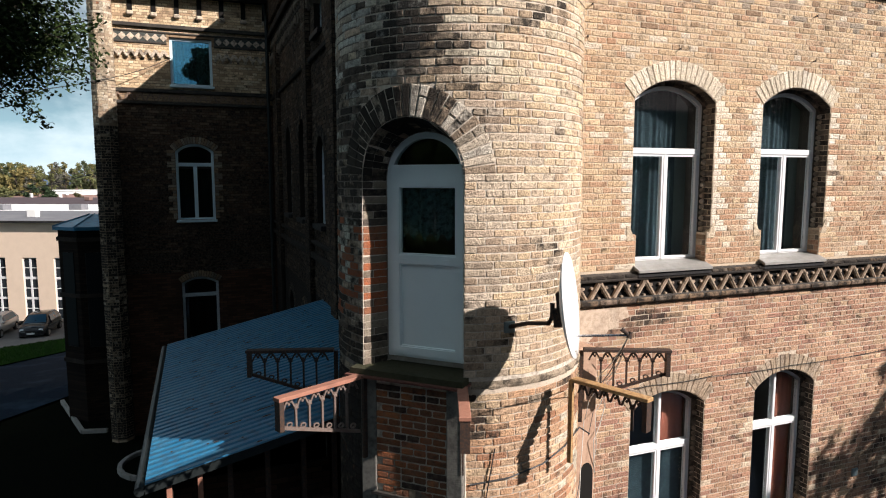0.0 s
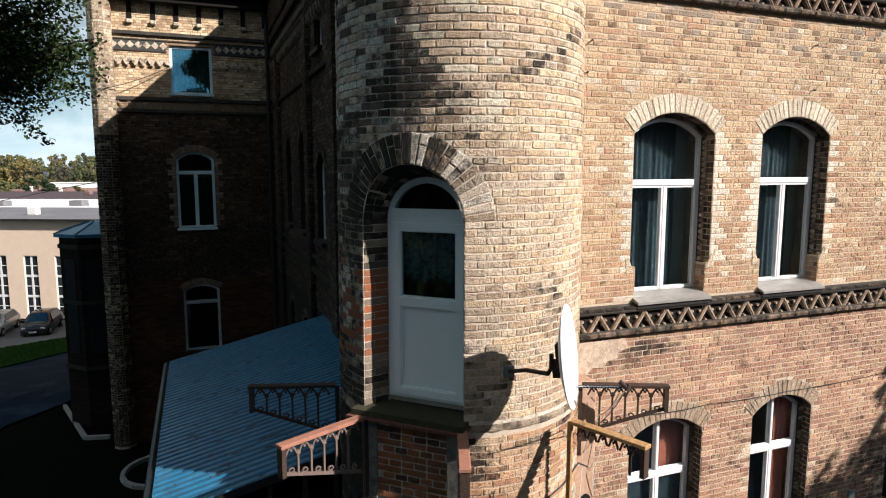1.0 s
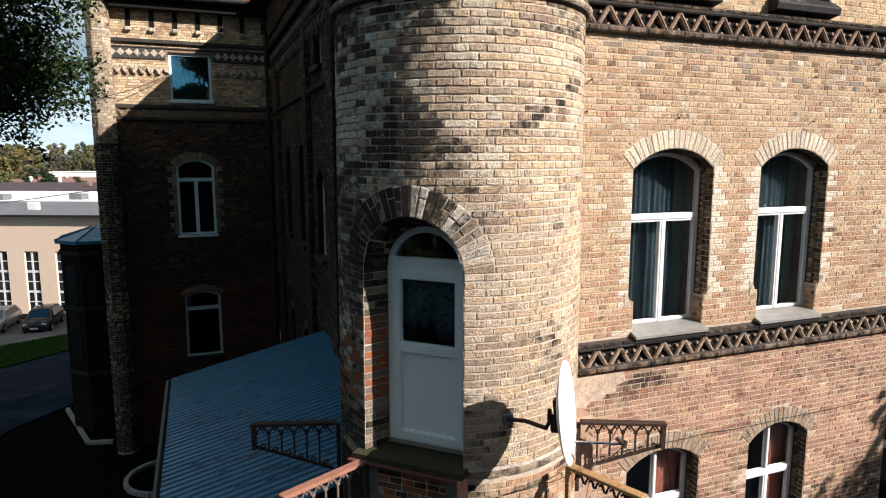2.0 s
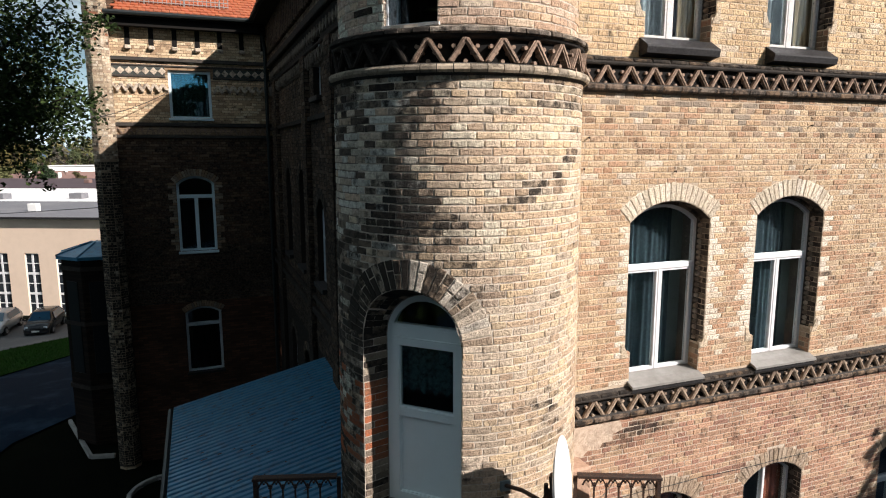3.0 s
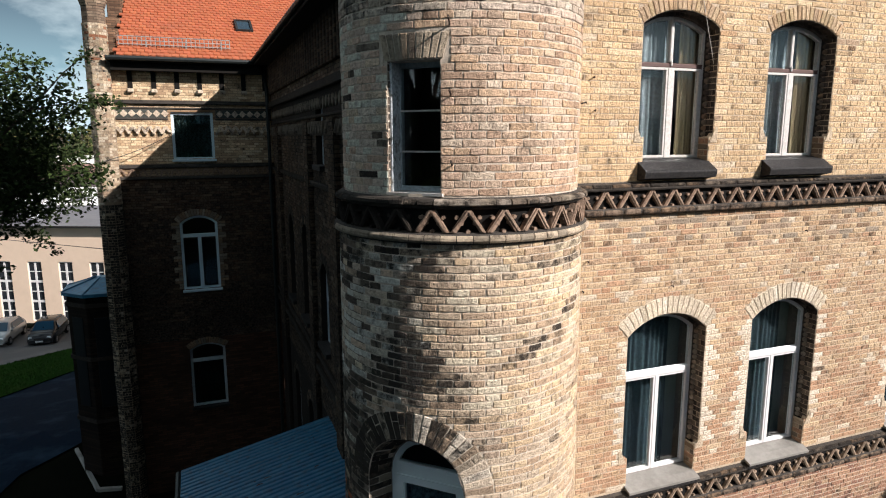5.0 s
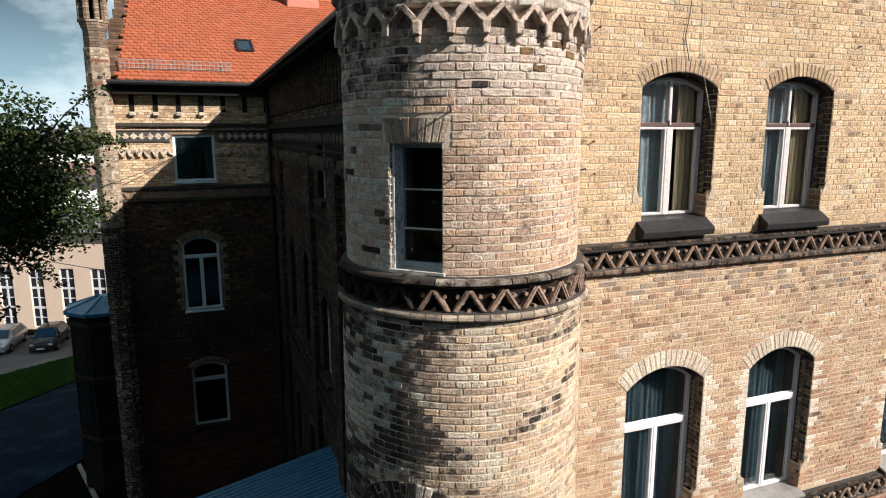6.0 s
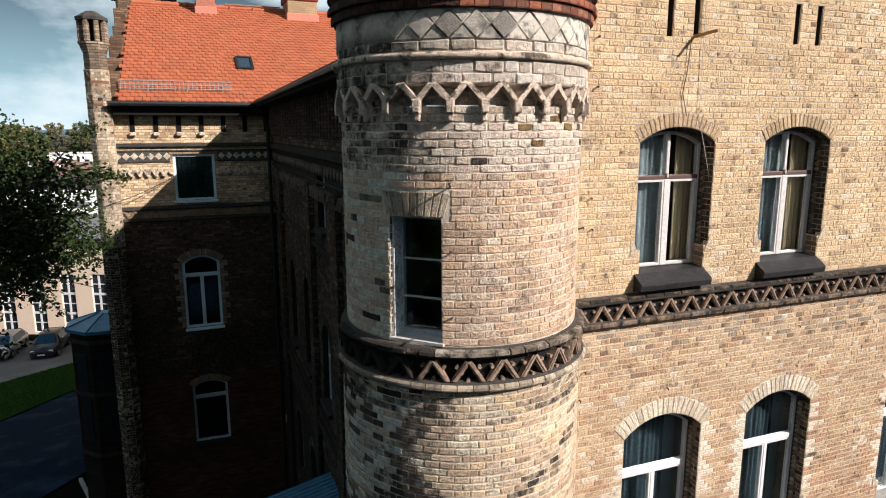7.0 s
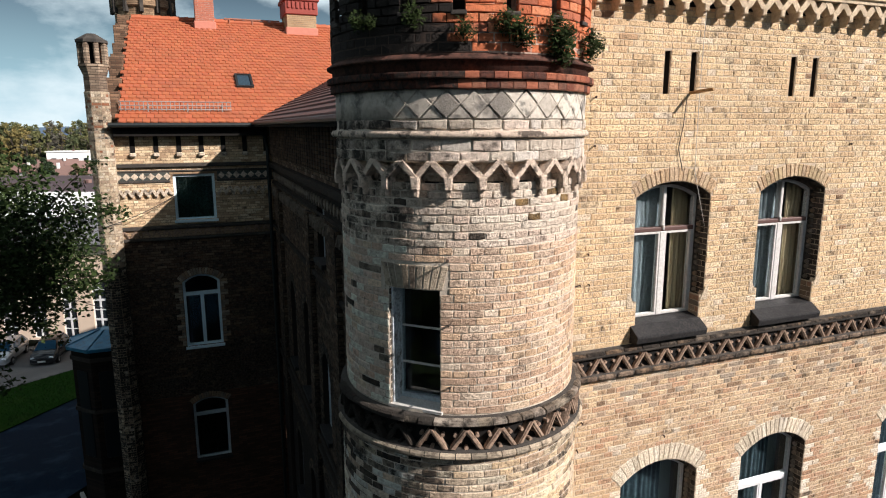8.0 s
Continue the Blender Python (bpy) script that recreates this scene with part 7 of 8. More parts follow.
for z in (1.0, 3.2, 3.9, 4.6):
    q = Geo()
    q.box(-3.45, -1.45, 0.74, 0.78, z, z + 0.035)
    part("glazing_rail", q, iron_m, porch)
for x0, x1, y0, y1 in ((-3.5, -3.42, 0.8, 7.2), (-3.5, -0.4, 7.1, 7.2), (-3.42, -1.45, 1.1, 1.14)):
    q = Geo()
    q.box(x0, x1, y0, y1, 0.0, 5.1 if x0 != -3.42 else 5.0)
    part("side_wall", q, courtbrick_m, porch)
for k in range(26):
    q = Geo()
    x, y = rng.uniform(-3.5, -0.8), LY0 + pitch * (rng.randrange(49) + 0.5)
    q.lathe([(0.014, lean_z(x) + 0.02), (0.012, lean_z(x) + 0.034), (0.0, lean_z(x) + 0.036)], 0, 360, 6, centre=(x, y))
    part("roof_screw", q, iron_m, porch)
streak_m = material("rust_streak", (0.05, 0.032, 0.024), 0.9, grain=(0.02, (0.15, 0.065, 0.03), 0.5))
streaks = [(-2.4, 1.72, 0.35), (-2.75, 1.57, 0.2), (-3.3, 2.77, 0.12), (-2.0, 1.42, 0.18), (-3.2, 4.27, 0.14), (-2.5, 2.32, 0.2)]
streaks += [(rng.uniform(-3.6, -0.9), LY0 + 0.05 + pitch * rng.randrange(34), rng.uniform(0.03, 0.16)) for _ in range(34)]
for x, y, l in streaks:
    y = round(y / pitch) * pitch
    q = Geo()
    q.add([(x, y - 0.02, lean_z(x) + 0.027), (x + l, y - 0.012, lean_z(x + l) + 0.027), (x + l, y + 0.01, lean_z(x + l) + 0.027), (x + 0.3 * l, y + 0.025, lean_z(x + 0.3 * l) + 0.027)], [(0, 1, 2, 3)])
    part("rust_streak", q, streak_m, porch)
g = Geo()
g.tube([(-1.42, 0.15, 5.5), (-1.42, 0.15, 0.0)], 0.05, 8)
part("downpipe", g, material("green_pipe", (0.05, 0.12, 0.12), 0.4, grain=(0.1, (0.03, 0.07, 0.07), 0.5)), None, "dark green downpipe beside the porch", category="downpipe")

# ---- ground ----
def land(x, y):
    """Level round the building, falling gently beyond it."""
    return -3.4 * max(0.0, min(1.0, (y - 23.0) / 26.0))


def ground_patch(g, xs, ys, lift):
    k = len(g.v)
    for y in ys:
        for x in xs:
            g.v.append((x, y, land(x, y) + lift))
            g.t.append((0.1, 0.1, 0.05))
    m = len(xs)
    g.f += [(k + j * m + i, k + j * m + i + 1, k + (j + 1) * m + i + 1, k + (j + 1) * m + i) for j in range(len(ys) - 1) for i in range(m - 1)]


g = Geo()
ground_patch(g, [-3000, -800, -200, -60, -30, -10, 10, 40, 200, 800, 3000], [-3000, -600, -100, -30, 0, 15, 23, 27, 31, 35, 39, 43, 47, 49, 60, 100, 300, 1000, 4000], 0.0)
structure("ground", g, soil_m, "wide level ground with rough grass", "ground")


def strip(g, line, half, lift, n=40):
    """A band along a path of (x, y) that follows the ground."""
    pts = [Vector((*p, 0)) for p in line]
    for i in range(len(pts)):
        way = (pts[min(i + 1, len(pts) - 1)] - pts[max(i - 1, 0)]).normalized()
        side = Vector((-way.y, way.x, 0))
        for s in (half, -half):
            q = pts[i] + side * s
            g.v.append((q.x, q.y, land(q.x, q.y) + lift))
            g.t.append((0.3, 0.3, 0.3))
    g.f += [(2 * i, 2 * i + 1, 2 * i + 3, 2 * i + 2) for i in range(len(pts) - 1)]


ROAD_NEAR = [(-11.8, 3.0), (-11.4, 11.0), (-10.7, 16.5), (-9.9, 19.4), (-8.7, 20.8), (-7.2, 22.6), (-6.2, 25.5)]
ROAD_FAR = [(-26.0, 3.0), (-22.0, 14.0), (-18.0, 23.0), (-15.3, 27.5), (-13.2, 31.5), (-11.2, 35.4), (-7.5, 42.0)]
LAWN_FAR = [(-33.0, 20.0), (-28.0, 26.5), (-23.5, 32.0), (-18.5, 37.8), (-15.5, 41.3), (-12.7, 44.6), (-8.0, 50.0)]


def between(g, line_a, line_b, lift, n=8):
    """Ground between two edges of as many points."""
    k = len(g.v)
    fine = lambda line: [tuple(p + (q - p) * i / 4 for p, q in zip(u, v)) for u, v in zip(line, line[1:]) for i in range(4)] + [line[-1]]
    la, lb = fine(line_a), fine(line_b)
    for p, q in zip(la, lb):
        for i in range(n + 1):
            x, y = (p[j] + (q[j] - p[j]) * i / n for j in (0, 1))
            g.v.append((x, y, land(x, y) + lift))
            g.t.append((0.1, 0.1, 0.05))
    m = n + 1
    g.f += [(k + j * m + i, k + (j + 1) * m + i, k + (j + 1) * m + i + 1, k + j * m + i + 1) for j in range(len(la) - 1) for i in range(n)]
    return la, lb


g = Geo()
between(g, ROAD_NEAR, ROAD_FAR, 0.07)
structure("road", g, asphalt_m, "worn asphalt drive that bends round the court, tinted dark blue for its shade", "road")
g = Geo()
ground_patch(g, [-60, -20, 0, 20, 60], [-27, -18, -10, -3.0], 0.02)
structure("street", g, asphalt_m, "worn asphalt street before the front", "road")
g = Geo()
edge_a, edge_b = between(g, ROAD_FAR, LAWN_FAR, 0.13)
lawn = structure("lawn", g, grass_m, "strip of mown grass beside the drive", "lawn")
blades = Geo()
rng = random.Random(5)
for _ in range(11000):
    j, v, u = rng.randrange(8, len(edge_a) - 1), rng.random(), rng.random()
    p = [edge_a[j][c] + (edge_a[j + 1][c] - edge_a[j][c]) * v for c in (0, 1)]
    q = [edge_b[j][c] + (edge_b[j + 1][c] - edge_b[j][c]) * v for c in (0, 1)]
    x, y = (p[c] + (q[c] - p[c]) * u for c in (0, 1))
    h = rng.uniform(0.05, 0.14)
    a, k = rng.uniform(0, 6.28), rng.uniform(0.7, 1.3)
    z = land(x, y) + 0.13
    blades.add([(x - 0.02 * math.cos(a), y - 0.02 * math.sin(a), z), (x + 0.02 * math.cos(a), y + 0.02 * math.sin(a), z), (x + rng.uniform(-0.05, 0.05), y + rng.uniform(-0.05, 0.05), z + h)], [(0, 1, 2)], (0.028 * k, 0.066 * k, 0.012 * k))
tagged(part("grass", blades, leaf_m, None, "short green grass blades"), category="grass", kind="stuff")
g = Geo()
ground_patch(g, [-45, -25, -10, 5, 25], [38.0, 41, 44, 47, 49, 54], 0.06)
structure("car_park", g, material("pale_paving", (0.15, 0.147, 0.145), 0.85, grain=(0.3, (0.14, 0.14, 0.135), 0.5), stain=(2, (0.25, 0.24, 0.23), 0.5)), "grey paved car park", "pavement")


def kerb(line, label):
    k = thing("kerb", (*line[0], 0.0), label, "kerb", "kerbs")
    for (x0, y0), (x1, y1) in zip(line, line[1:]):
        l, a = math.hypot(x1 - x0, y1 - y0), math.degrees(math.atan2(y1 - y0, x1 - x0))
        q = Geo()
        q.box(0.005, l - 0.005, -0.07, 0.07, -0.1, 0.13, Matrix.Translation((x0, y0, land(x0, y0))) @ pose(0, 0, 0, 0, 0, a), cut=0.015)
        part("kerb_stone", q, kerb_m, k)


kerb([(-8.25 + (1.25 * i / 5), 20.9 - 3.75 * i / 5) for i in range(6)] + [(-6.2, 16.95)], "pale granite kerb round the planting bed")
kerb([(-4.35 + 1.15 * math.cos(radians(a)), 13.6 + 1.15 * math.sin(radians(a))) for a in range(70, 300, 20)], "curved granite kerb beside the wing")
g = Geo()
g.add([(-8.2, 20.8, 0.05), (-7.0, 17.15, 0.05), (-6.2, 16.95, 0.05), (-5.9, 16.3, 0.05), (-5.7, 21.5, 0.05), (-7.5, 22.5, 0.05)], [(0, 1, 2, 3, 4, 5)])
structure("planting_bed", g, soil_m, "dark earth bed at the wing's foot", "ground")


# ---- far building ----
hall = thing("hall", (-17.0, 56.0, land(0, 56)), "long cream-rendered hall with tall white gridded windows, flat roof", "building")
HM = Matrix.Translation((-16.0, 55.6, 0)) @ pose(0, 0, 0, 0, 0, -25.0)
on_hall = lambda s, z, d: tuple(HM @ Vector((s, -d, z)))
holes = [opening(-1.16 + 2.8 * i, 0.11 + 2.8 * i, -3.2, 2.1, 0, 0) for i in range(-9, 8)]
g = Geo()
sheet(g, on_hall, -26, 24, -3.6, 5.2, holes, 0.25, 5)
part("wall", g, render_m, hall)
g = Geo()
g.box(-26.3, 24.3, -0.45, 15.5, 5.1, 5.3, HM, cut=0.03)
hroof = part("roof", g, felt_m, hall)
g = Geo()
g.box(-26.3, 24.3, -0.52, -0.40, 5.12, 5.28, HM)
part("eaves_strip", g, slate_m, hroof)
g = Geo()
g.add([tuple(HM @ Vector(p)) for p in ((-44, 15.5, 5.2), (24, 15.5, 5.2), (24, 50, 4.6), (-44, 50, 4.6), (-44, 15.5, -3.5), (24, 15.5, -3.5), (24, 50, -3.5), (-44, 50, -3.5))], [(0, 1, 2, 3), (0, 4, 5, 1), (1, 5, 6, 2), (2, 6, 7, 3), (3, 7, 4, 0)])
part("rear_range", g, white_m, hroof, "white-walled rear range with a pale roofing sheet")
for s0 in (-20.0, -11.5, -5.0, 3.0, 11.0):
    g = Geo()
    g.box(s0, s0 + 1.6, 24.0 + s0 * 0.2, 25.4 + s0 * 0.2, 5.0, 5.75, HM, cut=0.04)
    part("roof_vent", g, felt_m, hroof)
for o in holes:
    place = lambda s, z, d: on_hall(s, z, d - 0.12)
    q = Geo()
    q.ring(place, outline(o, 0), outline(o, 0.07), -0.04, 0.03)
    w = part("window", q, pvc_m, hall)
    bar(w, place, o["sc"] - 0.09, o["sc"] + 0.09, o["z0"], o["zs"], -0.03, 0.03, pvc_m, "mullion")
    for k in range(1, 6):
        z = o["z0"] + (o["zs"] - o["z0"]) * k / 6
        h = 0.10 if k % 2 == 0 else 0.035
        bar(w, place, o["s0"], o["s1"], z - h, z + h, -0.03, 0.028, pvc_m, "glazing_bar", 0.003)
    q = Geo()
    q.prism(place, outline(o, 0.03), -0.02, -0.01)
    part("pane", q, carglass_m, w)
for s, y, r in ((-3.2, 4.5, 0.45), (4.5, 5.5, 0.35), (-9.0, 5, 0.4)):
    q = Geo()
    q.box(s - r, s + r, y - 0.3, y + 0.3, 5.28, 6.0, HM, cut=0.05)
    part("roof_vent", q, white_m, hroof)

purple_roof_m = material("purple_brown_felt", (0.085, 0.062, 0.066), 0.85, grain=(1.5, (0.06, 0.045, 0.05), 0.5), stain=(5.0, (0.12, 0.09, 0.09), 0.4))
rusty_roof_m = material("rusty_sheet_roof", (0.20, 0.12, 0.10), 0.8, grain=(1.0, (0.14, 0.09, 0.08), 0.5))


def warehouse(m, half, deep, height, roof, label):
    """A long low flat-roofed shed with windows under its eaves."""
    w = thing("warehouse", tuple(m.translation), label, "building", "far sheds")
    g = Geo()
    g.box(-half, half, 0, deep, 0, height - 0.4, m)
    part("wall", g, white_m, w)
    g = Geo()
    g.box(-half - 0.5, half + 0.5, -0.5, deep + 0.5, height - 0.4, height, m)
    part("roof", g, roof, w)
    for i in range(int(half / 2.5)):
        g = Geo()
        g.box(-half + 2 + i * 5, -half + 4.4 + i * 5, -0.05, 0.02, 1.2, 2.6, m)
        part("window", g, carglass_m, w)
    for i in range(4):
        g = Geo()
        x = -half * 0.6 + i * half * 0.4
        g.box(x, x + 1.1, deep * (0.3 + 0.12 * i), deep * (0.3 + 0.12 * i) + 1.1, height, height + 0.7, m, cut=0.1)
        part("roof_vent", g, rusty_roof_m if i != 2 else tile_m, w)


warehouse(HM @ Matrix.Translation((-26.0, 50.2, -3.4)), 56, 33, 8.1, purple_roof_m, "low warehouse with a dark purple-brown felt roof")
warehouse(Matrix.Translation((-46, 384, -3.4)) @ pose(0, 0, 0, 0, 0, 2), 29, 14, 6.2, white_m, "distant white shed before the wood")


def far_house(x, y, w, rot):
    h = thing("house", (x, y, -3.4), "small white house with a red-brown roof among far trees", "house", "far houses")
    m = Matrix.Translation((x, y, -3.4)) @ pose(0, 0, 0, 0, 0, rot)
    q = Geo()
    q.box(-w, w, -4, 4, 0, 3.2, m)
    part("wall", q, white_m, h)
    q = Geo()
    q.add([tuple(m @ Vector(p)) for p in ((-w - 0.4, -4.6, 3.0), (w + 0.4, -4.6, 3.0), (w + 0.4, 4.6, 3.0), (-w - 0.4, 4.6, 3.0), (-w - 0.4, 0, 6.0), (w + 0.4, 0, 6.0))], [(0, 1, 5, 4), (2, 3, 4, 5), (0, 4, 3), (1, 2, 5)])
    r = part("roof", q, rusty_roof_m, h)
    q = Geo()
    q.box(w * 0.3, w * 0.3 + 0.8, -1.5, -0.7, 4.5, 7.0, m)
    part("chimney", q, white_m, r)
    for i in range(3):
        q = Geo()
        q.box(-w + 1 + i * (w - 1) * 0.9, -w + 2 + i * (w - 1) * 0.9, -4.05, -3.98, 1.2, 2.6, m)
        part("window", q, carglass_m, h)


for x, y, w, turn in ((-47, 240, 6, -15), (-36, 243, 7, 8), (-27, 250, 6, 25), (-60, 262, 7, -20), (-41, 275, 8, 12), (-54, 290, 7, 5), (-33, 285, 7, -10)):
    far_house(x, y, w, turn)


# ---- trees ----
def leaves(g, clumps, count, size, tints, r, flat=0.7):
    """Leaves strewn through clumps of (centre, radius), denser at their rims."""
    total = sum(c[1] ** 2 for c in clumps)
    for c, rad in clumps:
        for _ in range(int(count * rad ** 2 / total)):
            u = Vector((r.gauss(0, 1), r.gauss(0, 1), r.gauss(0, 1))).normalized() * rad * (r.random() ** 0.45)
            u.z *= flat
            p = Vector(c) + u
            a = Vector((r.gauss(0, 1), r.gauss(0, 1), r.gauss(0, 0.7))).normalized()
            b = a.cross(Vector((r.gauss(0, 1), r.gauss(0, 1), r.gauss(0, 1)))).normalized()
            s = size * r.uniform(0.6, 1.3)
            k = r.uniform(0.7, 1.35)
            t = r.choice(tints)
            g.add([tuple(p - a * s), tuple(p + b * s * 0.55), tuple(p + a * s), tuple(p - b * s * 0.55)], [(0, 1, 2, 3)], (t[0] * k, t[1] * k, t[2] * k))


def tree(name, base, height, spread, count, size, tints, label, seed, lowest=0.35, clumps=34, group="", sprays=0):
    r = random.Random(seed)
    t = thing(name, base, label, "tree", group)
    b = Vector(base)
    q = Geo()
    top = b + Vector((r.uniform(-0.4, 0.4), r.uniform(-0.4, 0.4), height * 0.8))
    mid = b.lerp(top, 0.5) + Vector((r.uniform(-0.3, 0.3), r.uniform(-0.3, 0.3), 0))
    w = height * 0.022
    q.tube([b, b.lerp(mid, 0.5), mid, mid.lerp(top, 0.6), top], [w * 1.25, w, w * 0.8, w * 0.5, w * 0.15], 9)
    part("trunk", q, bark_m, t)
    cl = []
    for i in range(clumps):
        h = lowest + (0.97 - lowest) * (i + r.random()) / clumps
        a = r.uniform(0, 6.283)
        reach = spread * math.sin(math.pi * min(0.93, max(0.12, (h - lowest) / (1.0 - lowest) * 0.85 + 0.13))) ** 0.7 * r.uniform(0.35, 1.0)
        c = b + Vector((math.cos(a) * reach, math.sin(a) * reach, height * h))
        cl.append((c, spread * r.uniform(0.20, 0.34)))
        if i % 2 == 0:
            s = b.lerp(top, max(0.2, h - 0.18))
            q = Geo()
            q.tube([s, s.lerp(c, 0.5) + Vector((0, 0, 0.05 * height)), c], [w * 0.35, w * 0.2, w * 0.06], 6)
            part("limb", q, bark_m, t)
    for i in range(sprays):
        # thin twigs that break the crown's outline
        c, rad = cl[(i * 7) % clumps]
        way = (c - b - Vector((0, 0, height * (lowest + 1) / 2))).normalized()
        way = (way + Vector((r.uniform(-0.5, 0.5), r.uniform(-0.5, 0.5), r.uniform(-0.1, 0.7)))).normalized()
        tip = c + way * (rad + r.uniform(0.2, 0.75))
        q = Geo()
        q.tube([c, c.lerp(tip, 0.5) + Vector((0, 0, 0.08)), tip], [w * 0.06, w * 0.04, w * 0.015], 5)
        part("twig", q, bark_m, t)
        cl += [(c.lerp(tip, u) + Vector((r.uniform(-0.1, 0.1), r.uniform(-0.1, 0.1), r.uniform(-0.1, 0.1))), r.uniform(0.16, 0.34)) for u in (0.55, 0.75, 0.92)]
    q = Geo()
    leaves(q, cl, count, size, tints, r)
    part("crown", q, leaf_m, t)
    return t


GREENS = ((0.020, 0.034, 0.010), (0.028, 0.044, 0.013), (0.016, 0.027, 0.009))
tree("broadleaf_tree", (-9.5, 9.0, 0.0), 14.5, 4.4, 62000, 0.056, tuple(tuple(c * 1.15 for c in t) for t in GREENS), "dark green broadleaf tree with small dense leaves beside the wing", 3, 0.755, 64, sprays=46)
tree("street_tree", (15.2, -8.6, 0.0), 13.0, 3.4, 5000, 0.15, GREENS, "broadleaf street tree casting shade on the front", 4, 0.45, 24)
r = random.Random(9)
MIX = ((0.13, 0.135, 0.06), (0.19, 0.165, 0.065), (0.10, 0.118, 0.058), (0.22, 0.175, 0.07), (0.135, 0.125, 0.10), (0.15, 0.15, 0.065), (0.085, 0.10, 0.055))
for i in range(210):
    d = r.uniform(408, 440) if i < 60 else r.uniform(440, 520)
    a = radians(r.uniform(93, 120))
    x, y = -3 + d * math.cos(a), -7 + d * math.sin(a)
    tone = r.choice(MIX)
    tree("far_tree", (x, y, -3.4), r.uniform(13, 18) if i < 60 else r.uniform(18, 23.5), r.uniform(3.4, 6.2), 1300, 0.5, (tone, tuple(c * 0.8 for c in tone), tuple(c * 1.2 for c in tone)), "far tree in early autumn leaf", 100 + i, 0.1, 20, "far wood")
tree("shrub_tree", (-44.7, 203, -3.4), 10.6, 4.6, 4200, 0.34, ((0.030, 0.048, 0.026), (0.04, 0.06, 0.03)), "dense dark green tree before the far wood", 77, 0.08, 22)
tree("shrub_tree", (-34.5, 198, -3.4), 8.2, 3.4, 2400, 0.32, ((0.07, 0.07, 0.03), (0.10, 0.075, 0.04)), "small olive-brown tree among far houses", 78, 0.08, 18)
for i, (x, y, h) in enumerate(((-54, 212, 9.5), (-61, 224, 11), (-66, 236, 12), (-73, 245, 12))):
    tree("far_tree", (x, y, -3.4), h, 4.6, 2600, 0.36, (MIX[i % 3], MIX[5]), "olive-green broadleaf tree before the far wood", 300 + i, 0.08, 22, "far wood")
g = Geo()
for i in range(61):
    a = radians(80 + i)
    d = 1500
    h = 17 + 9 * noise.noise((i * 0.16, 2.0, 0.0)) + 3 * noise.noise((i * 0.7, 5.0, 0.0))
    g.v += [(d * math.cos(a), d * math.sin(a), -5), (d * math.cos(a), d * math.sin(a), h)]
    g.t += [(0.1, 0.1, 0.1)] * 2
g.f = [(2 * i, 2 * i + 2, 2 * i + 3, 2 * i + 1) for i in range(60)]
structure("backdrop", g, material("hazy_blue_hills", (0.10, 0.15, 0.22), 0.95, grain=(40, (0.08, 0.12, 0.17), 0.5)), "hazy blue wooded hills at the horizon", "hills")


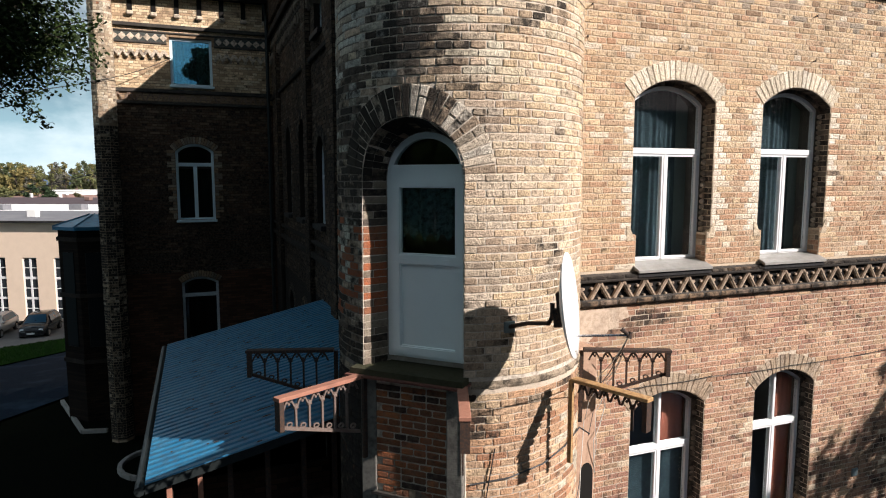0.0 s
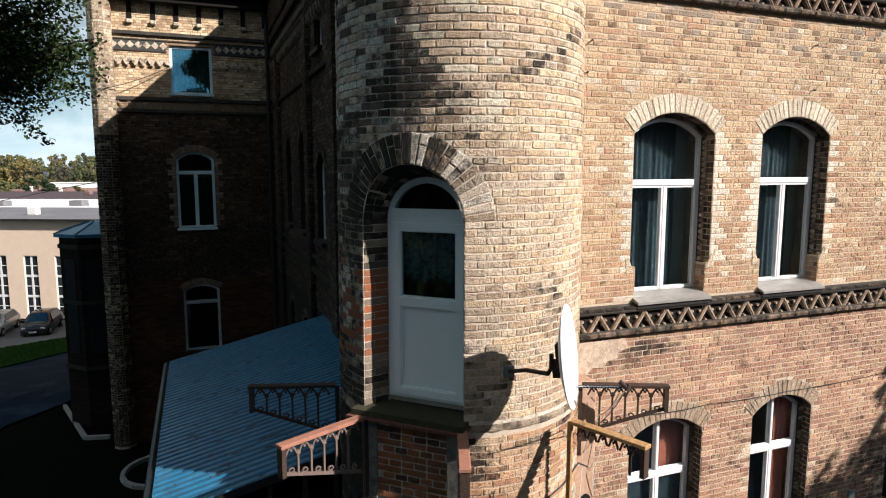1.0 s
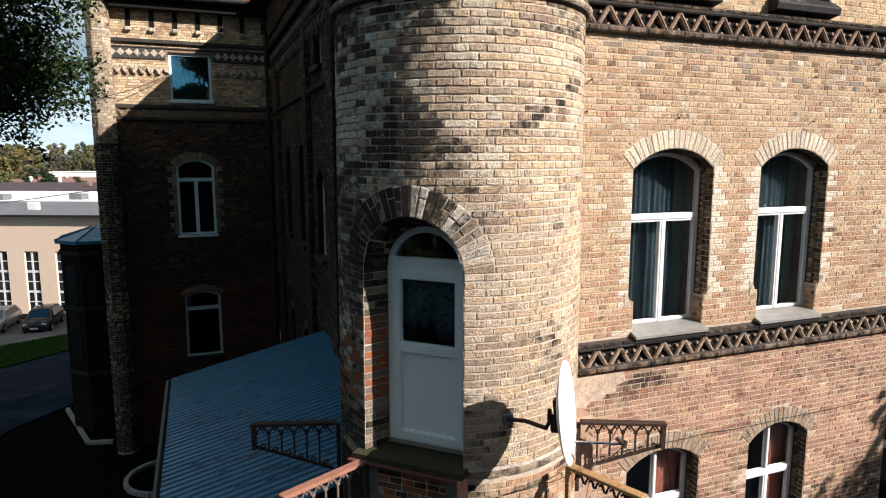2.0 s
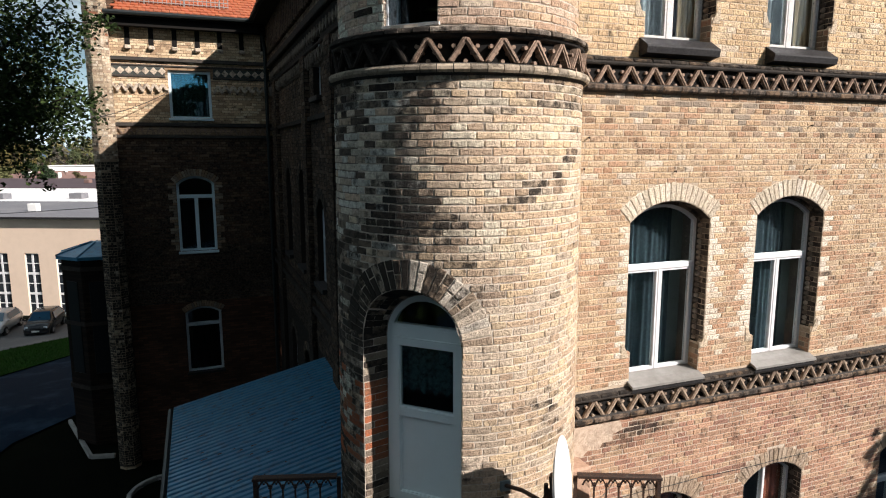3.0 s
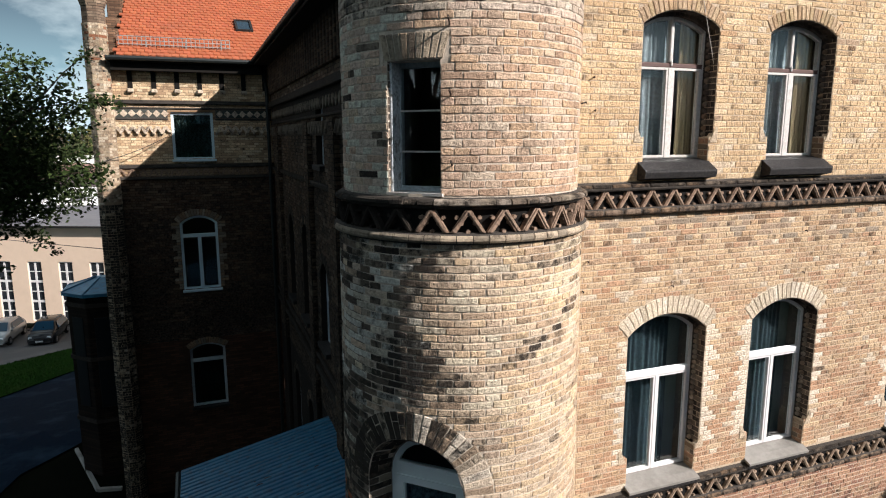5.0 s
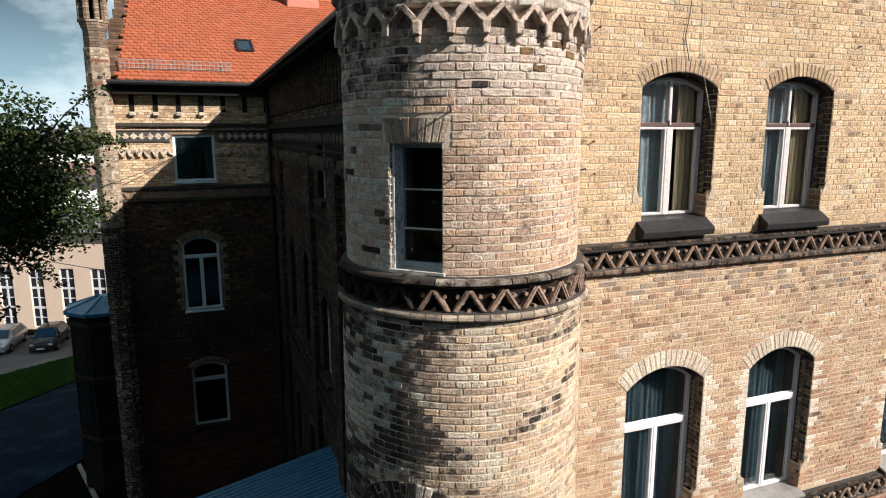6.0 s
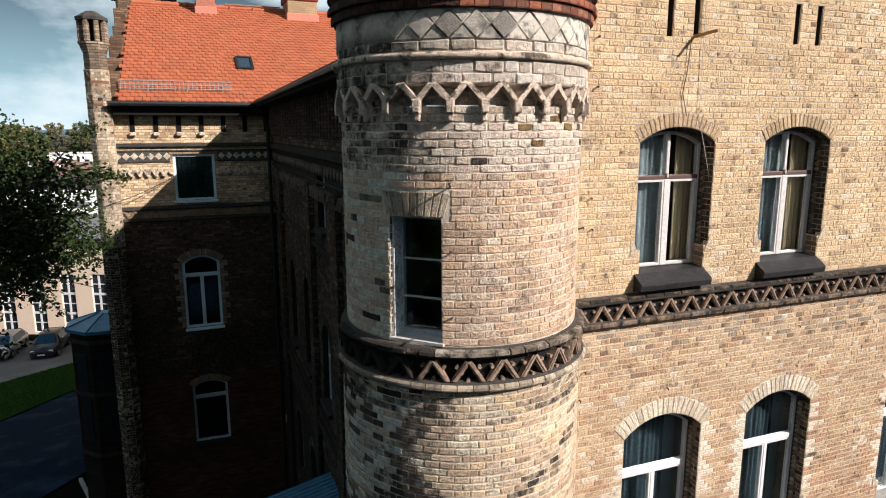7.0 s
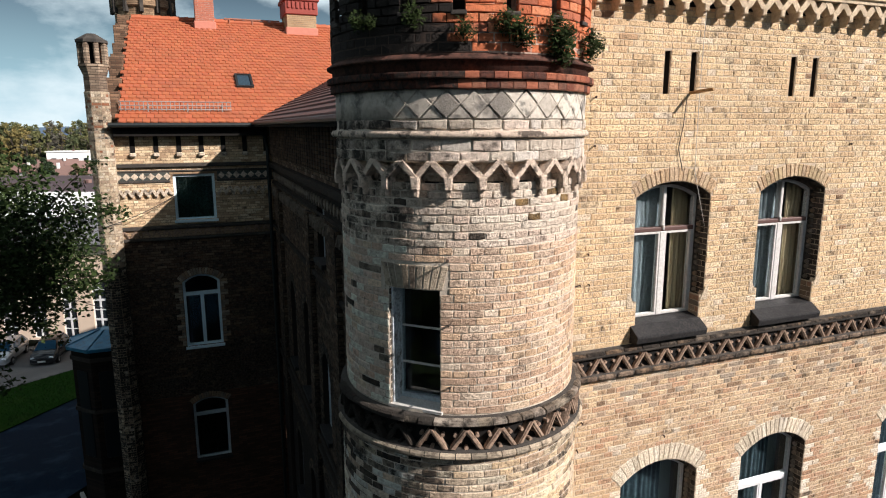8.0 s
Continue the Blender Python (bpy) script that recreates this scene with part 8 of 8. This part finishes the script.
# ---- parked cars ----
def car(at, yaw, paint, label, seed):
    """A hatchback, its nose to +x, lofted from cross sections."""
    c = thing("car", at, label, "car", "parked cars")
    m = Matrix.Translation(at) @ pose(0, 0, 0, 0, 0, yaw)
    # x, half width, belt height, roof height, half width of the roof
    ribs = [(-2.22, 0.70, 0.80, 0.86, 0.62), (-2.12, 0.88, 0.98, 1.10, 0.70), (-1.75, 0.95, 1.06, 1.48, 0.68), (-1.1, 0.97, 1.06, 1.62, 0.68), (-0.2, 0.98, 1.04, 1.66, 0.68), (0.45, 0.98, 1.02, 1.58, 0.66), (1.05, 0.97, 1.00, 1.22, 0.72), (1.28, 0.96, 0.98, 1.06, 0.78), (1.75, 0.93, 0.90, 0.98, 0.72), (2.10, 0.84, 0.76, 0.86, 0.62), (2.26, 0.66, 0.62, 0.70, 0.50)]
    half = lambda w, z, t, tw: [(0.86 * w, 0.26), (w, 0.38), (w, z - 0.16), (0.975 * w, z), ((0.97 * w + tw) / 2 + 0.03, (z + t) / 2), (tw, t - 0.05), (0.72 * tw, t), (0.0, t + 0.015)]
    q = Geo()
    for x, w, z, t, tw in ribs:
        h = half(w, z, t, tw)
        ring = [(y, zz) for y, zz in h] + [(-y, zz) for y, zz in h[-2::-1]]
        q.v += [tuple(m @ Vector((x, y, zz))) for y, zz in ring]
        q.t += [(0.1, 0.1, 0.1)] * len(ring)
    n = 15
    for i in range(len(ribs) - 1):
        q.f += [(i * n + k, i * n + (k + 1) % n, (i + 1) * n + (k + 1) % n, (i + 1) * n + k) for k in range(n)]
    q.f += [list(range(n - 1, -1, -1)), [(len(ribs) - 1) * n + k for k in range(n)]]
    part("body", q, paint, c, smooth=True)

    def patch(name, corners, mat):
        g = Geo()
        g.add([tuple(m @ Vector(p)) for p in corners], [(0, 1, 2, 3)])
        return part(name, g, mat, c)
    patch("windscreen", [(0.50, -0.60, 1.59), (0.50, 0.60, 1.59), (1.27, 0.76, 1.09), (1.27, -0.76, 1.09)], sky_glass_m)
    patch("rear_window", [(-1.72, -0.58, 1.52), (-1.72, 0.58, 1.52), (-2.16, 0.62, 1.12), (-2.16, -0.62, 1.12)], sky_glass_m)
    for s in (-1, 1):
        patch("side_window", [(-1.45, s * 0.985, 1.10), (0.80, s * 0.985, 1.08), (0.42, s * 0.765, 1.52), (-1.35, s * 0.765, 1.55)], sky_glass_m)
        q = Geo()
        q.box(2.00, 2.19, s * 0.60 - 0.20, s * 0.60 + 0.20, 0.60, 0.80, m, cut=0.06)
        part("headlight", q, lens_m, c)
        q = Geo()
        q.box(0.92, 1.10, s * 1.04 - 0.10, s * 1.04 + 0.10, 1.02, 1.18, m, cut=0.04)
        part("mirror", q, paint, c)
        for x in (-1.4, 1.4):
            q = Geo()
            q.tube([tuple(m @ Vector((x, s * 0.78, 0.33))), tuple(m @ Vector((x, s * 0.985, 0.33)))], 0.34, 18)
            wheel = part("wheel", q, tyre_m, c)
            q = Geo()
            q.tube([tuple(m @ Vector((x, s * 0.96, 0.33))), tuple(m @ Vector((x, s * 1.0, 0.33)))], 0.21, 12)
            part("rim", q, chrome_m, wheel)
    q = Geo()
    q.box(2.27, 2.30, -0.27, 0.27, 0.40, 0.52, m)
    part("number_plate", q, plate_m, c)
    q = Geo()
    q.box(2.16, 2.285, -0.36, 0.36, 0.56, 0.70, m, cut=0.02)
    part("grille", q, slate_m, c)
    q = Geo()
    q.box(2.10, 2.275, -0.78, 0.78, 0.26, 0.40, m, cut=0.04)
    part("bumper", q, paint, c)


car((-14.85, 50.4, -3.35), -96, car_black_m, "black hatchback parked nose-out before the hall", 1)
car((-18.1, 51.2, -3.35), -98, car_silver_m, "silver car parked nose-out before the hall", 2)


# ---- across the street ----
def unseen_row_house(x0, x1, y, height, label):
    """A plain terrace added unseen behind the way, to block low sky and darken reflections."""
    h = thing("unseen_row_house", ((x0 + x1) / 2, y, 0.0), label, "house", "houses across the street")
    q = Geo()
    place = lambda s, z, d: (s, y + d, z)
    holes = [opening(x0 + 1.5 + 2.6 * i, x0 + 2.6 + 2.6 * i, 1.2 + 3.8 * k, 3.3 + 3.8 * k, 0, 0) for i in range(int((x1 - x0 - 2) / 2.6)) for k in range(int(height / 3.8))]
    sheet(q, place, x0, x1, 0.0, height, holes, 0.2, 5)
    q.box(x0, x1, y - 9, y - 0.3, 0, height)
    part("wall", q, courtbrick_m, h)
    q = Geo()
    q.add([(x0 - 0.4, y + 0.5, height), (x1 + 0.4, y + 0.5, height), (x1 + 0.4, y - 4.5, height + 3.5), (x0 - 0.4, y - 4.5, height + 3.5), (x0 - 0.4, y - 9.5, height), (x1 + 0.4, y - 9.5, height)], [(0, 1, 2, 3), (3, 2, 5, 4), (0, 3, 4), (1, 5, 2)])
    part("roof", q, oldtile_m, h)
    for o in holes:
        w = Geo()
        w.prism(lambda s, z, d: (s, y - 0.15 + d, z), outline(o, 0.0), -0.02, 0.0)
        part("window", w, carglass_m, h)


# terraces added out of view, to cut low sky and darken the glass
unseen_row_house(-60, -6, -31, 14.0, "unseen dark brick terrace added across the street to block low sky")
unseen_row_house(-6.5, 62, -33, 14.0, "unseen dark brick terrace added across the street to block low sky")
# trees added out of view, blocking more of the low sky
for i, (x, y) in enumerate(((-14, -22), (-5, -24), (5, -23), (24, -16))):
    tree("street_tree", (x, y, 0.0), 11.5, 4.0, 3000, 0.2, GREENS, "unseen broadleaf tree added before the terrace to block low sky", 60 + i, 0.3, 22, "street trees")
# unseen trees added so glass reflects dark; those westward also cut skylight
for i, (x, y, h) in enumerate(((-18, -11, 25.0), (-15, -18, 23.0), (-1.4, -26, 21.0), (-18, -4.5, 24.0), (-24, -9, 26.0))):
    tree("unseen_yard_tree", (x, y, 0.0), h, 5.6 if x < -5 else 4.2, 8000, 0.28, GREENS, "unseen tall broadleaf tree added to darken window reflections", 160 + i, 0.2, 30, "yard trees")

# ---- cables, hooks and wires on the walls ----
def cable(path, r, mat, label, sag=0.0):
    g = Geo()
    pts = []
    for a, b in zip(path, path[1:]):
        for i in range(6):
            u = i / 6
            p = Vector(a).lerp(Vector(b), u)
            pts.append(p + Vector((0, 0, -sag * 4 * u * (1 - u))))
    pts.append(Vector(path[-1]))
    g.tube(pts, r, 5)
    return part("cable", g, mat, None, label, category="cable", group="cables")


def hook(at, way, length, mat=None):
    g = Geo()
    p, w = Vector(at), Vector(way).normalized()
    g.tube([p - w * 0.03, p + w * length, p + w * length + Vector((0, 0, -0.02))], 0.010, 5)
    return part("wall_hook", g, mat or iron_m, None, "small rusty iron hook driven into the brick", category="hook", group="wall hooks")


for x, z in ((1.77, 13.36), (1.79, 15.35), (1.80, 14.75), (6.35, 15.4), (6.38, 14.72), (1.72, 10.6), (5.72, 10.55), (1.80, 12.95), (3.2, 10.55), (5.7, 11.2), (1.78, 11.0)):
    hook((x, -0.10, z), (-0.3, -1, 0.1), 0.055)
for deg, z, l in ((243, 13.68, 0.20), (243.5, 13.02, 0.20), (244, 12.35, 0.20), (345, 13.0, 0.15)):
    a = radians(deg)
    r_ = tower_radius(z)
    hook((r_ * math.cos(a), r_ * math.sin(a), z), (math.cos(a), math.sin(a), 0.25), l * 1.0)
g = Geo()
g.tube([(3.26, -0.06, 15.42), (3.34, -0.44, 15.46)], 0.022, 7)
part("iron_rod", g, rustyellow_m, None, "rusty iron rod jutting from the wall", category="rod")
cable([(3.2, -0.13, 15.4), (3.17, -0.125, 15.0), (3.12, -0.12, 14.7), (3.2, -0.13, 14.4)], 0.006, wire_m, "thin dark wire down the upper wall")
cable([(3.42, -0.14, 17.0), (3.40, -0.13, 15.6), (3.42, -0.12, 14.4), (3.75, -0.03, 13.6)], 0.004, paleware_m, "thin pale wire down the upper wall")
cable([(1.45, -0.75, 5.60), (1.95, -0.20, 5.93), (2.93, -0.125, 5.88), (4.0, -0.125, 5.89), (5.6, -0.125, 5.88), (7.8, -0.125, 5.92), (9.0, -0.125, 5.95)], 0.005, wire_m, "black cable strung along the front", 0.02)
p0 = [on_tower(arc(d), z, 0.02) for d, z in ((252, 5.62), (268, 5.66), (285, 5.72), (300, 5.80))]
cable(p0 + [(1.15, -1.0, 5.85), (1.5, -0.7, 5.6)], 0.010, wire_m, "black cable round the tower")
cable([FEED, (1.0, -1.6, 6.7), (1.2, -1.1, 6.2), (1.55, -0.5, 5.7), (1.35, -0.75, 5.2), (1.1, -1.1, 4.8)], 0.005, paleware_m, "pale cable hanging from the dish", 0.05)
cable([FEED, (1.25, -1.2, 6.4), (1.7, -0.3, 5.9), (1.8, -0.18, 5.3), (1.4, -0.6, 4.7)], 0.005, wire_m, "dark cable hanging from the dish", 0.06)
cable([(1.95, -0.75, 6.62), (1.80, -0.55, 6.2), (1.92, -0.42, 5.8), (1.72, -0.48, 5.4), (1.80, -0.40, 4.9)], 0.006, paleware_m, "pale cable looped over the bracket", 0.05)
cable([(1.98, -0.72, 6.66), (2.02, -0.35, 6.1), (1.86, -0.30, 5.7), (1.95, -0.22, 5.2), (1.78, -0.30, 4.7)], 0.005, paleware_m, "pale cable hanging beside the bracket", 0.06)
cable([on_tower(arc(262), 6.0, 0.02), on_tower(arc(258), 5.4, 0.03), on_tower(arc(263), 5.0, 0.03)], 0.007, wire_m, "dark cable down the lower tower")
cable([(-9.0, 14.0, 11.0), (-5.6, 15.7, 11.9), (-3.6, 16.1, 12.75)], 0.012, wire_m, "black cable slung to the wing", 0.08)
cable([(-5.93, 16.2, 9.0), tuple(HM @ Vector((-13.0, -0.02, 5.0)))], 0.014, wire_m, "black cable slung from the pier to the hall", 0.05)

# old plaster left on the front beside the tower
g = Geo()
rim = [(1.66, 6.62), (1.85, 6.60), (1.93, 6.68), (2.12, 6.66), (2.18, 6.75), (2.36, 6.77), (2.34, 6.86), (2.50, 6.90), (2.46, 7.05), (1.66, 7.05)]
g.prism(on_front, [(s + 0.03 * noise.noise((s * 9, z * 9, 0)), z) for s, z in rim], 0.0, 0.012)
part("plaster_patch", g, material("pale_old_plaster", (0.58, 0.46, 0.35), 0.95, grain=(0.06, (0.34, 0.24, 0.17), 0.7), stain=(0.2, (0.20, 0.15, 0.11), 0.5), bump=(0.015, 0.012)), front, "patch of pale old plaster")
g = Geo()
g.box(7.20, 7.34, -0.125, -0.10, 3.76, 3.90, cut=0.006)
part("wall_plate", g, zinc_m, None, "small grey metal plate fixed to the brick", category="plate")

# ---- single bricks nearest the way up ----
rng = random.Random(31)
for s, z, length, c in TOWER_KEPT:
    a = s / R0
    rad = tower_radius(z) + rng.uniform(0.0005, 0.005)
    ob = new("brick", piece_mesh("tower_brick", length, 0.0685, 0.007, c, brick_m, 1.46))
    ob.parent = tower
    ob.matrix_basis = pose(rad * math.cos(a) * UNIT, rad * math.sin(a) * UNIT, z * UNIT, 0, rng.uniform(-0.6, 0.6), math.degrees(a) + 90)
for s, z, length, c in FRONT_KEPT:
    ob = new("brick", piece_mesh("front_brick", length, 0.0685, 0.007, c, brick_clean_m))
    ob.parent = front
    p = on_front(s, z, rng.uniform(-0.002, 0.004))
    ob.matrix_basis = pose(p[0] * UNIT, p[1] * UNIT, p[2] * UNIT, 0, rng.uniform(-0.5, 0.5), 0)
